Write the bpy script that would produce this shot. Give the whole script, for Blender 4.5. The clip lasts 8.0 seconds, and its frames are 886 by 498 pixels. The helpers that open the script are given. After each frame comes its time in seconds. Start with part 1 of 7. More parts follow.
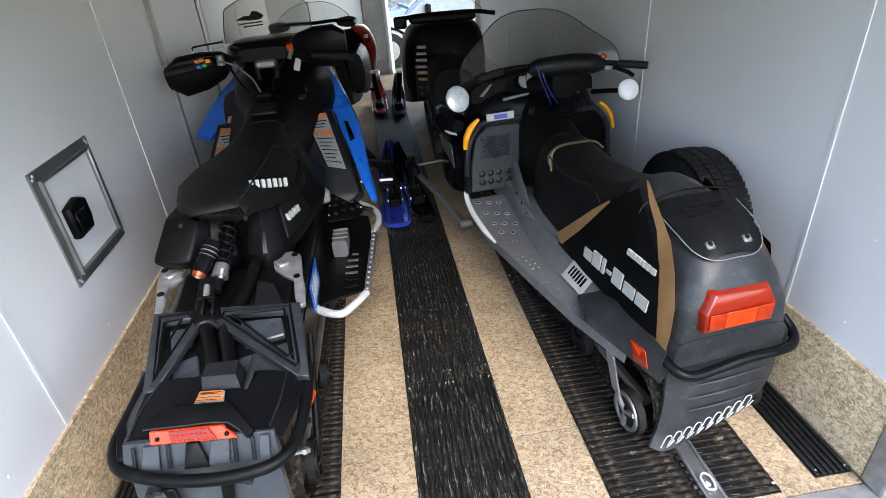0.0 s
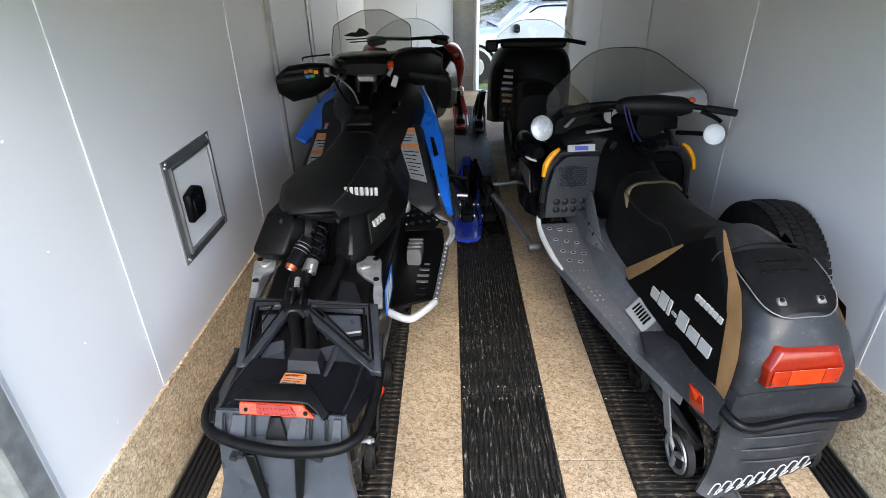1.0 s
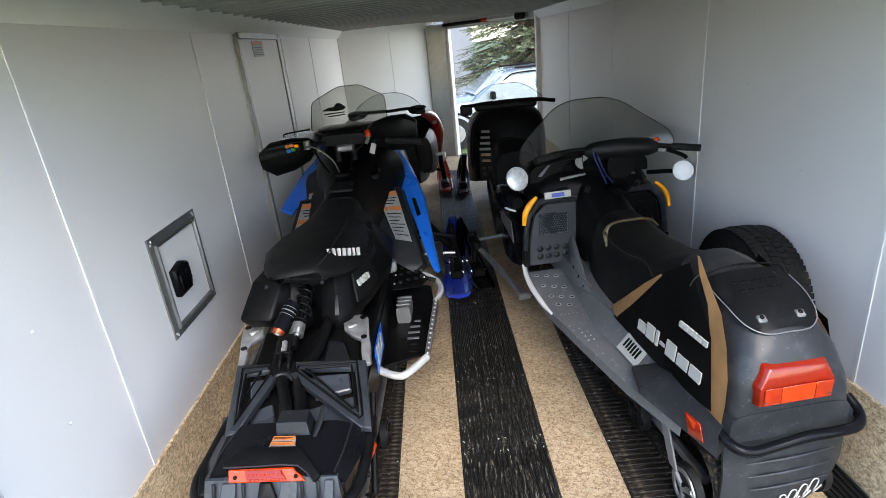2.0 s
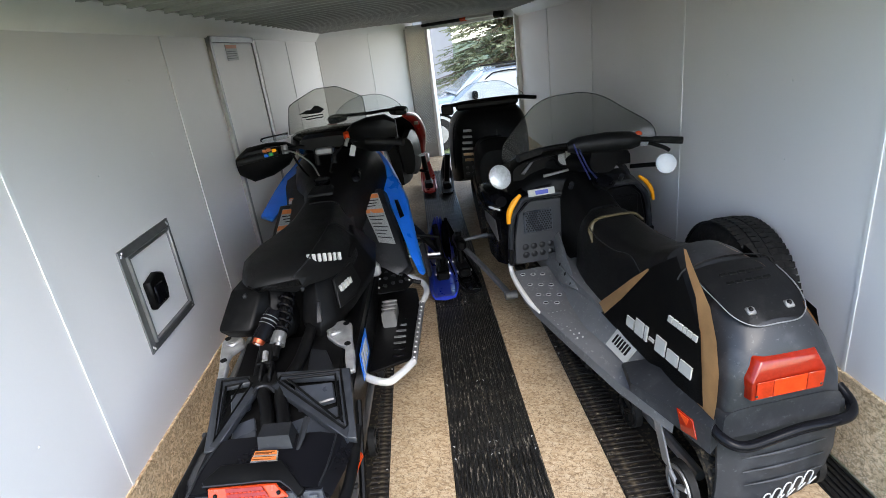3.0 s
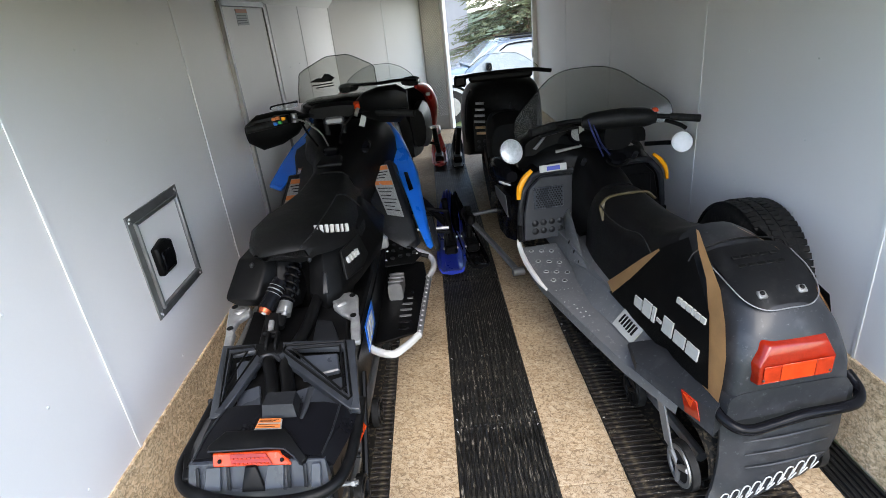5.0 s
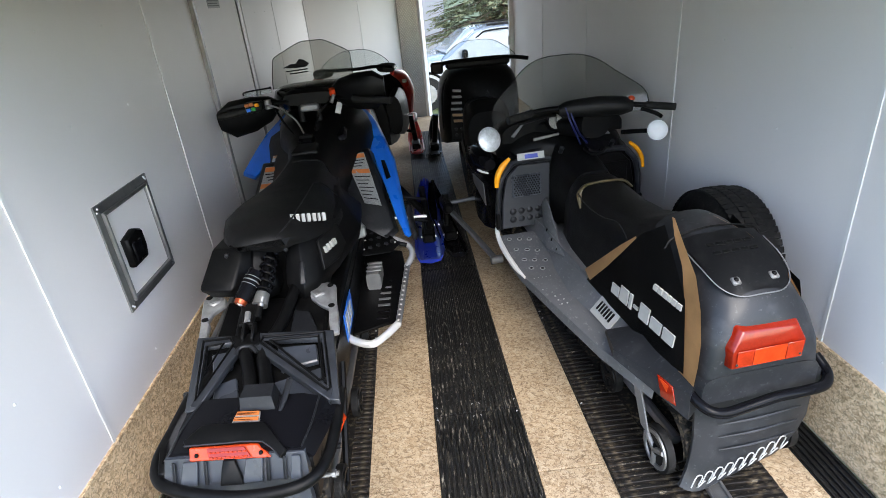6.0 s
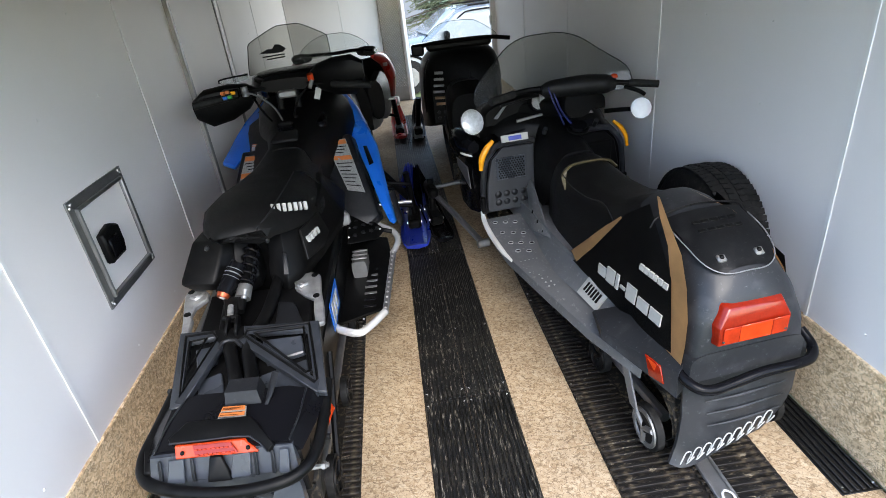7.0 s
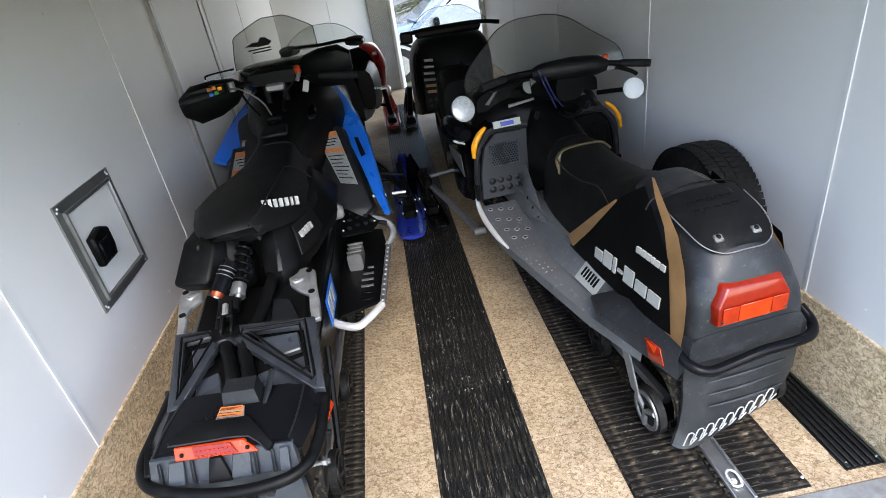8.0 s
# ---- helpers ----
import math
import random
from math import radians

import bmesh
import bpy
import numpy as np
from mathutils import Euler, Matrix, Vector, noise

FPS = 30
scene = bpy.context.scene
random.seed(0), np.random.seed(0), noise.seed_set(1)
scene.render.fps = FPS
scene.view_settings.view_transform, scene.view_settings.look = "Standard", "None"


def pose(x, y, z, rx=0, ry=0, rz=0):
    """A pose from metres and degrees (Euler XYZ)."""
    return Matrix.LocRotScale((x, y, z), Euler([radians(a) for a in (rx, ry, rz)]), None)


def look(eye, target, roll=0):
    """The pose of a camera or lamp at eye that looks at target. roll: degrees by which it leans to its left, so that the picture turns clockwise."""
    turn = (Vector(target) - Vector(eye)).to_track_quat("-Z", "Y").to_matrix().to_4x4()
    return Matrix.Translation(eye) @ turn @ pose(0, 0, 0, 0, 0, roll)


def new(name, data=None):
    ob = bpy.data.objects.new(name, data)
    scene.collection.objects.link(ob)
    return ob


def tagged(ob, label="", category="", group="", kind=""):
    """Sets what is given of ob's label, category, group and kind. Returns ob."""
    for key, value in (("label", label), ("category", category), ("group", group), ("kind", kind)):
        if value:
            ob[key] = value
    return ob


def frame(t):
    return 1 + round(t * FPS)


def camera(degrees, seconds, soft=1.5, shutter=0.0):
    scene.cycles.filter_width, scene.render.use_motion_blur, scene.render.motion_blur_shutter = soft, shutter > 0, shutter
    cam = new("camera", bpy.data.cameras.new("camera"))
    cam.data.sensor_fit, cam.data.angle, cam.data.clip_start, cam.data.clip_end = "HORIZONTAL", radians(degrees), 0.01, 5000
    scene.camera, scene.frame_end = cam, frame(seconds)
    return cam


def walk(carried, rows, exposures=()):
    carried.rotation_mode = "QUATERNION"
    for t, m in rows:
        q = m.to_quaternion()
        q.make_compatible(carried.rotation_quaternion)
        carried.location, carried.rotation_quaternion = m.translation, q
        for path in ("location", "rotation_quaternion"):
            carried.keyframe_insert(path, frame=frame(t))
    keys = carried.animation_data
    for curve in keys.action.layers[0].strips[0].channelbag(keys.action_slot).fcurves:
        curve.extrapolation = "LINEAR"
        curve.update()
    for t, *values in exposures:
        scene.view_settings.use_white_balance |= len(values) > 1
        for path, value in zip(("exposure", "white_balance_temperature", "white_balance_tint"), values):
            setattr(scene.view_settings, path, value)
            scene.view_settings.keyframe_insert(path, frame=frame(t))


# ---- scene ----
cam = camera(79.02, 8.0, soft=0.5)
PATH = [
    (0, (-0.147, -0.818, 1.538), (0.031, 0.911, 0.549), -4.67),
    (0.5, (-0.176, -0.861, 1.576), (-0.056, 0.914, 0.662), -2.14),
    (1, (-0.206, -0.903, 1.614), (-0.240, 0.862, 0.674), -1.06),
    (1.5, (-0.152, -0.970, 1.579), (-0.227, 0.908, 0.894), -3.44),
    (1.7, (-0.152, -0.970, 1.579), (-0.214, 0.897, 0.863), -4.71),
    (2.8, (-0.125, -0.902, 1.552), (-0.069, 0.965, 0.838), -7.55),
    (3, (-0.130, -0.916, 1.557), (-0.101, 0.951, 0.840), -7.37),
    (3.5, (-0.125, -0.902, 1.552), (-0.147, 0.955, 0.809), -6.51),
    (4, (-0.125, -0.902, 1.552), (-0.166, 0.943, 0.782), -5.80),
    (4.5, (-0.125, -0.902, 1.552), (-0.165, 0.937, 0.767), -6.03),
    (6, (-0.134, -0.888, 1.550), (-0.068, 0.921, 0.699), -5.62),
    (6.5, (-0.136, -0.884, 1.550), (-0.064, 0.912, 0.675), -4.40),
    (7, (-0.120, -0.866, 1.544), (-0.019, 0.913, 0.636), -6.87),
    (7.5, (-0.104, -0.848, 1.538), (-0.012, 0.917, 0.603), -8.95),
    (8, (-0.104, -0.848, 1.538), (-0.006, 0.911, 0.592), -9.12),
]
walk(cam, [(t, look(eye, target, roll)) for t, eye, target, roll in PATH])

# ---- light ----
world = bpy.data.worlds.new("world")
scene.world = world
world.use_nodes = True
_wn, _wl = world.node_tree.nodes, world.node_tree.links
_sky = _wn.new("ShaderNodeTexSky")
_sky.sky_type, _sky.sun_disc = "NISHITA", False
_sky.sun_elevation, _sky.sun_rotation = radians(42), radians(172)
_sky.air_density, _sky.dust_density, _sky.ozone_density = 1.0, 1.2, 1.8
_wl.new(_sky.outputs[0], _wn["Background"].inputs[0])
_wn["Background"].inputs[1].default_value = 0.15
sun = new("sun", bpy.data.lights.new("sun", "SUN"))
sun.data.energy, sun.data.angle, sun.data.color = 0.75, radians(40), (1.0, 0.95, 0.88)
sun.matrix_world = look((1.6, -11, 12), (0, 0, 0))
scene.view_settings.exposure = 2.40
# stands in for the open sky over the front doorway
front_sky = new("front_sky", bpy.data.lights.new("front_sky", "AREA"))
front_sky.data.shape, front_sky.data.size, front_sky.data.size_y = "RECTANGLE", 2.4, 2.0
front_sky.data.energy, front_sky.data.color = 38.0, (0.94, 0.975, 1.0)
front_sky.matrix_world = look((2.9, 8.1, 1.75), (-0.5, 6.3, 1.0))


# ---- materials ----
def surf(name, col, rough=0.5, metal=0.0, var=0.12, scale=6.0, fine=150.0, bump=0.05, rvar=0.1, coat=0.0, spec=0.5, dirt=None, dirt_amount=0.4):
    m = bpy.data.materials.new(name)
    m.use_nodes = True
    n, l = m.node_tree.nodes, m.node_tree.links
    p = n["Principled BSDF"]
    tc = n.new("ShaderNodeTexCoord")
    big, small = n.new("ShaderNodeTexNoise"), n.new("ShaderNodeTexNoise")
    big.inputs["Scale"].default_value, big.inputs["Detail"].default_value = scale, 5
    small.inputs["Scale"].default_value, small.inputs["Detail"].default_value = fine, 3
    for t in (big, small):
        l.new(tc.outputs["Object"], t.inputs["Vector"])
    add = n.new("ShaderNodeMath"); add.operation = "MULTIPLY_ADD"
    add.inputs[1].default_value = 0.35
    l.new(small.outputs["Fac"], add.inputs[0]); l.new(big.outputs["Fac"], add.inputs[2])
    ramp = n.new("ShaderNodeValToRGB")
    ramp.color_ramp.elements[0].position, ramp.color_ramp.elements[1].position = 0.4, 0.95
    ramp.color_ramp.elements[0].color = (*[c * (1 - var) for c in col], 1)
    ramp.color_ramp.elements[1].color = (*[min(1, c * (1 + var)) for c in col], 1)
    l.new(add.outputs[0], ramp.inputs[0])
    out = ramp.outputs[0]
    if dirt:
        dn = n.new("ShaderNodeTexNoise"); dn.inputs["Scale"].default_value, dn.inputs["Detail"].default_value = scale * 2.3, 8
        l.new(tc.outputs["Object"], dn.inputs["Vector"])
        dr = n.new("ShaderNodeValToRGB")
        dr.color_ramp.elements[0].position, dr.color_ramp.elements[1].position = 0.52, 0.72
        dr.color_ramp.elements[1].color = (dirt_amount,) * 3 + (1,)
        l.new(dn.outputs["Fac"], dr.inputs[0])
        mix = n.new("ShaderNodeMixRGB"); mix.inputs[2].default_value = (*dirt, 1)
        l.new(dr.outputs[0], mix.inputs[0]); l.new(out, mix.inputs[1])
        out = mix.outputs[0]
    l.new(out, p.inputs["Base Color"])
    rr = n.new("ShaderNodeMapRange")
    rr.inputs[3].default_value, rr.inputs[4].default_value = max(0.02, rough - rvar), min(1, rough + rvar)
    l.new(big.outputs["Fac"], rr.inputs[0]); l.new(rr.outputs[0], p.inputs["Roughness"])
    p.inputs["Metallic"].default_value = metal
    p.inputs["Specular IOR Level"].default_value = spec
    p.inputs["Coat Weight"].default_value = coat
    p.inputs["Coat Roughness"].default_value = 0.08
    if bump:
        b = n.new("ShaderNodeBump"); b.inputs["Strength"].default_value = bump; b.inputs["Distance"].default_value = 0.002
        l.new(small.outputs["Fac"], b.inputs["Height"]); l.new(b.outputs[0], p.inputs["Normal"])
    return m


def osb_mat(name, tone, upright=False):
    """Strand board: long flakes lying every way, pale and tan, with broken dark edges; upright for a board in the y-z plane."""
    m = bpy.data.materials.new(name)
    m.use_nodes = True
    n, l = m.node_tree.nodes, m.node_tree.links
    p = n["Principled BSDF"]
    tc = n.new("ShaderNodeTexCoord")

    def math_node(op, a, b):
        q = n.new("ShaderNodeMath")
        q.operation = op
        for k, v in enumerate((a, b)):
            if isinstance(v, (int, float)):
                q.inputs[k].default_value = v
            else:
                l.new(v, q.inputs[k])
        return q.outputs[0]

    def noise(scale, detail, distort=0.0):
        t = n.new("ShaderNodeTexNoise")
        t.inputs["Scale"].default_value, t.inputs["Detail"].default_value, t.inputs["Distortion"].default_value = scale, detail, distort
        l.new(tc.outputs["Object"], t.inputs["Vector"])
        return t

    def span(v, a, b, c, d):
        r = n.new("ShaderNodeMapRange")
        for k, x in enumerate((a, b, c, d)):
            r.inputs[k + 1].default_value = x
        l.new(v, r.inputs[0])
        return r.outputs[0]
    warp = noise(22, 2)
    wm = n.new("ShaderNodeVectorMath")
    wm.operation = "MULTIPLY_ADD"
    wm.inputs[1].default_value = (0.007, 0.007, 0.007)
    l.new(warp.outputs["Color"], wm.inputs[0])
    l.new(tc.outputs["Object"], wm.inputs[2])
    tones, edges, height = [], None, None
    for k, (ang, ln, wd) in enumerate(((12, 0.044, 0.011), (68, 0.036, 0.010), (125, 0.040, 0.0105), (160, 0.030, 0.009))):
        mp = n.new("ShaderNodeMapping")
        mp.vector_type = "TEXTURE"
        mp.inputs["Rotation"].default_value = (radians(ang), 0, 0) if upright else (0, 0, radians(ang))
        mp.inputs["Scale"].default_value = (0.05, ln, wd) if upright else (ln, wd, 0.05)
        mp.inputs["Location"].default_value = (k * 0.37, k * 0.13, k * 0.21)
        l.new(wm.outputs[0], mp.inputs["Vector"])
        v, e = n.new("ShaderNodeTexVoronoi"), n.new("ShaderNodeTexVoronoi")
        e.feature = "DISTANCE_TO_EDGE"
        for t in (v, e):
            t.inputs["Scale"].default_value = 1.0
            l.new(mp.outputs[0], t.inputs["Vector"])
        sp = n.new("ShaderNodeSeparateColor")
        l.new(v.outputs["Color"], sp.inputs[0])
        tones.append(sp.outputs[0])
        if k == 0:
            height = sp.outputs[1]
        # an edge shows only on some flakes, and only along part of them
        broken = span(noise(44 + 11 * k, 2).outputs["Fac"], 0.50, 0.60, 1.0, 0.40)
        line = span(e.outputs["Distance"], 0.01, 0.075, 0.0, 1.0)
        line = math_node("MAXIMUM", line, broken)
        edges = line if edges is None else math_node("MULTIPLY", edges, line)
    # each layer of flakes covers the one below in patches
    mixed = tones[0]
    for k in (1, 2, 3):
        pick = n.new("ShaderNodeMix")
        l.new(span(noise(20 + 9 * k, 1).outputs["Fac"], 0.49, 0.51, 0.0, 1.0), pick.inputs[0])
        l.new(mixed, pick.inputs[2])
        l.new(tones[k], pick.inputs[3])
        mixed = pick.outputs[0]
    ramp = n.new("ShaderNodeValToRGB")
    e = ramp.color_ramp.elements
    e[0].position, e[0].color = 0.0, (0.44 * tone, 0.31 * tone, 0.18 * tone, 1)
    e[1].position, e[1].color = 1.0, (0.75 * tone, 0.60 * tone, 0.41 * tone, 1)
    for pos, c in ((0.12, (0.51, 0.36, 0.212)), (0.35, (0.61, 0.453, 0.282)), (0.75, (0.68, 0.522, 0.342))):
        x = e.new(pos)
        x.color = (*[q * tone for q in c], 1)
    l.new(mixed, ramp.inputs[0])
    dust = span(noise(3.0, 7).outputs["Fac"], 0.35, 0.7, 0.78, 1.10)
    fine = span(noise(420, 2).outputs["Fac"], 0.3, 0.7, 0.86, 1.08)
    mul = n.new("ShaderNodeVectorMath")
    mul.operation = "SCALE"
    edged = n.new("ShaderNodeMixRGB")
    edged.inputs[1].default_value = (0.17 * tone, 0.105 * tone, 0.050 * tone, 1)
    l.new(edges, edged.inputs[0])
    l.new(ramp.outputs[0], edged.inputs[2])
    l.new(edged.outputs[0], mul.inputs[0])
    l.new(math_node("MULTIPLY", dust, fine), mul.inputs["Scale"])
    l.new(mul.outputs[0], p.inputs["Base Color"])
    p.inputs["Roughness"].default_value = 0.62
    b = n.new("ShaderNodeBump")
    b.inputs["Strength"].default_value, b.inputs["Distance"].default_value = 0.3, 0.002
    l.new(math_node("MULTIPLY", height, edges), b.inputs["Height"])
    l.new(b.outputs[0], p.inputs["Normal"])
    return m


def glass_mat(name, tint, rough=0.02, alpha=0.35):
    """Thin tinted sheet: mostly see-through, with a surface gloss."""
    m = bpy.data.materials.new(name)
    m.use_nodes = True
    n, l = m.node_tree.nodes, m.node_tree.links
    n.remove(n["Principled BSDF"])
    tr, gl, df = n.new("ShaderNodeBsdfTransparent"), n.new("ShaderNodeBsdfGlossy"), n.new("ShaderNodeBsdfDiffuse")
    tr.inputs[0].default_value = (*tint, 1)
    gl.inputs[1].default_value = rough
    df.inputs[0].default_value = (0.35, 0.36, 0.36, 1)
    fr = n.new("ShaderNodeFresnel"); fr.inputs[0].default_value = 1.28
    m1, m2 = n.new("ShaderNodeMixShader"), n.new("ShaderNodeMixShader")
    m1.inputs[0].default_value = alpha
    l.new(tr.outputs[0], m1.inputs[1]); l.new(df.outputs[0], m1.inputs[2])
    l.new(fr.outputs[0], m2.inputs[0]); l.new(m1.outputs[0], m2.inputs[1]); l.new(gl.outputs[0], m2.inputs[2])
    l.new(m2.outputs[0], n["Material Output"].inputs[0])
    return m


def lens_mat(name, col):
    m = surf(name, col, 0.12, var=0.22, scale=30, bump=0, rvar=0.03, coat=0.0)
    p = m.node_tree.nodes["Principled BSDF"]
    p.inputs["Specular IOR Level"].default_value = 0.45
    return m


M_WALL = surf("vinyl_panel", (0.78, 0.745, 0.735), 0.42, var=0.035, scale=1.6, fine=260, bump=0.04, rvar=0.06)
M_TRIM = surf("white_trim", (0.79, 0.77, 0.76), 0.35, var=0.03, scale=9)
M_OSB_F = osb_mat("strand_board_floor", 0.74)
M_OSB_K = osb_mat("strand_board_kick", 1.22, True)
M_MAT = surf("rubber_mat", (0.008, 0.008, 0.008), 0.45, var=0.4, scale=14, fine=90, bump=0.25, rvar=0.15, spec=0.35, dirt=(0.07, 0.06, 0.045), dirt_amount=0.35)


def scuffs(m, stretch, col, lo, hi):
    """Pale scuffs and dry mud flecks over a material, drawn out along one way."""
    n, l = m.node_tree.nodes, m.node_tree.links
    p = n["Principled BSDF"]
    old = p.inputs["Base Color"].links[0].from_socket
    tc, oi = n.new("ShaderNodeTexCoord"), n.new("ShaderNodeObjectInfo")
    add = n.new("ShaderNodeVectorMath")
    add.operation = "ADD"
    l.new(tc.outputs["Object"], add.inputs[0])
    l.new(oi.outputs["Location"], add.inputs[1])
    mp = n.new("ShaderNodeMapping")
    mp.inputs["Scale"].default_value = stretch
    l.new(add.outputs[0], mp.inputs["Vector"])
    t = n.new("ShaderNodeTexNoise")
    t.inputs["Scale"].default_value, t.inputs["Detail"].default_value, t.inputs["Roughness"].default_value = 1.0, 6, 0.65
    l.new(mp.outputs[0], t.inputs["Vector"])
    r = n.new("ShaderNodeMapRange")
    r.inputs[1].default_value, r.inputs[2].default_value = lo, hi
    l.new(t.outputs["Fac"], r.inputs[0])
    mix = n.new("ShaderNodeMixRGB")
    mix.inputs[2].default_value = (*col, 1)
    l.new(r.outputs[0], mix.inputs[0])
    l.new(old, mix.inputs[1])
    l.new(mix.outputs[0], p.inputs["Base Color"])


M_MATC = surf("clean_rubber_mat", (0.007, 0.007, 0.007), 0.5, var=0.3, scale=14, fine=90, bump=0.2, rvar=0.1, spec=0.3, dirt=(0.03, 0.028, 0.025), dirt_amount=0.3)
scuffs(M_MAT, (120, 20, 40), (0.30, 0.27, 0.22), 0.57, 0.72)
M_ALU = surf("mill_aluminium", (0.52, 0.52, 0.51), 0.38, metal=0.9, var=0.12, scale=10, fine=300, bump=0.06)
M_ALU_D = surf("dull_aluminium", (0.30, 0.30, 0.30), 0.45, metal=0.85, var=0.2, scale=12, fine=260, bump=0.08)
M_STEEL = surf("bright_steel", (0.78, 0.78, 0.77), 0.22, metal=0.5, var=0.08, scale=20, fine=300, bump=0.03)
M_CASTP = surf("pale_cast_aluminium", (0.34, 0.34, 0.34), 0.46, metal=0.6, var=0.3, scale=25, fine=400, bump=0.2)
M_CAST = surf("cast_aluminium", (0.22, 0.22, 0.22), 0.48, metal=0.75, var=0.15, scale=25, fine=400, bump=0.2)
M_ROOF = surf("roof_skin", (0.36, 0.36, 0.34), 0.5, metal=0.2, var=0.15, scale=4)
M_BLACK = surf("black_plastic", (0.003, 0.003, 0.0032), 0.42, spec=0.11, var=0.25, scale=12, fine=500, bump=0.12, dirt=(0.025, 0.024, 0.022), dirt_amount=0.15)
M_GLOSS = surf("gloss_black", (0.004, 0.004, 0.005), 0.20, spec=0.09, var=0.2, scale=8, bump=0.0, coat=0.03)
M_SEAT = surf("seat_vinyl", (0.0045, 0.0045, 0.0047), 0.5, spec=0.20, var=0.25, scale=10, fine=700, bump=0.3, dirt=(0.025, 0.025, 0.025), dirt_amount=0.15)
M_GREYP = surf("grey_plastic", (0.009, 0.0096, 0.0112), 0.42, spec=0.27, var=0.2, scale=9, fine=500, bump=0.12, dirt=(0.07, 0.07, 0.07), dirt_amount=0.15)
M_SLATE = surf("slate_paint", (0.014, 0.0155, 0.0185), 0.47, spec=0.32, metal=0.1, var=0.18, scale=6, fine=300, bump=0.05, coat=0.12, dirt=(0.12, 0.12, 0.13), dirt_amount=0.18)
M_TUNNEL = surf("grey_tunnel", (0.125, 0.13, 0.137), 0.42, metal=0.1, var=0.2, scale=9, fine=300, bump=0.1, dirt=(0.2, 0.2, 0.2), dirt_amount=0.2)
M_FACET = surf("facet_plastic", (0.034, 0.039, 0.049), 0.30, spec=0.5, var=0.25, scale=9, fine=500, bump=0.1, dirt=(0.14, 0.14, 0.15), dirt_amount=0.2)
M_RACK = surf("rack_plastic", (0.017, 0.019, 0.023), 0.36, spec=0.42, var=0.2, scale=9, fine=500, bump=0.12, dirt=(0.10, 0.10, 0.11), dirt_amount=0.15)
M_FOOT = surf("footwell_plastic", (0.030, 0.032, 0.036), 0.42, var=0.2, scale=9, fine=500, bump=0.12)
scuffs(M_SLATE, (55, 90, 70), (0.075, 0.078, 0.085), 0.60, 0.78)
scuffs(M_TUNNEL, (70, 40, 60), (0.30, 0.30, 0.30), 0.58, 0.75)
scuffs(M_GREYP, (80, 80, 80), (0.05, 0.05, 0.052), 0.60, 0.78)
M_BLUE = surf("blue_plastic", (0.012, 0.14, 0.62), 0.3, var=0.1, scale=8, bump=0.02, coat=0.3)
M_DBLUE = surf("dark_blue_plastic", (0.008, 0.026, 0.32), 0.3, var=0.15, scale=10, bump=0.04, coat=0.2)
M_RED = surf("red_plastic", (0.33, 0.018, 0.012), 0.3, var=0.15, scale=8, bump=0.02, coat=0.3)
M_ORANGE = surf("orange_reflector", (0.44, 0.042, 0.008), 0.25, var=0.15, scale=40, bump=0.0, coat=0.0)
M_REDLENS = lens_mat("red_lens", (0.20, 0.013, 0.004))
M_REDWIN = lens_mat("bright_red_lens", (0.40, 0.030, 0.005))
M_NAVY = surf("navy_cord", (0.004, 0.008, 0.07), 0.5)
M_MUDMAT = surf("muddy_rubber_mat", (0.009, 0.008, 0.0075), 0.5, var=0.4, scale=14, fine=90, bump=0.25, rvar=0.15, spec=0.3, dirt=(0.13, 0.10, 0.065), dirt_amount=0.5)
scuffs(M_MUDMAT, (30, 90, 40), (0.33, 0.28, 0.20), 0.60, 0.74)
M_COPPER = surf("copper_cap", (0.30, 0.055, 0.018), 0.3, metal=0.6)
M_AMBER = lens_mat("amber_lens", (0.85, 0.33, 0.01))
M_OLIVE = surf("olive_vinyl", (0.085, 0.068, 0.035), 0.45, var=0.2, scale=14)
M_GOLD = surf("gold_vinyl", (0.42, 0.25, 0.115), 0.4, var=0.2, scale=14, fine=300, bump=0.1)
M_WHITE = surf("white_print", (0.36, 0.36, 0.345), 0.5, var=0.08, scale=40, bump=0.0)
M_LABELG = surf("grey_label", (0.22, 0.22, 0.217), 0.5, var=0.45, scale=190, fine=500, bump=0.0)
M_LORANGE = surf("orange_label", (0.46, 0.13, 0.025), 0.5, var=0.15, scale=90, bump=0.0)
M_RUBBER = surf("tyre_rubber", (0.007, 0.007, 0.007), 0.66, spec=0.2, var=0.3, scale=20, fine=200, bump=0.2, dirt=(0.06, 0.055, 0.05), dirt_amount=0.3)
M_TRACK = surf("track_rubber", (0.009, 0.008, 0.007), 0.6, spec=0.3, var=0.4, scale=25, fine=160, bump=0.3, dirt=(0.17, 0.13, 0.08), dirt_amount=0.7)
M_WSGLASS = glass_mat("smoke_windshield", (0.74, 0.735, 0.71), alpha=0.05)
M_CLEAR = glass_mat("clear_windshield", (0.93, 0.95, 0.94), alpha=0.06)
M_GRASS = surf("grass_ground", (0.075, 0.095, 0.03), 0.9, var=0.5, scale=8, fine=60, bump=0.6)
M_LEAF = surf("spruce_needles", (0.105, 0.118, 0.060), 0.7, var=0.5, scale=3, fine=30, bump=0.2)
M_BROWNLEAF = surf("brown_needles", (0.16, 0.10, 0.045), 0.8, var=0.4, scale=3, fine=30, bump=0.2)
M_BARK = surf("bark", (0.09, 0.065, 0.045), 0.9, var=0.4, scale=20, bump=0.5)
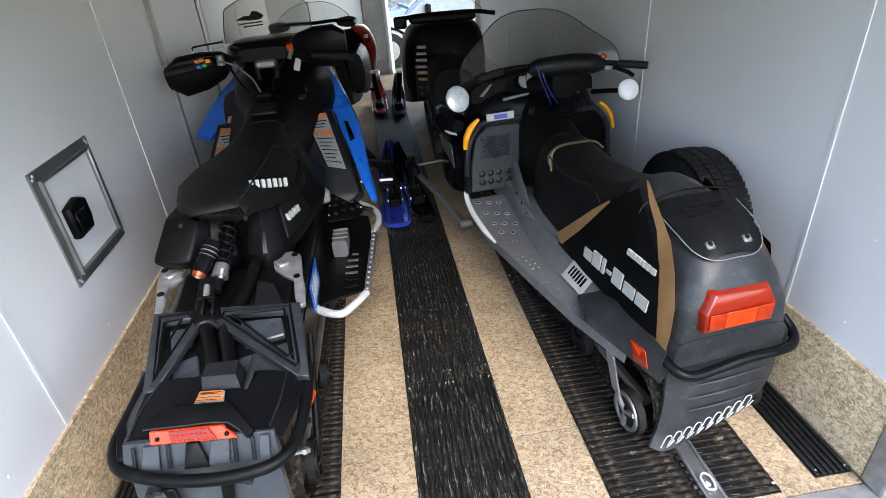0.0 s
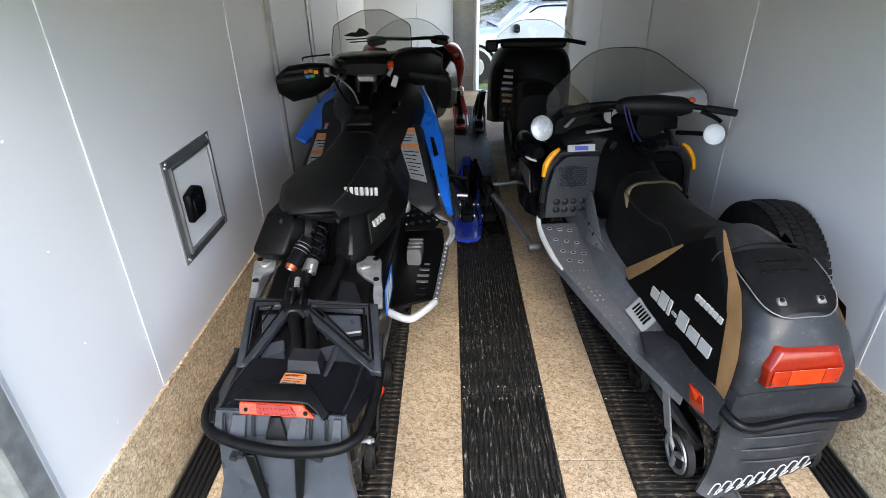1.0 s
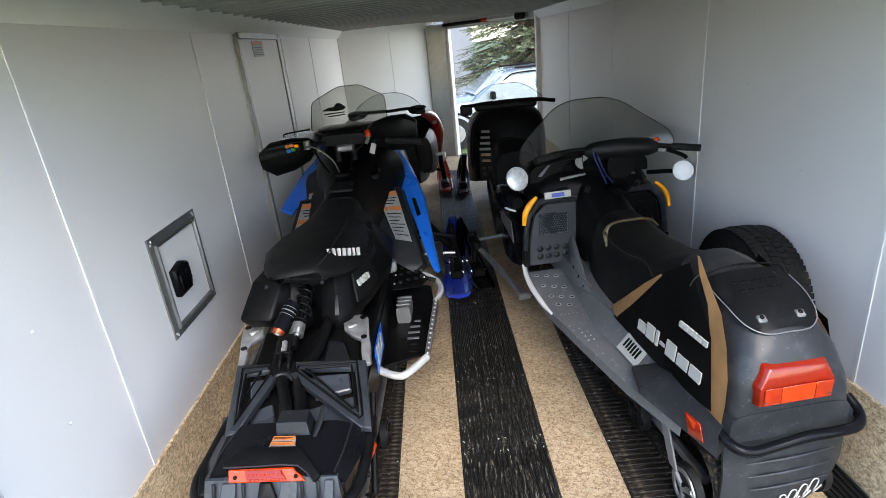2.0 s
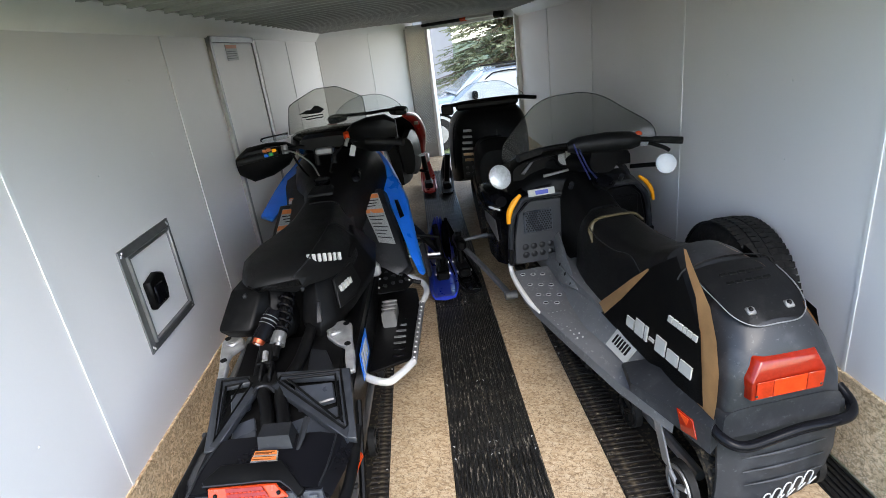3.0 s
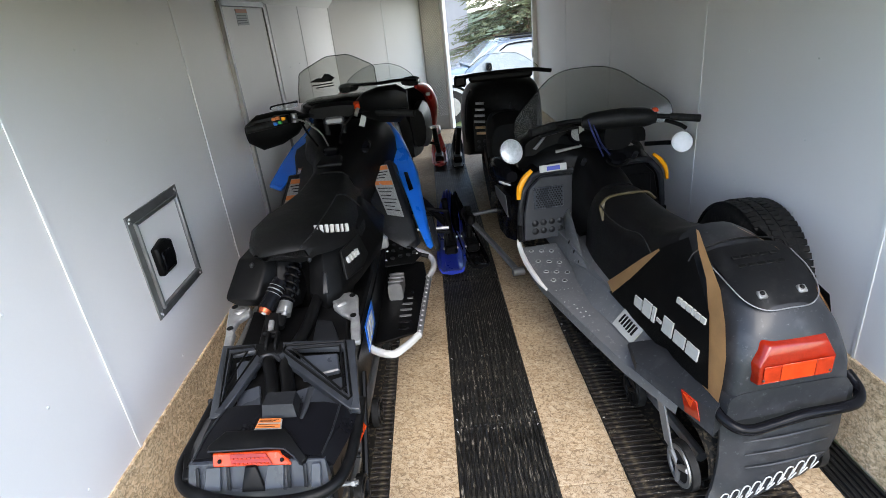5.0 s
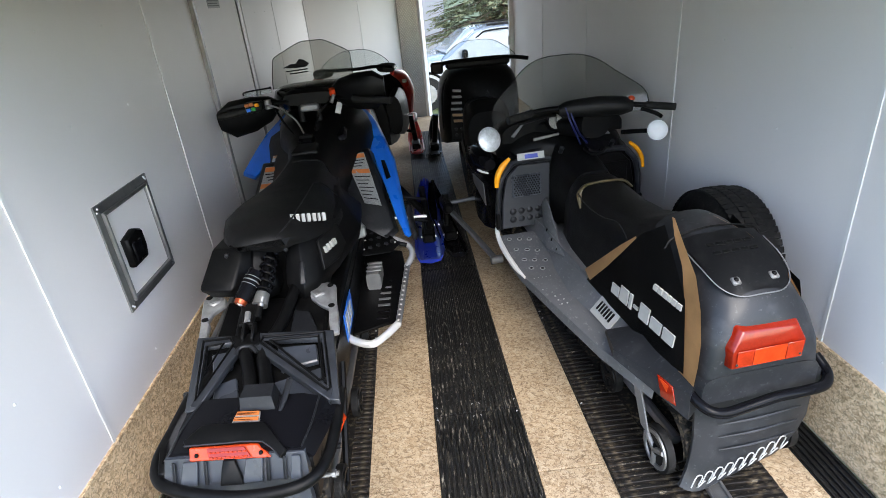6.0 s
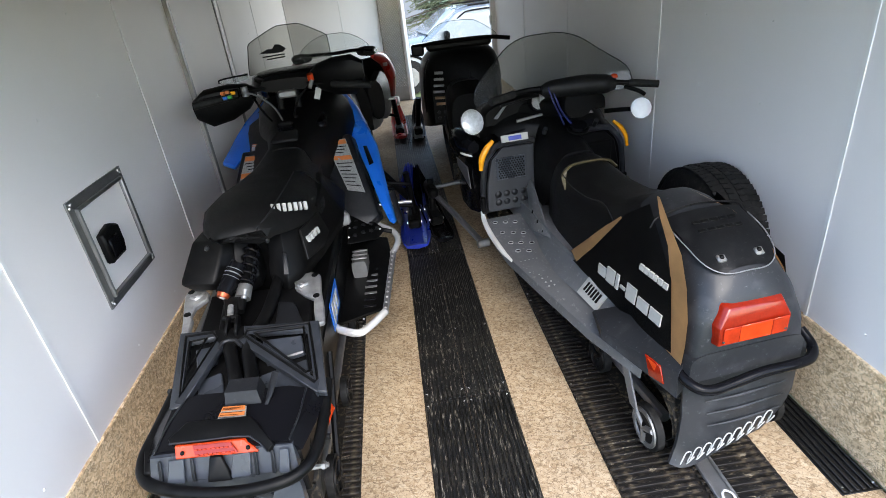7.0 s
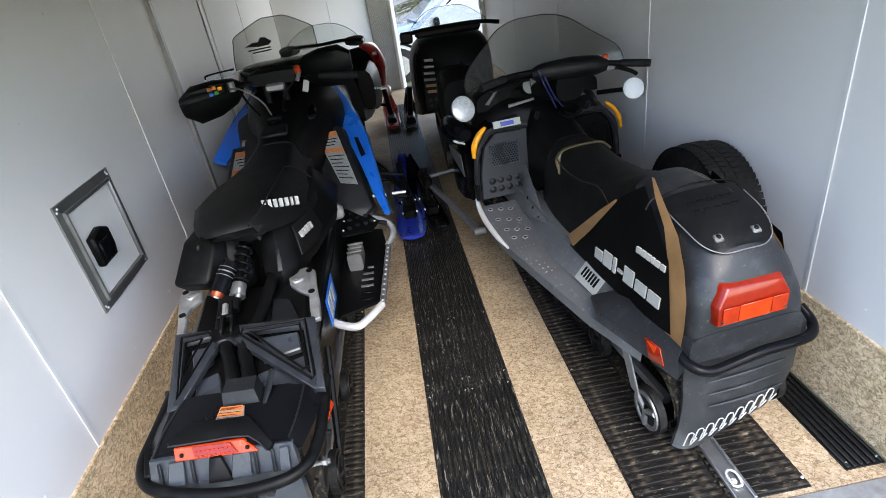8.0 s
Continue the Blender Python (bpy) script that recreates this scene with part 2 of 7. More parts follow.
M_CAR = surf("silver_car_paint", (0.20, 0.225, 0.255), 0.25, metal=0.1, var=0.05, scale=3, bump=0.0, coat=0.5)
# pale base colour stands for the sky mirrored in the panes
M_CARGLASS = surf("sky_toned_glass", (0.26, 0.29, 0.30), 0.1, metal=0.0, var=0.1, scale=2, bump=0.0, coat=0.5)
M_SIDING = surf("white_siding", (0.20, 0.21, 0.23), 0.6, var=0.06, scale=3)
M_SHINGLE = surf("roof_shingle", (0.16, 0.16, 0.17), 0.85, var=0.3, scale=12)


# ---- mesh helpers ----
def finish(ob, angle=40):
    me = ob.data
    me.shade_smooth()
    me.set_sharp_from_angle(angle=radians(angle))
    return ob


def part(name, bm, material, parent=None, label="", angle=40):
    """Links bm as one mesh object under parent."""
    bmesh.ops.recalc_face_normals(bm, faces=bm.faces)
    me = bpy.data.meshes.new(name)
    bm.to_mesh(me)
    bm.free()
    me.materials.append(material)
    ob = new(name, me)
    ob.parent = parent
    if label:
        tagged(ob, label)
    return finish(ob, angle)


def thing(name, m, label, category, group="", kind=""):
    ob = new(name)
    ob.matrix_world = m
    ob.empty_display_size = 0.1
    return tagged(ob, label, category, group, kind)


def merge(bm, other):
    me = bpy.data.meshes.new("tmp")
    other.to_mesh(me)
    other.free()
    bm.from_mesh(me)
    bpy.data.meshes.remove(me)
    return bm


def box(bm, lo, hi, bev=0.0, turn=None, seg=1):
    """An axis-aligned box from lo to hi, its edges rounded by bev; turn: a matrix about its middle."""
    b = bmesh.new()
    c = [(p + q) / 2 for p, q in zip(lo, hi)]
    s = [abs(q - p) for p, q in zip(lo, hi)]
    bmesh.ops.create_cube(b, size=1.0, matrix=Matrix.Diagonal((*s, 1)))
    if bev:
        bmesh.ops.bevel(b, geom=list(b.edges), offset=min(bev, min(s) * 0.45), segments=seg, affect="EDGES", profile=0.5)
    b.transform(Matrix.Translation(c) @ (turn or Matrix()))
    return merge(bm, b)


def loft(bm, rings, closed=True, caps=True):
    """A skin through rings of equally many points."""
    vs = [[bm.verts.new(p) for p in r] for r in rings]
    n = len(rings[0])
    for a, b in zip(vs, vs[1:]):
        for i in range(n if closed else n - 1):
            j = (i + 1) % n
            bm.faces.new((a[i], a[j], b[j], b[i]))
    if caps and closed:
        bm.faces.new(vs[0][::-1])
        bm.faces.new(vs[-1])
    return bm


def oval(y, cx, cz, hw, hh, power=3.0, n=20, tip=0.0):
    """A rounded ring in the plane y; tip leans its top forward."""
    out = []
    for i in range(n):
        a = 2 * math.pi * i / n
        c, s = math.cos(a), math.sin(a)
        x = hw * math.copysign(abs(c) ** (2 / power), c)
        z = hh * math.copysign(abs(s) ** (2 / power), s)
        out.append((cx + x, y + tip * z, cz + z))
    return out


def spline(pts, k=6):
    """A smooth line through points."""
    pts = [Vector(p) for p in pts]
    if len(pts) < 3:
        return pts
    q = [pts[0] * 2 - pts[1]] + pts + [pts[-1] * 2 - pts[-2]]
    out = []
    for i in range(1, len(q) - 2):
        a, b, c, d = q[i - 1], q[i], q[i + 1], q[i + 2]
        for j in range(k):
            t = j / k
            out.append(0.5 * (2 * b + (c - a) * t + (2 * a - 5 * b + 4 * c - d) * t * t + (3 * b - a - 3 * c + d) * t ** 3))
    out.append(pts[-1])
    return out


def tube(bm, pts, r, n=10, k=5, flat=1.0):
    """A round bar along points; r may be a list along the line."""
    line = spline(pts, k)
    rings, up = [], Vector((0.13, 0.2, 1)).normalized()
    for i, p in enumerate(line):
        d = (line[min(i + 1, len(line) - 1)] - line[max(i - 1, 0)]).normalized()
        side = d.cross(up)
        if side.length < 0.05:
            side = d.cross(Vector((1, 0.1, 0)))
        side.normalize()
        top = side.cross(d).normalized()
        f = i / max(1, len(line) - 1)
        rad = r if not isinstance(r, (list, tuple)) else r[min(int(f * (len(r) - 1)), len(r) - 2)] * (1 - (f * (len(r) - 1)) % 1) + r[min(int(f * (len(r) - 1)) + 1, len(r) - 1)] * ((f * (len(r) - 1)) % 1) if f < 1 else r[-1]
        rings.append([p + rad * (math.cos(2 * math.pi * j / n) * side + flat * math.sin(2 * math.pi * j / n) * top) for j in range(n)])
    return loft(bm, rings)


def rod(bm, a, b, r, n=12, r2=None):
    """A straight round bar, or a cone."""
    a, b = Vector(a), Vector(b)
    d = (b - a).normalized()
    s = d.cross(Vector((0, 0, 1)) if abs(d.z) < 0.9 else Vector((1, 0, 0))).normalized()
    t = s.cross(d)
    rings = [[p + q * (math.cos(2 * math.pi * j / n) * s + math.sin(2 * math.pi * j / n) * t) for j in range(n)] for p, q in ((a, r), (b, r if r2 is None else r2))]
    return loft(bm, rings)


def slab(bm, poly, off, bev=0.0):
    """A flat plate: a polygon of 3D points, thickened by the vector off."""
    b = bmesh.new()
    off = Vector(off)
    loft(b, [[Vector(p) for p in poly], [Vector(p) + off for p in poly]])
    if bev:
        bmesh.ops.recalc_face_normals(b, faces=b.faces)
        bmesh.ops.bevel(b, geom=list(b.edges), offset=bev, segments=1, affect="EDGES", profile=0.5)
    return merge(bm, b)


def disc_dome(bm, c, axis, r, h, n=20, k=5):
    """A shallow dome of radius r and height h along axis."""
    c, axis = Vector(c), Vector(axis).normalized()
    s = axis.cross(Vector((0, 0, 1)) if abs(axis.z) < 0.9 else Vector((1, 0, 0))).normalized()
    t = s.cross(axis)
    rings = []
    for i in range(k + 1):
        a = math.pi / 2 * i / k
        rr = max(r * math.cos(a), 0.001)
        rings.append([c + axis * h * math.sin(a) + rr * (math.cos(2 * math.pi * j / n) * s + math.sin(2 * math.pi * j / n) * t) for j in range(n)])
    return loft(bm, rings)


B = bmesh.new


# ---- trailer ----
HW, CEIL, CORNER, APEX, KICK = 1.2, 1.80, 5.9, 7.1, 0.345
GROUND = -0.6


def structure(name, bm, material, label, category):
    return tagged(part(name, bm, material), label, category, kind="structure")


floor = structure("floor", slab(B(), [(-HW, 0.03, -0.02), (HW, 0.03, -0.02), (HW, CORNER, -0.02), (0, APEX, -0.02), (-HW, CORNER, -0.02)], (0, 0, 0.008)), M_OSB_F, "dusty strand board trailer floor under the snowmobiles", "floor")
# floor boards, each sheet 1.22 m along the trailer
for i, (y0, y1) in enumerate(((0.085, 0.472), (0.477, 1.71), (1.713, 2.93), (2.933, 4.15), (4.153, 5.37), (5.373, 5.9))):
    part("floor_board", box(B(), (-HW + 0.014, y0, -0.012), (HW - 0.014, y1, 0.0), 0.001), M_OSB_F, floor)
part("floor_board", slab(B(), [(-HW + 0.03, 5.903, -0.012), (HW - 0.03, 5.903, -0.012), (0, APEX - 0.05, -0.012)], (0, 0, 0.012)), M_OSB_F, floor)


def wall_side(sx, name, joints, doorway=None):
    """A side wall: framed skin outside, white panels, joint strips, screws and a strand board kick plate."""
    y_in = 0.10 if sx > 0 else -0.02
    w = structure(name, box(B(), (sx * (HW + 0.012), y_in, -0.05), (sx * (HW + 0.06), CORNER, CEIL + 0.1)), M_WALL, "white vinyl-lined trailer side wall with joint strips", "wall")
    ys = [max(0.0, y_in)] + joints + [CORNER]
    for a, b in zip(ys, ys[1:]):
        part("wall_panel", box(B(), (sx * HW, a + 0.002, KICK), (sx * (HW + 0.012), b - 0.002, CEIL)), M_WALL, w)
    for y in joints:
        part("joint_strip", box(B(), (sx * (HW - 0.004), y - 0.008, KICK), (sx * HW, y + 0.008, CEIL - 0.06), 0.002), M_TRIM, w)
    part("kick_plate", box(B(), (sx * (HW - 0.008), max(0.03, y_in + 0.003), 0.004), (sx * (HW + 0.012), CORNER - 0.02, KICK), 0.001), M_OSB_K, w, "bare strand board kick plate")
    part("kick_trim", box(B(), (sx * (HW - 0.006), max(0.03, y_in + 0.003), KICK), (sx * (HW), CORNER - 0.02, KICK + 0.003)), M_OSB_K, w)
    screw = None
    for a, b in zip(ys, ys[1:]):
        for f in (0.34, 0.68) if b - a > 0.7 else (0.5,):
            for z in (0.43, 0.72, 1.0, 1.28, 1.56):
                y = a + (b - a) * f
                if sx < 0 and (0.82 < y < 1.32 and 0.58 < z < 1.08 or 2.2 < y < 3.15):
                    continue
                if screw is None:
                    screw = part("screw", disc_dome(B(), (0, 0, 0), (-sx, 0, 0), 0.005, 0.003, 8, 2), M_TRIM, w)
                    screw.location = (sx * HW, y, z)
                else:
                    c = new("screw", screw.data)
                    c.parent, c.location = w, (sx * HW, y, z)
    return w


wall_left = wall_side(-1, "wall_left", [0.5, 1.67, 3.25, 4.25])
wall_right = wall_side(1, "wall_right", [0.57, 1.8, 3.2, 4.5])


def nose_pt(x, depth=0.0):
    """A place on the slanting nose wall at x, depth in front of it."""
    s = math.sqrt(0.5)
    return Vector((x, APEX - abs(x), 0)) + depth * Vector((-math.copysign(1, x) * s, -s, 0))


def nose_slab(x0, x1, z0, z1, t=0.04, proud=0.0, sgn=-1):
    a, b = nose_pt(x0, proud), nose_pt(x1, proud)
    out = -Vector((-sgn * math.sqrt(0.5), -math.sqrt(0.5), 0)) * t
    return slab(B(), [a + Vector((0, 0, z0)), b + Vector((0, 0, z0)), b + Vector((0, 0, z1)), a + Vector((0, 0, z1))], out)


wall_nose = structure("wall_nose", nose_slab(-HW - 0.01, -0.02, -0.05, CEIL + 0.1, 0.05, -0.014), M_WALL, "white slanting nose wall of the trailer", "wall")
part("wall_panel", nose_slab(-HW, -0.62, 0.0, CEIL, 0.012), M_WALL, wall_nose)
part("wall_panel", nose_slab(-0.615, -0.14, 0.0, CEIL, 0.012), M_WALL, wall_nose)
part("joint_strip", nose_slab(-0.627, -0.61, 0.0, CEIL - 0.06, 0.003, 0.003), M_TRIM, wall_nose)
part("corner_trim", box(B(), (-HW - 0.005, CORNER - 0.012, 0.0), (-HW + 0.015, CORNER + 0.012, CEIL - 0.05), 0.004), M_TRIM, wall_nose)
# the open doorway in the other slant: posts, header and sill
door_front = tagged(part("door_1", nose_slab(0.10, HW, CEIL - 0.07, CEIL + 0.1, 0.06, 0.0, 1), M_ALU), "open front doorway with a bare aluminium frame", "doorway", kind="structure")
part("jamb", box(B(), (HW - 0.05, CORNER - 0.03, 0.0), (HW + 0.06, CORNER + 0.04, CEIL), 0.004), M_TRIM, door_front)
part("jamb", nose_slab(0.13, 0.165, 0.0, CEIL - 0.07, 0.06, 0.02, 1), M_TRIM, door_front)
part("sill", nose_slab(0.10, HW, -0.06, 0.004, 0.08, 0.0, 1), M_ALU, door_front)
part("latch", box(B(), (HW - 0.075, CORNER - 0.06, 0.95), (HW - 0.05, CORNER - 0.03, 1.05), 0.004), M_ALU, door_front)

# nose post faced with tread plate
nose_post = tagged(part("nose_post", slab(B(), [(-0.16, 6.93, 0), (0.13, 6.96, 0), (0.13, 7.12, 0), (-0.16, 7.12, 0)], (0, 0, CEIL)), M_ALU_D), "aluminium nose post faced with diamond tread plate", "post", kind="structure")
# bars in brighter metal than the post put relief contrast into the colour
tread = B()
for r in range(73):
    for c in range(8):
        z = 0.2 + r * 0.022
        x = -0.135 + c * 0.032 + (0.016 if r % 2 else 0)
        t = Matrix.Rotation(radians(45 if (r + c) % 2 else -45), 4, "Y")
        box(tread, (x - 0.012, 6.918 + (x + 0.16) * 0.103, z - 0.005), (x + 0.011, 6.934 + (x + 0.16) * 0.103, z + 0.005), 0.002, t)
tagged(part("tread_pattern", tread, M_STEEL, nose_post), kind="stuff")

# ceiling: bowed ribbed roof skin, with white cove trim at the walls
cb = B()
rings = []
y = -0.02
while y < APEX + 0.05:
    for dy, dz in ((0.0, 0.0), (0.018, 0.045), (0.050, 0.045), (0.054, 0.0), (0.15, 0.0)):
        yy = y + dy
        lim = HW + 0.05
        rings.append([(-lim + 2 * lim * i / 12, yy, CEIL + 0.085 - dz - 0.045 * ((-1 + 2 * i / 12) ** 2)) for i in range(13)])
    y += 0.16
loft(cb, rings, closed=False)
box(cb, (-HW - 0.06, -0.02, CEIL + 0.12), (HW + 0.06, APEX + 0.1, CEIL + 0.15))
ceiling = structure("ceiling", cb, M_ROOF, "ribbed metal trailer ceiling", "ceiling")
for sx, nm in ((-1, "left"), (1, "right")):
    structure("trim", slab(B(), [(sx * HW, -0.02, CEIL - 0.075), (sx * (HW - 0.012), -0.02, CEIL - 0.075), (sx * (HW - 0.085), -0.02, CEIL + 0.012), (sx * (HW), -0.02, CEIL + 0.05)], (0, CORNER, 0), 0.003), M_TRIM, "white cove trim between wall and ceiling", "trim")
structure("trim", nose_slab(-HW + 0.02, -0.15, CEIL - 0.04, CEIL + 0.08, 0.03, 0.03), M_TRIM, "white cove trim along the nose wall", "trim")
for y in (3.4, 5.2):
    lamp = thing("ceiling_light", pose(-0.02, y, CEIL + 0.062), "small round unlit dome light on the ceiling", "ceiling light", "ceiling lights")
    part("base", rod(B(), (0, 0, 0), (0, 0, -0.012), 0.065, 20), M_ALU, lamp)
    part("lens", disc_dome(B(), (0, 0, -0.012), (0, 0, -1), 0.055, 0.022), M_WHITE, lamp)
bar = thing("door_spring_bar", pose(0, 0, 0), "dark spring bar with orange tag above the front doorway", "spring bar")
part("rod", rod(B(), nose_pt(0.14, 0.06) + Vector((0, 0, CEIL - 0.02)), nose_pt(0.62, 0.06) + Vector((0, 0, CEIL - 0.02)), 0.022), M_BLACK, bar)
part("collar", rod(B(), nose_pt(0.62, 0.06) + Vector((0, 0, CEIL - 0.02)), nose_pt(0.68, 0.06) + Vector((0, 0, CEIL - 0.02)), 0.024), M_ORANGE, bar, "orange tag")
part("rod", rod(B(), nose_pt(0.68, 0.06) + Vector((0, 0, CEIL - 0.02)), nose_pt(1.0, 0.06) + Vector((0, 0, CEIL - 0.02)), 0.016), M_ALU, bar)
part("end_drum", rod(B(), nose_pt(1.0, 0.06) + Vector((0, 0, CEIL - 0.02)), nose_pt(1.07, 0.06) + Vector((0, 0, CEIL - 0.02)), 0.045), M_BLACK, bar)

# rear frame: sill and corner posts
rear = structure("rear_frame", box(B(), (-HW - 0.07, -0.10, -0.10), (HW + 0.05, 0.085, 0.003), 0.006), M_CASTP, "bare aluminium rear sill and posts of the trailer", "door frame")
for sx in (-1, 1):
    y = 0.10 if sx > 0 else -0.02
    part("post", box(B(), (sx * (HW - 0.014), y - 0.075, 0.003), (sx * (HW + 0.07), y, CEIL + 0.1), 0.006), M_CASTP, rear, "pale aluminium corner post")
part("header", box(B(), (-HW - 0.09, -0.10, CEIL - 0.02), (HW + 0.09, -0.07, CEIL + 0.16), 0.004), M_ALU, rear)

# side door in the left wall
side_door = thing("door_2", pose(-HW, 0, 0), "closed grey side door with aluminium frame", "door", kind="structure")
part("door_leaf", box(B(), (-0.004, 2.27, 0.02), (0.012, 3.08, 1.70), 0.003), M_WALL, side_door)
for lo, hi in (((-0.004, 2.235, 0.0), (0.022, 2.27, 1.735)), ((-0.004, 3.08, 0.0), (0.022, 3.115, 1.735)), ((-0.004, 2.235, 1.70), (0.022, 3.115, 1.735))):
    part("door_frame", box(B(), lo, hi, 0.003), M_ALU_D, side_door)
part("door_handle", box(B(), (0.012, 2.29, 0.95), (0.04, 2.35, 1.05), 0.008), M_WHITE, side_door)
notice = part("notice", box(B(), (0.012, 2.5, 1.60), (0.014, 2.72, 1.69)), M_WHITE, side_door, "small printed notice")
part("notice_band", box(B(), (0.0142, 2.505, 1.668), (0.0152, 2.715, 1.687)), M_LORANGE, notice)
for k in range(4):
    part("notice_line", box(B(), (0.0142, 2.51, 1.610 + 0.013 * k), (0.0152, 2.70 - 0.02 * (k % 2), 1.615 + 0.013 * k)), M_GREYP, notice)

# hatch in the left wall
hatch = thing("hatch", pose(-HW, 1.035, 0.827), "square white access hatch with a mill aluminium frame and black latch", "hatch")
for ang in (0, 90, 180, 270):
    t = Matrix.Rotation(radians(ang), 4, "X")
    o, i, d = 0.2, 0.157, 0.005
    poly = [t @ Vector(p) for p in ((0.0, -o, -o), (0.0, o, -o), (0.0, i, -i), (0.0, -i, -i))]
    f = part("frame_rail", slab(B(), poly, (0.007, 0, 0), 0.001), M_CAST, hatch)
    poly = [t @ Vector(p) for p in ((0.007, -i - 0.012, -i - 0.012), (0.007, i + 0.012, -i - 0.012), (0.007, i, -i), (0.007, -i, -i))]
    part("frame_lip", slab(B(), poly, (0.012, 0, 0), 0.002), M_ALU_D, hatch)
    for q in (-0.178, 0.178):
        rv = part("rivet", disc_dome(B(), t @ Vector((0.007, q, -0.188)), (1, 0, 0), 0.006, 0.004, 8, 2), M_STEEL, hatch)
part("hatch_panel", box(B(), (0.0, -0.156, -0.156), (0.006, 0.156, 0.156)), M_WALL, hatch)
latch = part("latch", slab(B(), [(0.006, -0.125, -0.06), (0.006, -0.02, -0.06), (0.006, -0.005, -0.02), (0.006, -0.005, 0.045), (0.006, -0.05, 0.065), (0.006, -0.125, 0.05)], (0.028, 0, 0), 0.006), M_BLACK, hatch, "black plastic latch")
part("latch_paddle", box(B(), (0.034, -0.115, -0.045), (0.044, -0.05, 0.03), 0.005), M_GLOSS, latch)


def mat_long(x0, x1, y0, y1, material=M_MAT, group="centre traction mats"):
    """A mat with ribs along the trailer, its screws beside them."""
    t = thing("traction_mat", pose((x0 + x1) / 2, y0, 0), "black ribbed rubber traction mat screwed to the floor", "mat", group)
    w, ln = x1 - x0, y1 - y0
    b = box(B(), (-w / 2, 0, 0), (w / 2, ln, 0.004), 0.001)
    n = max(4, int(w / 0.019))
    base = part("sheet", b, material, t)
    rib = None
    for i in range(n):
        x = -w / 2 + (i + 0.5) * w / n
        if rib is None:
            rib = part("rib", box(B(), (-0.0055, 0.004, 0.004), (0.0055, ln - 0.004, 0.0125), 0.002), material, base)
            o = rib
        else:
            o = new("rib", rib.data)
            o.parent = base
        o.location.x = x
    for y in (0.05, 0.05 + ln / 3, 0.05 + 2 * ln / 3) if ln > 0.8 else (0.02, ln - 0.02):
        for x in (-w / 2 + 0.012, w / 2 - 0.012):
            part("screw", disc_dome(B(), (x, y, 0.009), (0, 0, 1), 0.006, 0.004, 8, 2), M_STEEL, t)
    return t


def mat_cross(x0, x1, y0, y1, group):
    """A mat with ribs across the trailer, for the tracks to bite."""
    t = thing("track_mat", pose((x0 + x1) / 2, y0, 0), "black cross-ribbed rubber track mat with dried mud", "mat", group)
    w, ln = x1 - x0, y1 - y0
    b = box(B(), (-w / 2, 0, 0), (w / 2, ln, 0.004), 0.001)
    n = int(ln / 0.026)
    base = part("sheet", b, M_MUDMAT, t)
    rib = None
    for i in range(n):
        y = (i + 0.5) * ln / n
        for s in (-1, 1):
            if rib is None:
                rib = part("rib", box(B(), (-w / 4 + 0.005, -0.007, 0.004), (w / 4 - 0.005, 0.005, 0.013), 0.001), M_MUDMAT, base)
                o = rib
            else:
                o = new("rib", rib.data)
                o.parent = base
            o.location = (s * w / 4, y, 0)
    for y in (0.03, ln / 2, ln - 0.03):
        for x in (-w / 2 + 0.01, w / 2 - 0.01):
            part("screw", disc_dome(B(), (x, y, 0.010), (0, 0, 1), 0.006, 0.004, 8, 2), M_STEEL, t)
    return t


for y0, y1 in ((0.09, 0.80), (0.8005, 2.09), (2.0905, 3.38), (3.3805, 4.67), (4.6705, 5.96)):
    mat_long(-0.175, -0.0004, y0, y1)
    mat_long(0.0004, 0.175, y0, y1)
for y0, y1 in ((0.10, 1.45), (1.455, 2.8)):
    mat_cross(-0.93, -0.425, y0, y1, "left track mats")
    mat_cross(0.415, 0.93, y0, y1, "right track mats")
for y0, y1 in ((0.125, 0.62), (0.63, 2.0)):
    mat_long(-1.185, -1.06, y0, y1, M_MATC, "wall traction mats")
    mat_long(1.06, 1.187, y0, y1, M_MATC, "wall traction mats")
rail = thing("tie_down_rail", pose(0.72, 0.09, 0.012), "worn aluminium tie-down channel with a D-ring", "rail")
b = box(B(), (-0.026, 0, 0), (0.026, 0.42, 0.004), 0.001)
for s in (-1, 1):
    box(b, (s * 0.026 - 0.005, 0, 0.0), (s * 0.026 + 0.005, 0.42, 0.014), 0.002)
part("channel", b, M_ALU_D, rail)
part("ring", tube(B(), [(-0.014, 0.05, 0.012), (-0.016, 0.085, 0.018), (0, 0.10, 0.018), (0.016, 0.085, 0.018), (0.014, 0.05, 0.012), (0, 0.045, 0.012), (-0.014, 0.05, 0.012)], 0.004, 8), M_STEEL, rail)
part("stud", disc_dome(B(), (0, 0.07, 0.004), (0, 0, 1), 0.011, 0.008, 12, 3), M_STEEL, rail)


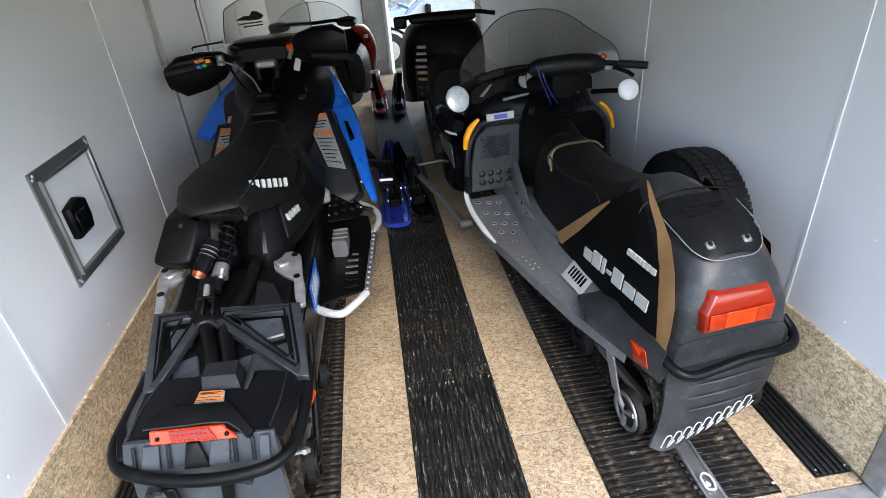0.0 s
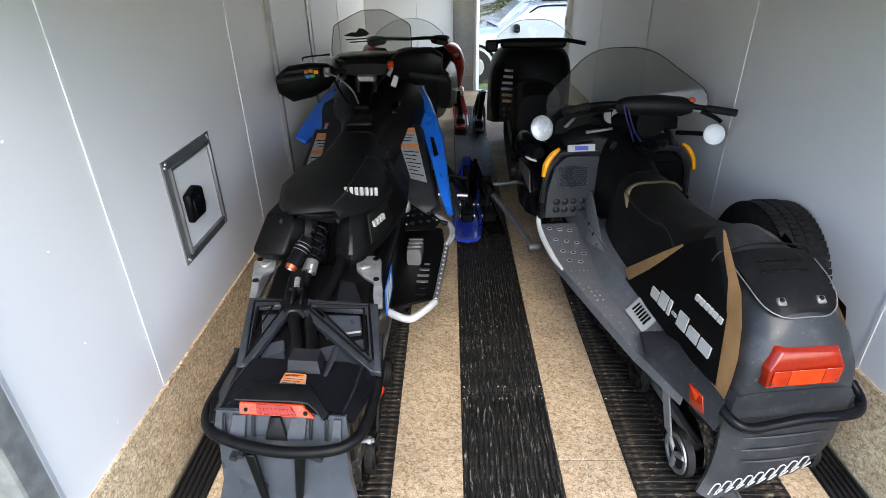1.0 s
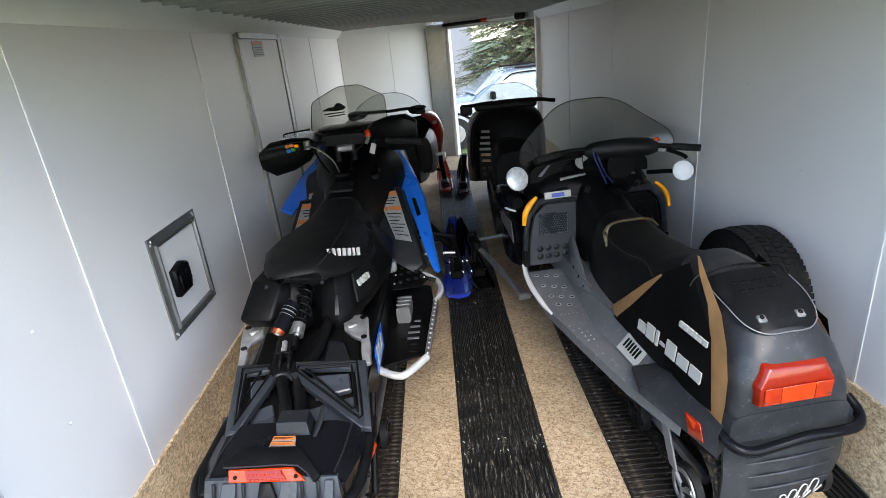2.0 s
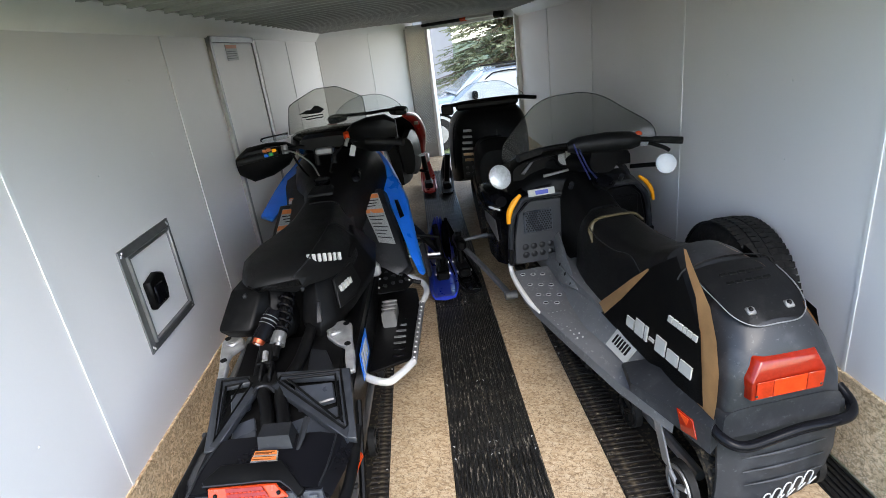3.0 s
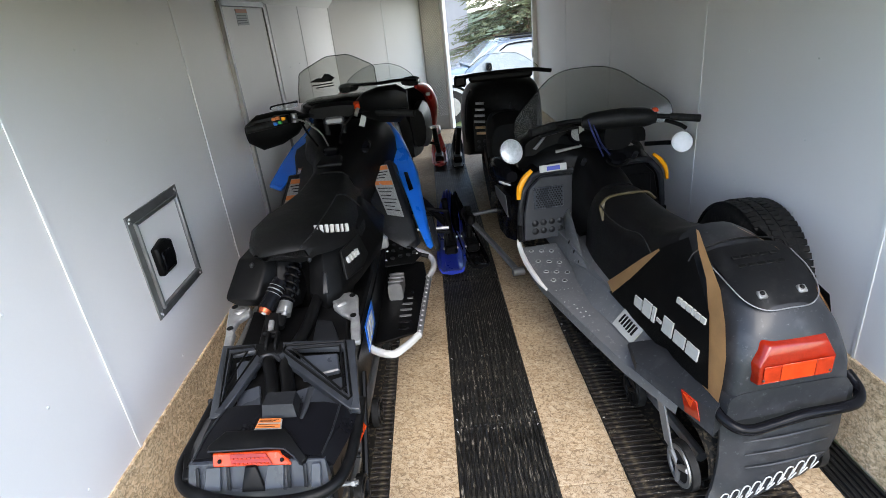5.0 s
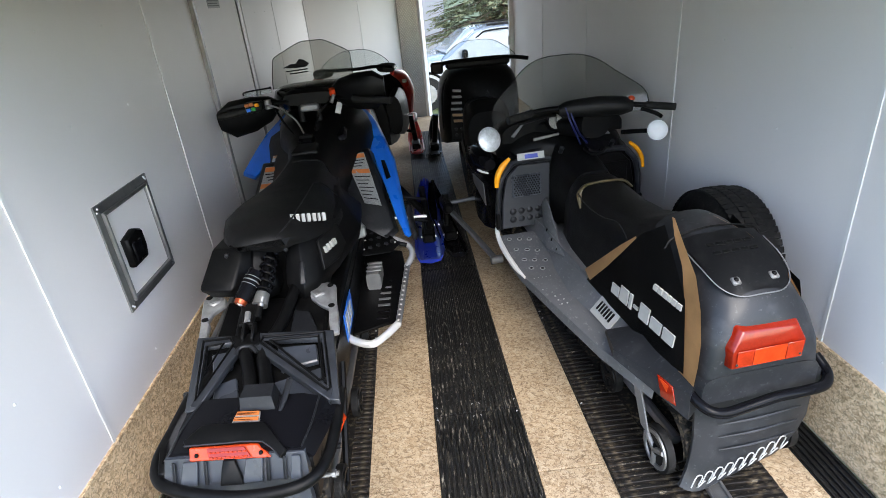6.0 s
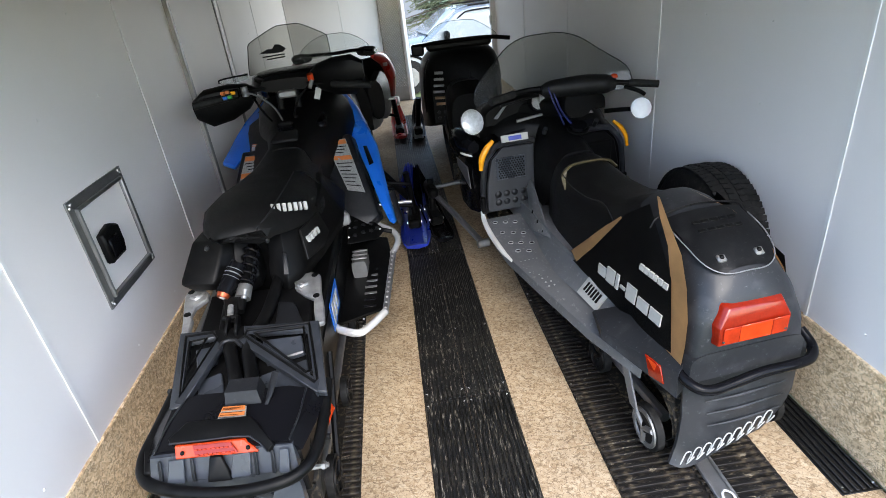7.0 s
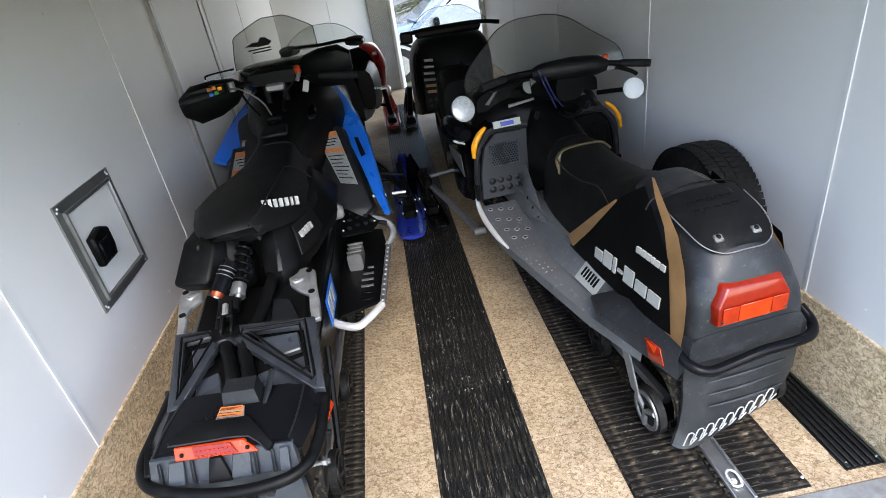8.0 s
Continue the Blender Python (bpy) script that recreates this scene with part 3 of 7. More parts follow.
# ---- snowmobile parts ----
def track(parent, hw, y0, y1, top, lugs=True):
    """The rubber belt as a closed loop with rows of lugs."""
    r = top / 2
    path = []
    for i in range(9):
        a = -math.pi / 2 - math.pi * i / 8
        path.append((y0 + r + r * math.cos(a), r + r * math.sin(a) + 0.012))
    for i in range(9):
        a = math.pi / 2 - math.pi * i / 8
        path.append((y1 - r + r * math.cos(a), r + r * math.sin(a) + 0.012))
    b = B()
    t = 0.018
    mid = ((y0 + y1) / 2, r)
    ins = []
    for y, z in path:
        dy = t if y < mid[0] else -t
        ins.append((y + dy * 0.8, z + (t if z < mid[1] else -t)))
    loft(b, [[(-hw, y, z) for y, z in path], [(hw, y, z) for y, z in path]], caps=False)
    loft(b, [[(-hw, y, z) for y, z in ins], [(hw, y, z) for y, z in ins]], caps=False)
    belt = part("track", b, M_TRACK, parent, "muddy black rubber drive track")
    b = B()
    loop = path + [path[0]]
    d, step = 0.0, 0.065
    k = 0
    for (ya, za), (yb, zb) in zip(loop, loop[1:]):
        seg = math.hypot(yb - ya, zb - za)
        nn = Vector((0, za - zb, yb - ya)).normalized() if seg else Vector((0, 0, 1))
        if nn.dot(Vector((0, (ya + yb) / 2 - mid[0], (za + zb) / 2 - mid[1]))) < 0:
            nn = -nn
        n = max(1, round(seg / step))
        for i in range(n):
            f = (i + 0.5) / n
            p = Vector((0, ya + (yb - ya) * f, za + (zb - za) * f))
            if p.z < 0.03:
                continue
            k += 1
            ang = math.atan2(nn.z, nn.y) - math.pi / 2
            for x0, x1 in ((-hw + 0.01, -hw * 0.42), (-hw * 0.3, hw * 0.3), (hw * 0.42, hw - 0.01)) if k % 2 else ((-hw + 0.03, -hw * 0.2), (hw * 0.2, hw - 0.03)):
                box(b, (x0, -0.008, -0.002), (x1, 0.008, 0.03), 0.003, Matrix.Rotation(ang, 4, "X"))
                b.verts.ensure_lookup_table()
                m = len(b.verts)
                bmesh.ops.translate(b, verts=b.verts[m - 24:], vec=p + nn * 0.0)
    tagged(part("lug", b, M_TRACK, belt), kind="stuff")


def wheel(parent, x, y, z, r, w, sx, name="idler_wheel", rim=M_ALU):
    """A small suspension wheel: rubber rim, spoked face, bolt."""
    wh = part(name, rod(B(), (x - w / 2, y, z), (x + w / 2, y, z), r, 24), M_RUBBER, parent)
    face = B()
    xo = x + sx * (w / 2)
    ring = [[(xo + sx * d, y + q * math.cos(2 * math.pi * i / 24), z + q * math.sin(2 * math.pi * i / 24)) for i in range(24)] for d, q in ((0, r * 0.86), (0.006, r * 0.84), (0.006, r * 0.68), (0, r * 0.66))]
    loft(face, ring, caps=False)
    for k in range(3):
        a = radians(30 + 120 * k)
        rod(face, (xo + sx * 0.003, y, z), (xo + sx * 0.003, y + r * 0.75 * math.cos(a), z + r * 0.75 * math.sin(a)), r * 0.13, 8)
    part("rim", face, rim, wh)
    part("bolt", disc_dome(B(), (xo, y, z), (sx, 0, 0), r * 0.26, 0.012, 12, 3), M_BLACK, wh)


def ski(parent, x, y0, y1, material, turn=0.0, tip=0.17, w=0.075):
    """A plastic ski, dished, with an upturned tip and a keel; its spindle saddle on top."""
    rings = []
    n = 16
    for i in range(n + 1):
        f = i / n
        y = y0 + (y1 - y0) * f
        z = 0.022 + tip * max(0, (f - 0.62) / 0.38) ** 2 + 0.02 * max(0, (0.1 - f) / 0.1)
        ww = w * (1 - 0.75 * max(0, (f - 0.7) / 0.3) ** 2) * (0.85 + 0.15 * min(1, f * 8))
        rings.append([(x - ww, y, z + 0.028), (x - ww * 0.86, y, z + 0.030), (x - ww * 0.72, y, z + 0.008), (x, y, z + 0.012), (x + ww * 0.72, y, z + 0.008), (x + ww * 0.86, y, z + 0.030), (x + ww, y, z + 0.028), (x + ww * 0.8, y, z - 0.006), (x, y, z - 0.02), (x - ww * 0.8, y, z - 0.006)])
    s = part("ski", loft(B(), rings), material, parent)
    ym = y0 + (y1 - y0) * 0.36
    part("saddle", box(B(), (x - 0.045, ym - 0.14, 0.03), (x + 0.045, ym + 0.14, 0.10), 0.015), M_BLACK, s)
    part("ski_loop", tube(B(), [(x, y1 - 0.02, 0.022 + tip), (x, y1 - 0.12, tip + 0.075), (x, y1 - 0.34, 0.10)], 0.012, 8), material, s)
    for dy in (-0.1, 0.1):
        part("bolt", rod(B(), (x - 0.052, ym + dy, 0.07), (x + 0.052, ym + dy, 0.07), 0.009, 8), M_STEEL, s)
    part("stripe", box(B(), (x - w * 0.45, y0 + 0.03, 0.036), (x + w * 0.45, y0 + 0.16, 0.046), 0.003), material, s)
    return s


def sheet(parent, name, rows, material, label="", t=0.004):
    """A curved thin sheet through rows of points, closed into a solid of thickness t."""
    b = B()
    back = [[(p[0], p[1] + t, p[2]) for p in r] for r in rows]
    fr = [[b.verts.new(p) for p in r] for r in rows]
    bk = [[b.verts.new(p) for p in r] for r in back]
    nr, nc = len(rows), len(rows[0])
    for i in range(nr - 1):
        for j in range(nc - 1):
            b.faces.new((fr[i][j], fr[i][j + 1], fr[i + 1][j + 1], fr[i + 1][j]))
            b.faces.new((bk[i][j], bk[i + 1][j], bk[i + 1][j + 1], bk[i][j + 1]))
    for i in range(nr - 1):
        b.faces.new((fr[i][0], fr[i + 1][0], bk[i + 1][0], bk[i][0]))
        b.faces.new((fr[i][-1], bk[i][-1], bk[i + 1][-1], fr[i + 1][-1]))
    for j in range(nc - 1):
        b.faces.new((fr[0][j], bk[0][j], bk[0][j + 1], fr[0][j + 1]))
        b.faces.new((fr[-1][j], fr[-1][j + 1], bk[-1][j + 1], bk[-1][j]))
    return part(name, b, material, parent, label)


def windshield(parent, half, y, z0, lean, bulge, material, edge=M_BLACK, label="clear plastic windshield"):
    """half: (height, half width) steps from the base up. Bowed forward in the middle."""
    rows, rim_l, rim_r = [], [], []
    for h, w in half:
        row = []
        for i in range(13):
            f = -1 + 2 * i / 12
            row.append((f * w, y + lean * h + bulge * (1 - (f * w / half[0][1]) ** 2), z0 + h))
        rows.append(row)
        rim_l.append(row[0]); rim_r.append(row[-1])
    ws = sheet(parent, "windshield", rows, material, label)
    ws.visible_shadow = False
    line = rim_l + rows[-1][1:-1] + rim_r[::-1]
    part("edge_trim", tube(B(), line, 0.0022, 6, 2), edge, ws)
    return ws


def plate(parent, name, c, u, v, wu, wv, material, label="", t=0.0015):
    """A thin decal: middle c, along u and v, of size wu by wv."""
    c, u, v = Vector(c), Vector(u).normalized(), Vector(v)
    v = (v - u * v.dot(u)).normalized()
    n = u.cross(v).normalized()
    poly = [c - u * wu / 2 - v * wv / 2, c + u * wu / 2 - v * wv / 2, c + u * wu / 2 + v * wv / 2, c - u * wu / 2 + v * wv / 2]
    return part(name, slab(B(), [p - n * t for p in poly], n * 2 * t), material, parent, label)


def word_bars(parent, name, c, u, v, wu, wv, widths, material, t=0.003):
    """A brand mark drawn as a row of plain blocks."""
    c, u, v = Vector(c), Vector(u).normalized(), Vector(v)
    v = (v - u * v.dot(u)).normalized()
    total = sum(widths)
    x = -wu / 2
    for k, w in enumerate(widths):
        ww = wu * w / total
        if k % 2 == 0:
            plate(parent, name, c + u * (x + ww / 2), u, v, ww, wv, material, t=t)
        x += ww


def warning_label(parent, corners, label, lines=7, bands=((0.02, 0.10), (0.32, 0.40))):
    """A printed warning label: grey sheet with orange bands. corners: top left, top right, bottom right, bottom left."""
    a, b, c, d = [Vector(p) for p in corners]
    n = (b - a).cross(d - a).normalized()
    if n.z < 0:
        n = -n
    base = part("warning_label", slab(B(), [a, b, c, d], n * 0.003), M_LABELG, parent, label)

    def strip(f0, f1, g0, g1, mt, nm):
        p = [a.lerp(d, f0).lerp(b.lerp(c, f0), g0), a.lerp(d, f0).lerp(b.lerp(c, f0), g1), a.lerp(d, f1).lerp(b.lerp(c, f1), g1), a.lerp(d, f1).lerp(b.lerp(c, f1), g0)]
        part(nm, slab(B(), [q + n * (0.0080 if mt is M_BLACK else 0.0062) for q in p], n * 0.001), mt, base)
    for f0, f1 in bands:
        strip(f0, f1, 0.03, 0.97, M_LORANGE, "orange_band")
    for k in range(lines):
        f = (0.14 + 0.055 * k) if k < 3 else 0.46 + 0.5 * (k - 3) / max(1, lines - 3)
        strip(f, f + 0.016, 0.08, 0.9 - 0.12 * (k % 3), M_BLACK, "print_line")
    return base


# ---- blue and black touring snowmobile ----
def sled_blue():
    s = thing("snowmobile", pose(-0.689, 0.107, 0.012, 0, 0, -1.4) @ Matrix.Scale(0.976, 4), "black snowmobile with bright blue side panels and skis on rubber mats", "snowmobile", "parked snowmobiles")
    track(s, 0.185, 0.16, 2.35, 0.27)
    b = box(B(), (-0.195, 0.14, 0.44), (0.195, 2.25, 0.525), 0.012)
    for sx in (-1, 1):
        box(b, (sx * 0.195 - 0.006, 0.2, 0.30), (sx * 0.195 + 0.006, 2.2, 0.47), 0.004)
    part("tunnel", b, M_BLACK, s)
    # rear bumper and snow flap
    part("rear_bumper", tube(B(), [(-0.205, 0.34, 0.535), (-0.224, 0.23, 0.505), (-0.236, 0.13, 0.482), (-0.195, 0.058, 0.475), (-0.09, 0.015, 0.472), (0.03, -0.006, 0.470), (0.145, -0.002, 0.472), (0.212, 0.025, 0.476), (0.244, 0.09, 0.484), (0.258, 0.19, 0.51), (0.262, 0.29, 0.54)], 0.0165, 12), M_BLACK, s, "black tubular rear bumper")
    fl = B()
    rings = []
    for z, y, hw, t in ((0.47, 0.06, 0.185, 0.03), (0.40, 0.035, 0.185, 0.03), (0.30, 0.02, 0.19, 0.025), (0.24, 0.0, 0.205, 0.02), (0.14, -0.03, 0.215, 0.014)):
        rings.append([(-hw, y + 0.02, z), (-hw * 0.6, y, z), (-hw * 0.3, y - 0.012, z), (hw * 0.3, y - 0.012, z), (hw * 0.6, y, z), (hw, y + 0.02, z), (hw, y + 0.02 + t, z), (-hw, y + 0.02 + t, z)])
    loft(fl, rings)
    flap = part("snow_flap", fl, M_FACET, s, "moulded dark grey snow flap", 25)
    for sx in (-1, 1):
        part("flap_rib", slab(B(), [(sx * 0.055, 0.01, 0.45), (sx * 0.085, 0.012, 0.45), (sx * 0.06, -0.004, 0.29), (sx * 0.04, -0.004, 0.29)], (0, -0.014, 0), 0.003), M_BLACK, flap)
        part("flap_bolt", rod(B(), (sx * 0.12, 0.02, 0.435), (sx * 0.12, 0.0, 0.432), 0.012, 10), M_GREYP, flap)
        part("flap_bolt", rod(B(), (sx * 0.05, 0.012, 0.27), (sx * 0.05, -0.012, 0.268), 0.010, 10), M_GREYP, flap)
    word_bars(flap, "brand_mark", (0, -0.018, 0.205), (1, 0, 0), (0, 0.25, 1), 0.26, 0.045, [4, 1, 4, 1, 3, 1, 4, 1, 4, 1, 2, 1, 4], M_WHITE)
    # tail: fascia, lid, lamp
    fas = B()
    loft(fas, [[(-0.19, 0.058, 0.468), (0.20, 0.038, 0.468), (0.20, 0.2, 0.468), (-0.19, 0.2, 0.468)], [(-0.18, 0.082, 0.535), (0.195, 0.062, 0.535), (0.195, 0.2, 0.535), (-0.18, 0.2, 0.535)]])
    fascia = part("tail_fascia", fas, M_FACET, s, "blue-grey moulded tail panel")
    for x, w, mt in ((-0.155, 0.006, M_GREYP), (-0.115, 0.026, M_FACET), (-0.07, 0.006, M_GREYP), (0.055, 0.030, M_FACET), (0.095, 0.006, M_GREYP), (0.140, 0.006, M_GREYP), (0.168, 0.016, M_FACET)):
        yy = 0.049 - 0.051 * (x + 0.19)
        part("fascia_rib", slab(B(), [(x - w, yy + 0.004, 0.472), (x + w * 0.8, yy + 0.002, 0.472), (x + w, yy + 0.026, 0.531), (x - w * 0.5, yy + 0.028, 0.531)], (0, -0.006, 0.002), 0.002), mt, fascia)
    part("fascia_notch", slab(B(), [(-0.035, 0.045, 0.470), (0.03, 0.042, 0.470), (0.012, 0.066, 0.534), (-0.018, 0.068, 0.534)], (0, -0.012, 0.002), 0.002), M_BLACK, fascia)
    for sx in (-1, 1):
        part("flap_bolt", rod(B(), (0.005 + sx * 0.10, 0.02, 0.452), (0.005 + sx * 0.10, -0.006, 0.447), 0.011, 10), M_GREYP, fascia)
    ld = B()
    loft(ld, [[(-0.205, 0.10, 0.505), (-0.165, 0.088, 0.546), (-0.10, 0.086, 0.552), (0.13, 0.072, 0.552), (0.185, 0.066, 0.544), (0.212, 0.07, 0.505), (0.19, 0.07, 0.50), (-0.19, 0.10, 0.50)],
              [(-0.212, 0.17, 0.52), (-0.165, 0.165, 0.560), (-0.10, 0.16, 0.570), (0.15, 0.145, 0.570), (0.215, 0.14, 0.556), (0.242, 0.145, 0.52), (0.21, 0.145, 0.51), (-0.19, 0.165, 0.51)],
              [(-0.205, 0.262, 0.535), (-0.165, 0.255, 0.566), (-0.095, 0.25, 0.585), (0.17, 0.235, 0.585), (0.238, 0.228, 0.568), (0.262, 0.235, 0.535), (0.23, 0.24, 0.52), (-0.19, 0.26, 0.52)]])
    lid = part("tail_lid", ld, M_GLOSS, s, "shiny black tail cover", 14)
    part("lid_groove", tube(B(), [(-0.165, 0.09, 0.548), (-0.155, 0.165, 0.564), (-0.13, 0.25, 0.578)], 0.003, 6), M_GREYP, lid)
    part("lid_groove", tube(B(), [(0.188, 0.068, 0.548), (0.205, 0.14, 0.560), (0.215, 0.23, 0.574)], 0.003, 6), M_GREYP, lid)
    hood = part("lid_hood", slab(B(), [(-0.122, 0.092, 0.567), (0.088, 0.080, 0.567), (0.135, 0.045, 0.540), (0.150, 0.060, 0.548), (0.085, 0.128, 0.592), (-0.085, 0.138, 0.592), (-0.135, 0.11, 0.566)], (0, 0.016, -0.026), 0.003), M_BLACK, lid)
    # paler line along the brim draws its thin highlight
    part("hood_edge", tube(B(), [(-0.122, 0.090, 0.568), (-0.02, 0.085, 0.569), (0.088, 0.078, 0.568), (0.135, 0.043, 0.541)], 0.0028, 6, 2), M_GREYP, hood)
    part("lid_block", loft(B(), [[(0.0, 0.19, 0.58), (0.10, 0.184, 0.58), (0.10, 0.25, 0.58), (0.0, 0.256, 0.58)], [(0.002, 0.205, 0.615), (0.092, 0.20, 0.615), (0.09, 0.25, 0.62), (0.006, 0.254, 0.62)]]), M_GREYP, lid)
    part("lid_tab", slab(B(), [(0.105, 0.178, 0.575), (0.122, 0.20, 0.60), (0.138, 0.25, 0.632), (0.126, 0.255, 0.632), (0.108, 0.20, 0.575)], (0.014, -0.002, 0), 0.003), M_GREYP, lid)
    warning_label(lid, [(-0.004, 0.182, 0.582), (0.062, 0.176, 0.582), (0.068, 0.128, 0.575), (-0.012, 0.136, 0.575)], "small orange and white warning label", 6, ((0.02, 0.30), (0.42, 0.68)))
    tl = part("tail_light", slab(B(), [(-0.112, 0.090, 0.560), (0.072, 0.080, 0.560), (0.108, 0.054, 0.533), (-0.110, 0.068, 0.533)], (0, 0.02, -0.012), 0.003), M_ORANGE, s, "wide orange-red tail light")
    lens = part("lens", slab(B(), [(-0.062, 0.085, 0.557), (0.038, 0.079, 0.557), (0.058, 0.060, 0.536), (-0.055, 0.067, 0.536)], (0, -0.004, 0.004), 0.001), M_REDLENS, tl, "darker red faceted lens")
    fb = B()
    for k in range(9):
        for r in range(2):
            x = -0.052 + 0.0115 * k + 0.004 * r
            box(fb, (x - 0.0042, 0.070 - 0.0006 * k - 0.008 * r, 0.548 - 0.010 * r), (x + 0.0042, 0.074 - 0.0006 * k - 0.008 * r, 0.556 - 0.010 * r), 0.001, Matrix.Rotation(radians(45), 4, "X"))
    tagged(part("lens_facet", fb, M_REDWIN, lens), kind="stuff")
    for x, y in ((-0.090, 0.074), (0.082, 0.062)):
        part("screw", disc_dome(B(), (x, y, 0.546), (0, -0.7, 0.7), 0.006, 0.005, 10, 2), M_BLACK, tl)
    for sx in (-1, 1):
        ox = 0.03 if sx > 0 else 0.0
        part("side_reflector", slab(B(), [(ox + sx * 0.214, 0.285, 0.478), (ox + sx * 0.243, 0.240, 0.470), (ox + sx * 0.215, 0.140, 0.450), (ox + sx * 0.200, 0.15, 0.458)], (sx * 0.004, 0, 0.008), 0.002), M_ORANGE, s, "orange side reflector")
        part("bumper_bracket", slab(B(), [(sx * 0.2, 0.34, 0.52), (sx * 0.2, 0.16, 0.47), (sx * 0.2, 0.10, 0.40), (sx * 0.2, 0.16, 0.36), (sx * 0.2, 0.28, 0.44)], (sx * 0.012, 0, 0), 0.003), M_BLACK, s)
        for q in ((0.34, 0.54), (0.175, 0.41), (0.30, 0.31)):
            part("bolt", rod(B(), (sx * 0.2, q[0], q[1]), (sx * 0.224, q[0], q[1]), 0.009, 8), M_GREYP, s)
        for y, z in ((0.285, 0.52), (0.10, 0.40)) if sx > 0 else ():
            part("stud_bolt", rod(B(), (0.205, y, z), (0.258, y, z + 0.004), 0.007, 8), M_CAST, s)
            part("stud_nut", rod(B(), (0.240, y, z + 0.003), (0.250, y, z + 0.004), 0.012, 6), M_CAST, s)
    for sx in (-1, 1):
        part("side_skirt", slab(B(), [(sx * 0.200, 0.08, 0.34), (sx * 0.205, 0.07, 0.50), (sx * 0.232, 0.15, 0.515), (sx * 0.235, 0.36, 0.53), (sx * 0.205, 0.40, 0.36)], (-sx * 0.02, 0, 0), 0.004), M_BLACK, s, "black tail skirt")
    # cargo rack on a sloping plane: u across, v from its front bar back to the tail
    fl_, fr_, bl_, br_ = Vector((-0.226, 0.525, 0.625)), Vector((0.230, 0.490, 0.625)), Vector((-0.172, 0.232, 0.572)), Vector((0.274, 0.212, 0.572))

    def rk(u, v, h=0.0):
        f = (u + 1) / 2
        return fl_.lerp(fr_, f).lerp(bl_.lerp(br_, f), v) + Vector((0, 0, h))

    def rack_plate(name, uv, h, t, mt, bev=0.002, label=""):
        return part(name, slab(B(), [rk(u, v, h) for u, v in uv], (0, 0, -t), bev), mt, rack, label)
    rack = part("cargo_rack", slab(B(), [rk(-1, 0), rk(-0.45, 0), rk(-0.42, 0.10), rk(-0.86, 0.14), rk(-0.87, 1.02), rk(-1, 1.02)], (0, 0, -0.02), 0.002), M_RACK, s, "ribbed dark grey plastic cargo rack")
    rack_plate("rack_rail", [(-0.12, -0.02), (1, 0), (1, 1.02), (0.86, 1.0), (0.82, 0.12), (-0.10, 0.10)], 0.0, 0.02, M_RACK)
    rack_plate("rack_bar", [(-0.48, 0.16), (-0.36, 0.24), (-0.84, 1.0), (-0.95, 0.97)], 0.001, 0.022, M_RACK)
    rack_plate("rack_bar", [(-0.16, 0.20), (-0.04, 0.10), (0.93, 0.88), (0.88, 1.02)], 0.001, 0.022, M_RACK)
    rack_plate("rack_knot", [(-0.50, 0.02), (-0.08, -0.02), (-0.06, 0.16), (-0.17, 0.22), (-0.28, 0.19), (-0.40, 0.24), (-0.47, 0.16)], 0.004, 0.028, M_BLACK, 0.003)
    for loop in ([(-0.90, 0.07), (-0.52, 0.05), (-0.44, 0.14), (-0.88, 0.90), (-0.90, 0.07)], [(-0.83, 0.16), (-0.60, 0.13), (-0.82, 0.60), (-0.83, 0.16)], [(-0.02, 0.06), (0.86, 0.04), (0.90, 0.86), (0.86, 0.90), (-0.06, 0.15), (-0.02, 0.06)], [(0.08, 0.12), (0.78, 0.10), (0.81, 0.74), (0.76, 0.76), (0.08, 0.12)]):
        part("rack_rib", tube(B(), [rk(u, v, 0.003) for u, v in loop], 0.0042, 6, 1), M_BLACK, rack)
    part("rack_arch", tube(B(), [rk(-0.42, 0.30, -0.004), rk(-0.37, 0.215, 0.0), rk(-0.27, 0.185, 0.0), rk(-0.18, 0.20, 0.0), rk(-0.10, 0.27, -0.004)], 0.007, 8), M_GREYP, rack)
    for u in (-0.34, -0.20):
        a = rk(u, 0.14, 0.0)
        part("rack_clevis", slab(B(), [a, a + Vector((0, 0.055, 0.01)), a + Vector((0, 0.075, 0.03)), a + Vector((0, 0.055, 0.045)), a + Vector((0, 0.0, 0.022))], (0.010, 0, 0), 0.003), M_BLACK, rack)
    # moulded cooler cover under the rack
    part("cooler_cover", slab(B(), [rk(-0.98, -0.15, -0.055), rk(0.98, -0.15, -0.055), rk(0.98, 1.05, -0.055), rk(-0.98, 1.05, -0.055)], (0, 0, -0.03), 0.004), M_BLACK, s, "black moulded cooler cover")
    for uv, h0 in (([(-0.80, 0.16), (-0.46, 0.12), (-0.50, 0.34), (-0.76, 0.44)], -0.036), ([(-0.72, 0.56), (-0.42, 0.48), (-0.36, 0.84), (-0.76, 0.94)], -0.040), ([(0.16, 0.12), (0.72, 0.10), (0.74, 0.34), (0.20, 0.44)], -0.034), ([(0.10, 0.56), (0.76, 0.40), (0.80, 0.82), (0.10, 0.90)], -0.044)):
        part("cooler_panel", slab(B(), [rk(u, v, h0 + 0.022 * (0.5 - v)) for u, v in uv], (0, 0, -0.02), 0.004), M_FACET, s, "faceted blue-grey panel under the rack", 20)
    part("coolant_hose", tube(B(), [rk(-0.17, 1.0, -0.02), rk(-0.20, 0.6, -0.016), rk(-0.30, 0.2, -0.02), (-0.10, 0.56, 0.585), (-0.12, 0.70, 0.60)], 0.021, 10), M_BLACK, s, "thick black rubber hose")
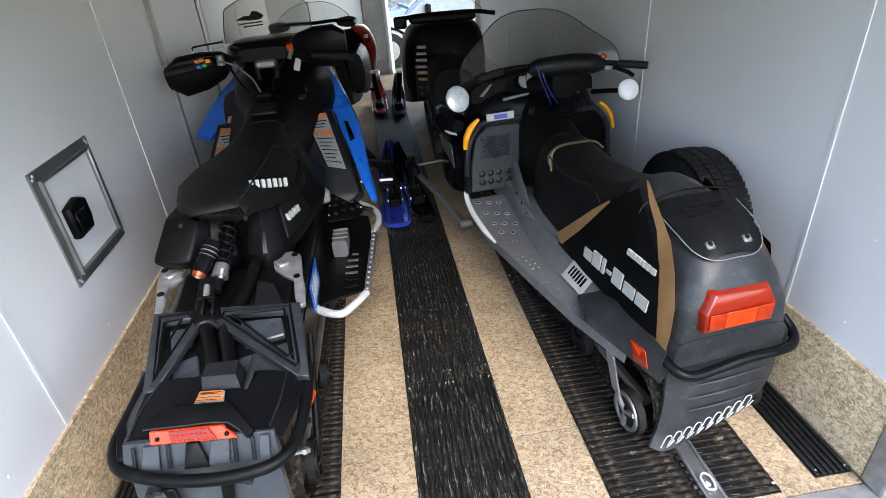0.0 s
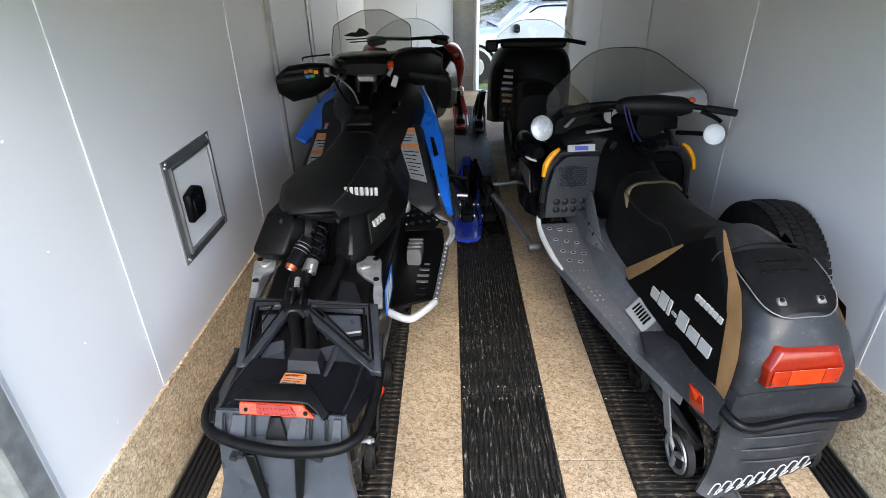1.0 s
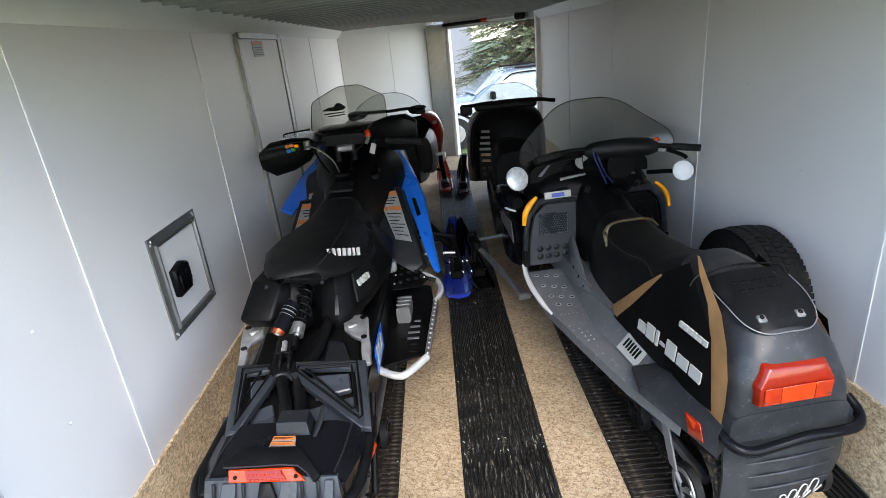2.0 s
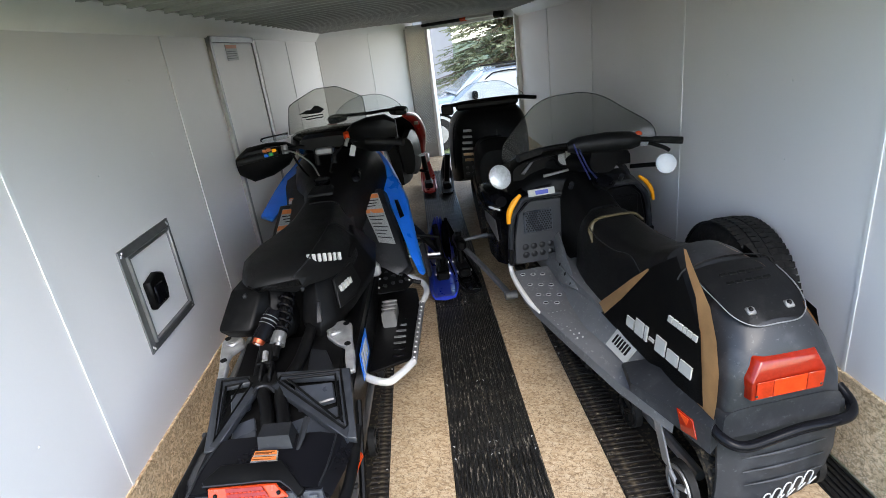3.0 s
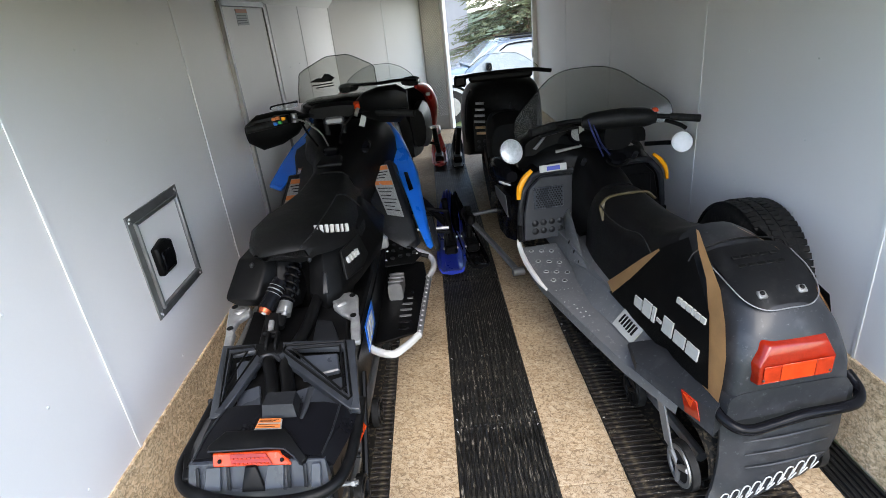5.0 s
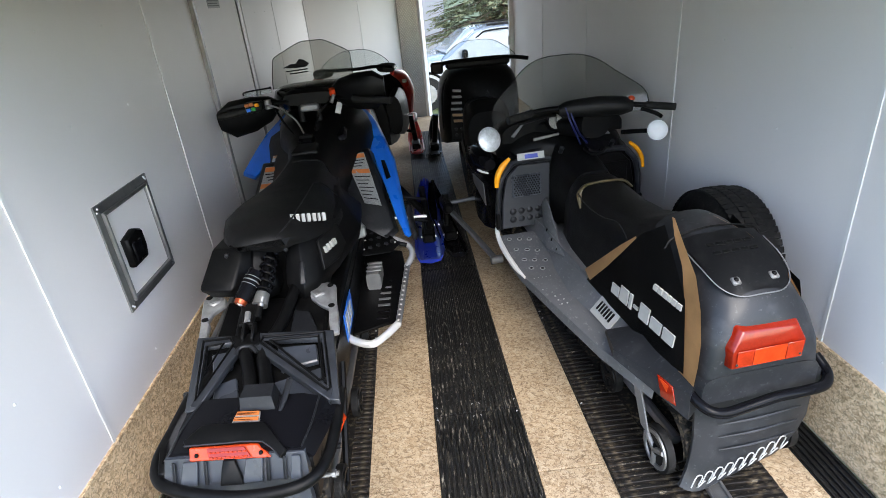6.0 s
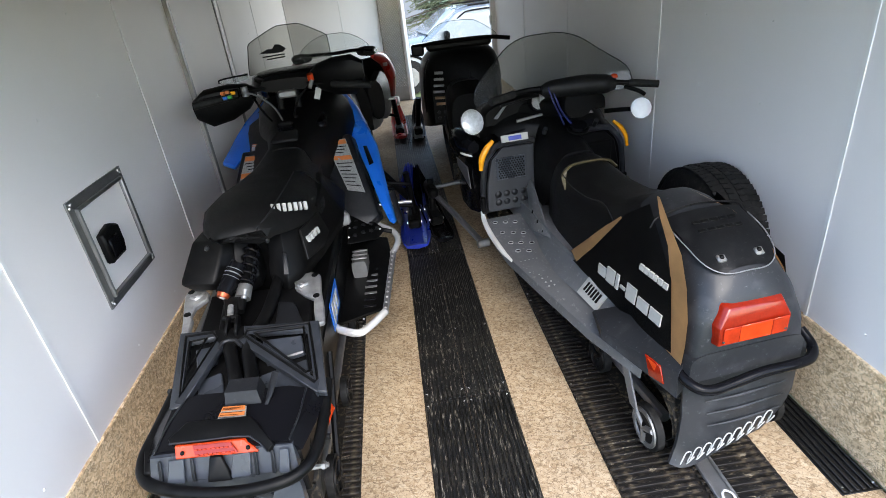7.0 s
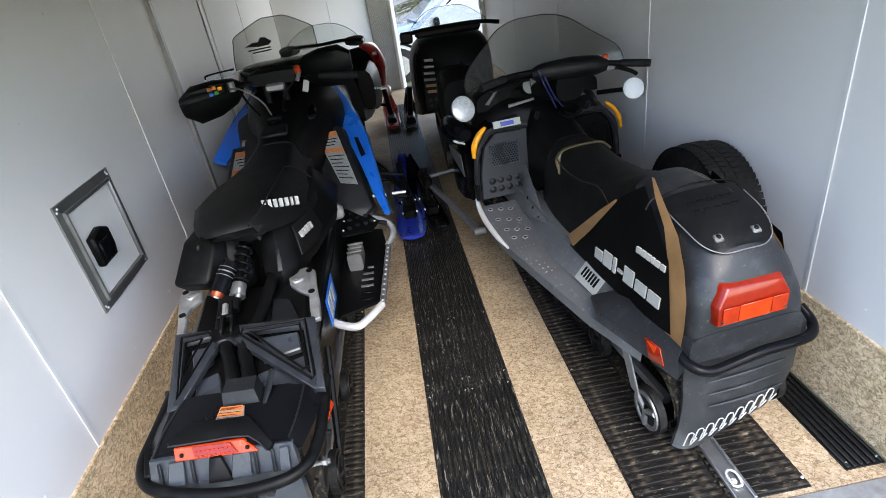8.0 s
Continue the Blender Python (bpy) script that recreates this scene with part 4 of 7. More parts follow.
    part("coolant_hose", tube(B(), [rk(0.06, 1.0, -0.02), rk(0.02, 0.6, -0.016), rk(-0.02, 0.2, -0.02), (0.03, 0.60, 0.60), (0.045, 0.72, 0.625), (0.05, 0.86, 0.65), (0.05, 1.0, 0.68)], 0.021, 10), M_BLACK, s, "thick black rubber hose")
    part("tunnel_cover", slab(B(), [(-0.20, 0.535, 0.57), (0.19, 0.515, 0.57), (0.17, 0.80, 0.60), (-0.22, 0.80, 0.60)], (0, 0, -0.05), 0.012), M_BLACK, s)
    part("cover_ridge", slab(B(), [(0.07, 0.535, 0.578), (0.17, 0.53, 0.576), (0.12, 0.66, 0.592), (0.06, 0.68, 0.594)], (0, 0, 0.012), 0.004), M_GREYP, s)
    for sx, poly, holes, boss in ((1, [(0.105, 0.775), (0.118, 0.815), (0.165, 0.825), (0.198, 0.80), (0.210, 0.70), (0.226, 0.62), (0.236, 0.53), (0.210, 0.52), (0.196, 0.585), (0.188, 0.66), (0.150, 0.69), (0.112, 0.735)], ((0.178, 0.80), (0.196, 0.675)), (0.135, 0.755)),
                                 (-1, [(-0.298, 0.785), (-0.285, 0.815), (-0.245, 0.815), (-0.212, 0.780), (-0.205, 0.745), (-0.238, 0.705), (-0.243, 0.66), (-0.230, 0.635), (-0.222, 0.555), (-0.245, 0.55), (-0.262, 0.63), (-0.285, 0.72)], ((-0.278, 0.795), (-0.255, 0.665)), (-0.245, 0.765))):
        br = part("cast_bracket", slab(B(), [(x, y, 0.60 + 0.13 * (y - 0.6)) for x, y in poly], (0, 0.008, -0.022), 0.004), M_CASTP, s, "pale cast aluminium rack bracket")
        for x, y in holes:
            z = 0.60 + 0.13 * (y - 0.6)
            part("hole", rod(B(), (x, y, z - 0.01), (x, y - 0.001, z + 0.002), 0.012, 12), M_BLACK, br)
        x, y = boss
        z = 0.60 + 0.13 * (y - 0.6)
        t = Matrix.Rotation(radians(sx * 35), 4, "Z")
        part("boss", box(B(), (x - 0.020, y - 0.026, z - 0.004), (x + 0.020, y + 0.026, z + 0.008), 0.006, t), M_CASTP, br)
        part("pocket", box(B(), (x - 0.010, y - 0.015, z + 0.004), (x + 0.010, y + 0.015, z + 0.0095), 0.003, t), M_ALU_D, br)
    # rear shock with its remote reservoir
    sh = part("shock_body", rod(B(), (-0.05, 0.60, 0.63), (-0.028, 0.93, 0.80), 0.016, 14), M_BLACK, s, "black coil-over rear shock")
    coil = []
    a, c = Vector((-0.036, 0.69, 0.682)), Vector((-0.028, 0.93, 0.80))
    d = (c - a).normalized()
    u = d.cross(Vector((0, 0, 1))).normalized(); v = u.cross(d)
    for i in range(97):
        th = 2 * math.pi * 8 * i / 96
        coil.append(a + (c - a) * i / 96 + 0.026 * (math.cos(th) * u + math.sin(th) * v))
    part("coil_spring", tube(B(), coil, 0.0062, 7, 1), M_GLOSS, sh)
    part("shock_cup", rod(B(), (-0.044, 0.645, 0.655), (-0.037, 0.685, 0.680), 0.027, 18, 0.024), M_CAST, sh, "silver shock end cup")
    part("cup_slot", rod(B(), (-0.036, 0.632, 0.660), (-0.030, 0.655, 0.682), 0.010, 10), M_ALU_D, sh)
    part("reservoir", rod(B(), (-0.102, 0.648, 0.680), (-0.060, 0.735, 0.742), 0.029, 20), M_GLOSS, sh)
    for f, wd in ((0.52, 0.012), (0.64, 0.025), (0.78, 0.012)):
        p0, p1 = Vector((-0.102, 0.648, 0.680)), Vector((-0.060, 0.735, 0.742))
        part("reservoir_print", rod(B(), p0.lerp(p1, f), p0.lerp(p1, f + wd * 1.6), 0.0294, 20), M_CAST, sh, "pale print on the reservoir")
    part("reservoir_cap", rod(B(), (-0.108, 0.637, 0.672), (-0.102, 0.650, 0.681), 0.019, 16, 0.023), M_COPPER, sh, "copper-coloured cap")
    part("cap_bolt", disc_dome(B(), (-0.108, 0.637, 0.672), (-0.35, -0.75, -0.45), 0.010, 0.004, 10, 2), M_STEEL, sh)
    part("shock_link", slab(B(), [(-0.080, 0.545, 0.640), (-0.045, 0.545, 0.640), (-0.055, 0.655, 0.668), (-0.110, 0.65, 0.668)], (0, 0, -0.02), 0.004), M_BLACK, sh)
    part("clevis_pin", rod(B(), (-0.068, 0.590, 0.662), (-0.062, 0.548, 0.652), 0.010, 12), M_CASTP, sh)
    part("clevis_bolt", rod(B(), (-0.088, 0.548, 0.645), (-0.036, 0.545, 0.645), 0.008, 10), M_BLACK, sh)
    # seat
    rows = []
    for y, l, r, top, low, side in ((0.735, -0.105, 0.06, 0.855, 0.83, 0.83), (0.76, -0.14, 0.085, 0.876, 0.825, 0.822), (0.84, -0.185, 0.125, 0.893, 0.815, 0.80), (0.95, -0.21, 0.168, 0.900, 0.80, 0.78), (1.08, -0.205, 0.2, 0.898, 0.78, 0.755), (1.22, -0.175, 0.2, 0.893, 0.77, 0.745), (1.40, -0.14, 0.165, 0.893, 0.77, 0.745), (1.56, -0.125, 0.14, 0.905, 0.77, 0.75), (1.68, -0.11, 0.12, 0.925, 0.78, 0.76)):
        ridge = r * 0.42 if y > 0.8 else r * 0.6
        rows.append([(l, y, low + 0.015), (l + 0.008, y, top - 0.028), (l + 0.04, y, top - 0.006), (-0.03, y, top), (ridge, y, top - 0.004), (ridge + 0.03, y, top - 0.022), (r - 0.005, y, side + 0.03), (r, y, side), (r * 0.6, y, low - 0.02), (l * 0.6, y, low)])
    seat = part("seat", loft(B(), rows), M_SEAT, s, "black vinyl seat with grey piping", 75)
    part("piping", tube(B(), [(0.035, 0.745, 0.862), (0.075, 0.82, 0.891), (0.085, 0.95, 0.898), (0.09, 1.1, 0.897), (0.088, 1.25, 0.892)], 0.003, 6), M_GREYP, seat)
    part("seat_seam", tube(B(), [(0.088, 1.25, 0.892), (0.12, 1.30, 0.87), (0.17, 1.33, 0.80)], 0.003, 6), M_GREYP, seat)
    word_bars(seat, "brand_mark", (0.122, 0.905, 0.866), (0.114, 0.065, -0.030), (-0.25, 0.35, 0.75), 0.135, 0.030, [3, 2.2, 3, 2.2, 3, 2.2, 3, 2.2, 3, 2.2, 2, 2.2, 3], M_WHITE, 0.006)
    for x in (-0.15, 0.06):
        part("seat_clip", box(B(), (x - 0.007, 0.738, 0.805), (x + 0.007, 0.755, 0.822), 0.004), M_GREYP, seat)
    # under-seat body: a faceted wing on each side
    for sx in (-1, 1):
        low = [(0.02, 0.81), (0.085, 0.75), (0.125, 0.79), (0.19, 0.97), (0.25, 1.22), (0.24, 1.5), (0.05, 1.5)]
        mid = [(0.015, 0.80), (0.095, 0.742), (0.145, 0.80), (0.21, 1.0), (0.265, 1.24), (0.25, 1.5), (0.05, 1.5)]
        top = [(0.03, 0.86), (0.085, 0.835), (0.13, 0.895), (0.19, 1.08), (0.185, 1.3), (0.15, 1.5), (0.05, 1.5)]
        wb = loft(B(), [[(sx * x, y, 0.60 + 0.05 * (y - 0.75)) for x, y in low], [(sx * x, y, 0.65 + 0.05 * (y - 0.75)) for x, y in mid], [(sx * x, y, 0.80) for x, y in top]])
        bmesh.ops.recalc_face_normals(wb, faces=wb.faces)
        bmesh.ops.bevel(wb, geom=list(wb.edges), offset=0.009, segments=2, affect="EDGES", profile=0.5)
        wing = part("seat_support", wb, M_BLACK, s, "black faceted panel under the seat", 30)
        part("wing_rib", slab(B(), [(sx * 0.08, 0.755, 0.665), (sx * 0.105, 0.757, 0.665), (sx * 0.10, 0.80, 0.735), (sx * 0.085, 0.80, 0.735)], (0, -0.012, 0.004), 0.004), M_GREYP, wing)
        if sx > 0:
            patch = part("side_patch", slab(B(), [(0.137, 0.888, 0.775), (0.187, 1.04, 0.78), (0.214, 1.04, 0.69), (0.195, 0.96, 0.662), (0.151, 0.842, 0.672)], (0.010, -0.006, 0.003), 0.002), M_SEAT, wing, "textured black side patch")
            word_bars(patch, "brand_mark", (0.176, 0.925, 0.735), (0.36, 1, 0.0), (-0.12, 0.2, 0.9), 0.085, 0.024, [2, 1.8, 2, 1.8, 2, 1.8, 2], M_WHITE, 0.010)
    lw = loft(B(), [[(x, y, z) for x, y in p] for z, p in (
        (0.64, ((-0.255, 0.77), (-0.16, 0.75), (-0.06, 0.87), (-0.06, 1.4), (-0.24, 1.4))),
        (0.69, ((-0.280, 0.735), (-0.15, 0.71), (-0.05, 0.86), (-0.05, 1.4), (-0.27, 1.4))),
        (0.80, ((-0.240, 0.85), (-0.12, 0.82), (-0.04, 0.91), (-0.04, 1.4), (-0.2, 1.4))))])
    bmesh.ops.recalc_face_normals(lw, faces=lw.faces)
    bmesh.ops.bevel(lw, geom=list(lw.edges), offset=0.010, segments=2, affect="EDGES", profile=0.5)
    part("seat_box", lw, M_BLACK, s, "black moulded box under the seat", 30)
    part("under_seat", box(B(), (-0.13, 0.90, 0.50), (0.13, 1.7, 0.80), 0.02), M_BLACK, s)
    # tank, console, hood
    rr = []
    for y, hw, top, low in ((1.58, 0.115, 0.915, 0.60), (1.75, 0.13, 0.945, 0.60), (1.9, 0.165, 0.985, 0.60), (2.05, 0.235, 1.03, 0.56), (2.25, 0.285, 1.07, 0.46), (2.5, 0.27, 1.02, 0.42), (2.75, 0.24, 0.88, 0.40), (2.95, 0.16, 0.70, 0.40)):
        rr.append(oval(y, 0, (top + low) / 2, hw, (top - low) / 2, 3.2, 20))
    tank = part("tank_and_hood", loft(B(), rr), M_BLACK, s, "black fuel tank and hood cover", 60)
    part("fuel_cap", rod(B(), (-0.02, 1.80, 0.945), (-0.02, 1.79, 0.975), 0.042, 18), M_GLOSS, tank)
    part("fuel_cap_grip", box(B(), (-0.055, 1.785, 0.97), (0.015, 1.80, 0.99), 0.004), M_BLACK, tank)
    part("console_step", box(B(), (0.07, 1.87, 0.93), (0.17, 2.0, 0.965), 0.015, Matrix.Rotation(radians(18), 4, "X")), M_GLOSS, tank)
    part("seat_horn", slab(B(), [(-0.075, 1.62, 0.925), (0.06, 1.62, 0.925), (0.05, 1.72, 0.945), (-0.06, 1.72, 0.945)], (0, 0, 0.02), 0.008), M_SEAT, tank)
    for sx in (-1, 1):
        pn = part("knee_panel", slab(B(), [(sx * 0.10, 2.02, 0.83), (sx * 0.262, 2.04, 0.83), (sx * 0.375, 1.68, 0.47), (sx * 0.30, 1.64, 0.42), (sx * 0.19, 1.72, 0.47), (sx * 0.13, 1.85, 0.68)], (sx * 0.02, 0.06, -0.05), 0.006), M_GREYP, s, "dark grey knee panel")
        warning_label(pn, [(sx * 0.125, 1.985, 0.815), (sx * 0.238, 1.995, 0.815), (sx * 0.318, 1.755, 0.575), (sx * 0.225, 1.785, 0.588)][::1], "grey warning label with orange bands", 10)
        warning_label(pn, [(sx * 0.12, 2.04, 0.86), (sx * 0.20, 2.045, 0.86), (sx * 0.205, 2.02, 0.835), (sx * 0.122, 2.015, 0.835)], "small orange warning label", 3)
        outer = [(0.235, 2.55, 0.95), (0.29, 2.40, 0.905), (0.335, 2.25, 0.84), (0.385, 2.08, 0.755), (0.408, 1.90, 0.64), (0.428, 1.76, 0.53), (0.450, 1.66, 0.44)]
        inner = [(0.428, 1.645, 0.43), (0.388, 1.71, 0.53), (0.345, 1.84, 0.64), (0.292, 2.0, 0.745), (0.222, 2.16, 0.80), (0.160, 2.28, 0.85), (0.155, 2.42, 0.92), (0.195, 2.56, 0.985)]
        bp = part("side_panel", slab(B(), [(sx * x, y, z) for x, y, z in (outer + inner if sx > 0 else outer[:4] + inner[3:])], (sx * 0.018, 0.03, -0.03), 0.006), M_BLUE, s, "bright blue side panel")
        if sx > 0:
            part("panel_hole", slab(B(), [(sx * 0.325, 2.02, 0.752), (sx * 0.345, 2.03, 0.748), (sx * 0.375, 1.93, 0.675), (sx * 0.352, 1.90, 0.675)], (0, -0.004, 0.006), 0.002), M_BLACK, bp)
        part("panel_fin", slab(B(), [(sx * 0.19, 2.5, 0.95), (sx * 0.215, 2.72, 1.0), (sx * 0.245, 2.6, 0.95), (sx * 0.27, 2.42, 0.90)], (sx * 0.01, 0.0, -0.02), 0.004), M_RED if sx > 0 else M_BLACK, bp)
        if sx > 0:
            part("side_vent", slab(B(), [(sx * 0.44, 1.80, 0.53), (sx * 0.46, 1.84, 0.54), (sx * 0.49, 1.68, 0.42), (sx * 0.475, 1.66, 0.40)], (sx * 0.012, 0.02, -0.02), 0.002), M_GREYP, bp)
        if sx < 0:
            pn.location = (-0.075, -0.03, -0.02)
            bp.location = (-0.09, -0.03, 0.0)
            shroud = loft(B(), [[(-0.09, 1.70, 0.86), (-0.20, 1.72, 0.72), (-0.30, 1.76, 0.52), (-0.10, 1.76, 0.52)], [(-0.10, 1.95, 0.94), (-0.27, 2.02, 0.83), (-0.40, 2.02, 0.62), (-0.10, 2.0, 0.55)], [(-0.12, 2.2, 1.02), (-0.33, 2.25, 0.90), (-0.42, 2.25, 0.70), (-0.10, 2.2, 0.55)]])
            part("side_shroud", shroud, M_BLACK, s, "black shroud beside the fuel tank", 25)
        # running board with toe hoop
        rb = B()
        slab(rb, [(sx * 0.20, 0.92, 0.315), (sx * 0.38, 1.0, 0.312), (sx * 0.42, 1.5, 0.312), (sx * 0.40, 1.68, 0.33), (sx * 0.20, 1.75, 0.34)], (0, 0, -0.012), 0.003)
        board = part("running_board", rb, M_BLACK, s, "slotted black running board")
        for k in range(11):
            y = 1.02 + 0.055 * k
            part("slot", box(B(), (sx * 0.325 - 0.028, y, 0.314), (sx * 0.325 + 0.028, y + 0.018, 0.318), 0.002), M_CAST if k in (2, 3, 4, 5) else M_GLOSS, board)
        part("toe_hoop", tube(B(), [(sx * 0.16, 0.93, 0.37), (sx * 0.19, 0.86, 0.345), (sx * 0.285, 0.815, 0.33), (sx * 0.34, 0.86, 0.33), (sx * 0.395, 0.935, 0.335)], 0.0165, 12), M_STEEL, s, "bright tubular foot hoop")
        part("toe_hoop", tube(B(), [(sx * 0.43, 1.47, 0.335), (sx * 0.458, 1.58, 0.345), (sx * 0.44, 1.67, 0.36), (sx * 0.36, 1.74, 0.38), (sx * 0.28, 1.80, 0.40)], 0.0165, 12), M_STEEL, s, "bright tubular foot hoop")
        grip = B()
        slab(grip, [(sx * 0.385, 0.93, 0.345), (sx * 0.408, 0.925, 0.345), (sx * 0.446, 1.48, 0.345), (sx * 0.42, 1.485, 0.345)], (0, 0, -0.022), 0.003)
        gr = part("foot_grip", grip, M_ALU_D, board, "drilled grey foot grip")
        for k in range(13 if sx > 0 else 0):
            f = (k + 0.5) / 13
            part("tooth", disc_dome(B(), (sx * (0.397 + 0.036 * f), 0.93 + 0.55 * f, 0.345), (0, 0, 1), 0.006, 0.006, 8, 2), M_ALU, gr)
        part("brace", rod(B(), (sx * 0.2, 1.66, 0.45), (sx * 0.43, 1.66, 0.37), 0.012, 8), M_BLACK, s)
        part("tunnel_decal", box(B(), (sx * 0.201, 0.80, 0.36), (sx * 0.204, 1.02, 0.48), 0.0005), M_BLUE, s, "blue and white tunnel decal")
        for k in range(3):
            plate(s, "decal_block", (sx * 0.205, 0.85 + 0.055 * k, 0.42), (0, 1, 0), (0, 0, 1), 0.035, 0.09 - 0.01 * k, M_WHITE)
        ox = 0.545 if sx > 0 else -0.40
        ski(s, ox, 2.10, 3.28, M_DBLUE, w=0.10)
        part("spindle", rod(B(), (ox + sx * 0.01, 2.50, 0.09), (ox - sx * 0.015, 2.46, 0.42), 0.022, 10), M_BLACK, s)
        for z, y in ((0.20, 2.40), (0.26, 2.55), (0.34, 2.44)):
            part("suspension_arm", rod(B(), (ox, y, z), (sx * 0.2, y - 0.06, z + 0.1), 0.013, 8), M_BLACK, s)
        part("tie_rod", rod(B(), (ox, 2.36, 0.25), (sx * 0.25, 2.34, 0.27), 0.0115, 10), M_STEEL, s, "bright tie rod")
        part("front_shock", rod(B(), (ox - sx * 0.02, 2.52, 0.22), (sx * 0.24, 2.45, 0.62), 0.024, 12), M_BLACK, s)
        for y, r in ((0.30, 0.085), (0.75, 0.07), (1.25, 0.07)):
            wheel(s, sx * 0.198, y, 0.13 if r > 0.08 else 0.10, r * 0.85, 0.026, sx, rim=M_BLACK)
        part("slide_rail", tube(B(), [(sx * 0.14, 0.25, 0.08), (sx * 0.14, 1.6, 0.06), (sx * 0.14, 2.0, 0.12)], 0.02, 8), M_ALU_D, s)
        part("strut", rod(B(), (sx * 0.205, 0.36, 0.13), (sx * 0.205, 0.62, 0.40), 0.012, 8), M_BLACK, s)
    perf = part("perforated_plate", slab(B(), [(0.215, 1.46, 0.42), (0.36, 1.52, 0.40), (0.40, 1.62, 0.40), (0.30, 1.74, 0.44), (0.21, 1.70, 0.47)], (0, 0, 0.006), 0.002), M_BLACK, s, "perforated black foot-well plate")
    for x, y in ((0.25, 1.53), (0.29, 1.56), (0.33, 1.58), (0.25, 1.60), (0.29, 1.63), (0.33, 1.65), (0.25, 1.66), (0.36, 1.61)):
        z = 0.437 + 0.15 * (y - 1.6) - 0.2 * (x - 0.28)
        part("plate_hole", rod(B(), (x, y, z - 0.004), (x, y, z + 0.008), 0.011, 10), M_GREYP, perf)
    for x, y, z in ((0.225, 1.48, 0.45), (0.225, 1.57, 0.46), (0.30, 1.70, 0.45), (0.375, 1.60, 0.42)):
        part("plate_screw", disc_dome(B(), (x, y, z), (0, -0.3, 1), 0.006, 0.005, 8, 2), M_STEEL, perf)
    fit = part("brake_caliper", box(B(), (0.175, 1.50, 0.50), (0.235, 1.58, 0.57), 0.012, Matrix.Rotation(radians(25), 4, "Z")), M_CASTP, s, "pale cast fitting beside the seat")
    part("banjo_bolt", rod(B(), (0.21, 1.50, 0.56), (0.225, 1.47, 0.585), 0.012, 10), M_STEEL, fit)
    part("exhaust_can", loft(B(), [oval(1.28, 0.275, 0.365, 0.035, 0.045, 5, 12), oval(1.40, 0.28, 0.37, 0.035, 0.045, 5, 12)]), M_CAST, s, "dull metal can on the running board")
    for k in range(3):
        part("can_band", box(B(), (0.243, 1.295 + 0.04 * k, 0.412), (0.317, 1.305 + 0.04 * k, 0.420), 0.002), M_ALU_D, s)
    # handlebar
    hb = part("handlebar", tube(B(), [(-0.40, 1.83, 1.135), (-0.20, 1.90, 1.145), (0, 1.95, 1.14), (0.20, 1.90, 1.145), (0.40, 1.83, 1.135)], 0.012, 8), M_BLACK, s)
    part("bar_pad", loft(B(), [oval(1.92, 0.0, 1.15, 0.13, 0.03, 4, 16), oval(1.98, 0.0, 1.165, 0.12, 0.03, 4, 16)]), M_BLACK, hb)
    for sx in (-1, 1):
        rr = []
        for f, h, d in ((0, 0.03, 0.03), (0.15, 0.075, 0.07), (0.45, 0.105, 0.085), (0.8, 0.11, 0.08), (1, 0.06, 0.05)):
            x = sx * (0.17 + 0.29 * f) if sx < 0 else 0.13 + 0.28 * f
            y = 1.96 - 0.09 * f
            zc = 1.13 - 0.035 * f if sx < 0 else 1.175 + 0.01 * f
            if sx > 0:
                h *= 1.05
            rr.append([(x, y + d * math.cos(2 * math.pi * i / 12) * 0.8, zc + h * (math.sin(2 * math.pi * i / 12) * 0.85 + 0.16 * math.cos(4 * math.pi * i / 12))) for i in range(12)])
        part("hand_guard", loft(B(), rr), M_BLACK, hb, "black wind guard over the grip")
        part("grip", rod(B(), (sx * 0.24, 1.86, 1.135), (sx * 0.44, 1.79, 1.12), 0.018, 12), M_RUBBER, hb)
    cl = part("switch_block", box(B(), (-0.30, 1.80, 1.13), (-0.21, 1.85, 1.175), 0.008), M_BLACK, hb)
    for x, z, mt in ((-0.285, 1.162, M_LORANGE), (-0.262, 1.166, M_LORANGE), (-0.235, 1.160, M_AMBER), (-0.255, 1.142, surf("green_button", (0.02, 0.25, 0.04), 0.4)), (-0.28, 1.138, M_BLUE)):
        part("button", box(B(), (x - 0.011, 1.79, z - 0.008), (x + 0.011, 1.802, z + 0.009), 0.003), mt, cl, "coloured switch button")
    part("kill_switch", rod(B(), (0.14, 1.87, 1.165), (0.14, 1.86, 1.195), 0.016, 12), M_ORANGE, hb, "red kill switch")
    part("lever", rod(B(), (0.13, 1.84, 1.13), (0.145, 1.86, 1.165), 0.010, 8), M_CAST, hb)
    part("brake_reservoir", rod(B(), (-0.19, 1.84, 1.13), (-0.19, 1.84, 1.175), 0.018, 12), M_CAST, hb)
    part("brake_line", tube(B(), [(-0.2, 1.82, 1.15), (-0.13, 1.78, 1.14), (-0.06, 1.80, 1.07), (-0.04, 1.84, 0.99)], 0.005, 6), M_CAST, hb, "braided grey brake line")
    part("bar_clamp", box(B(), (-0.05, 1.90, 1.085), (0.05, 1.96, 1.125), 0.010), M_CAST, hb, "grey cast bar clamp")
    part("cable", tube(B(), [(0.12, 1.85, 1.14), (0.06, 1.82, 1.08), (0.02, 1.86, 1.0), (0.03, 1.95, 0.98)], 0.005, 6), M_BLACK, hb)
    part("cable", tube(B(), [(-0.16, 1.85, 1.12), (-0.12, 1.80, 1.06), (-0.10, 1.86, 0.99)], 0.006, 6), M_BLACK, hb)
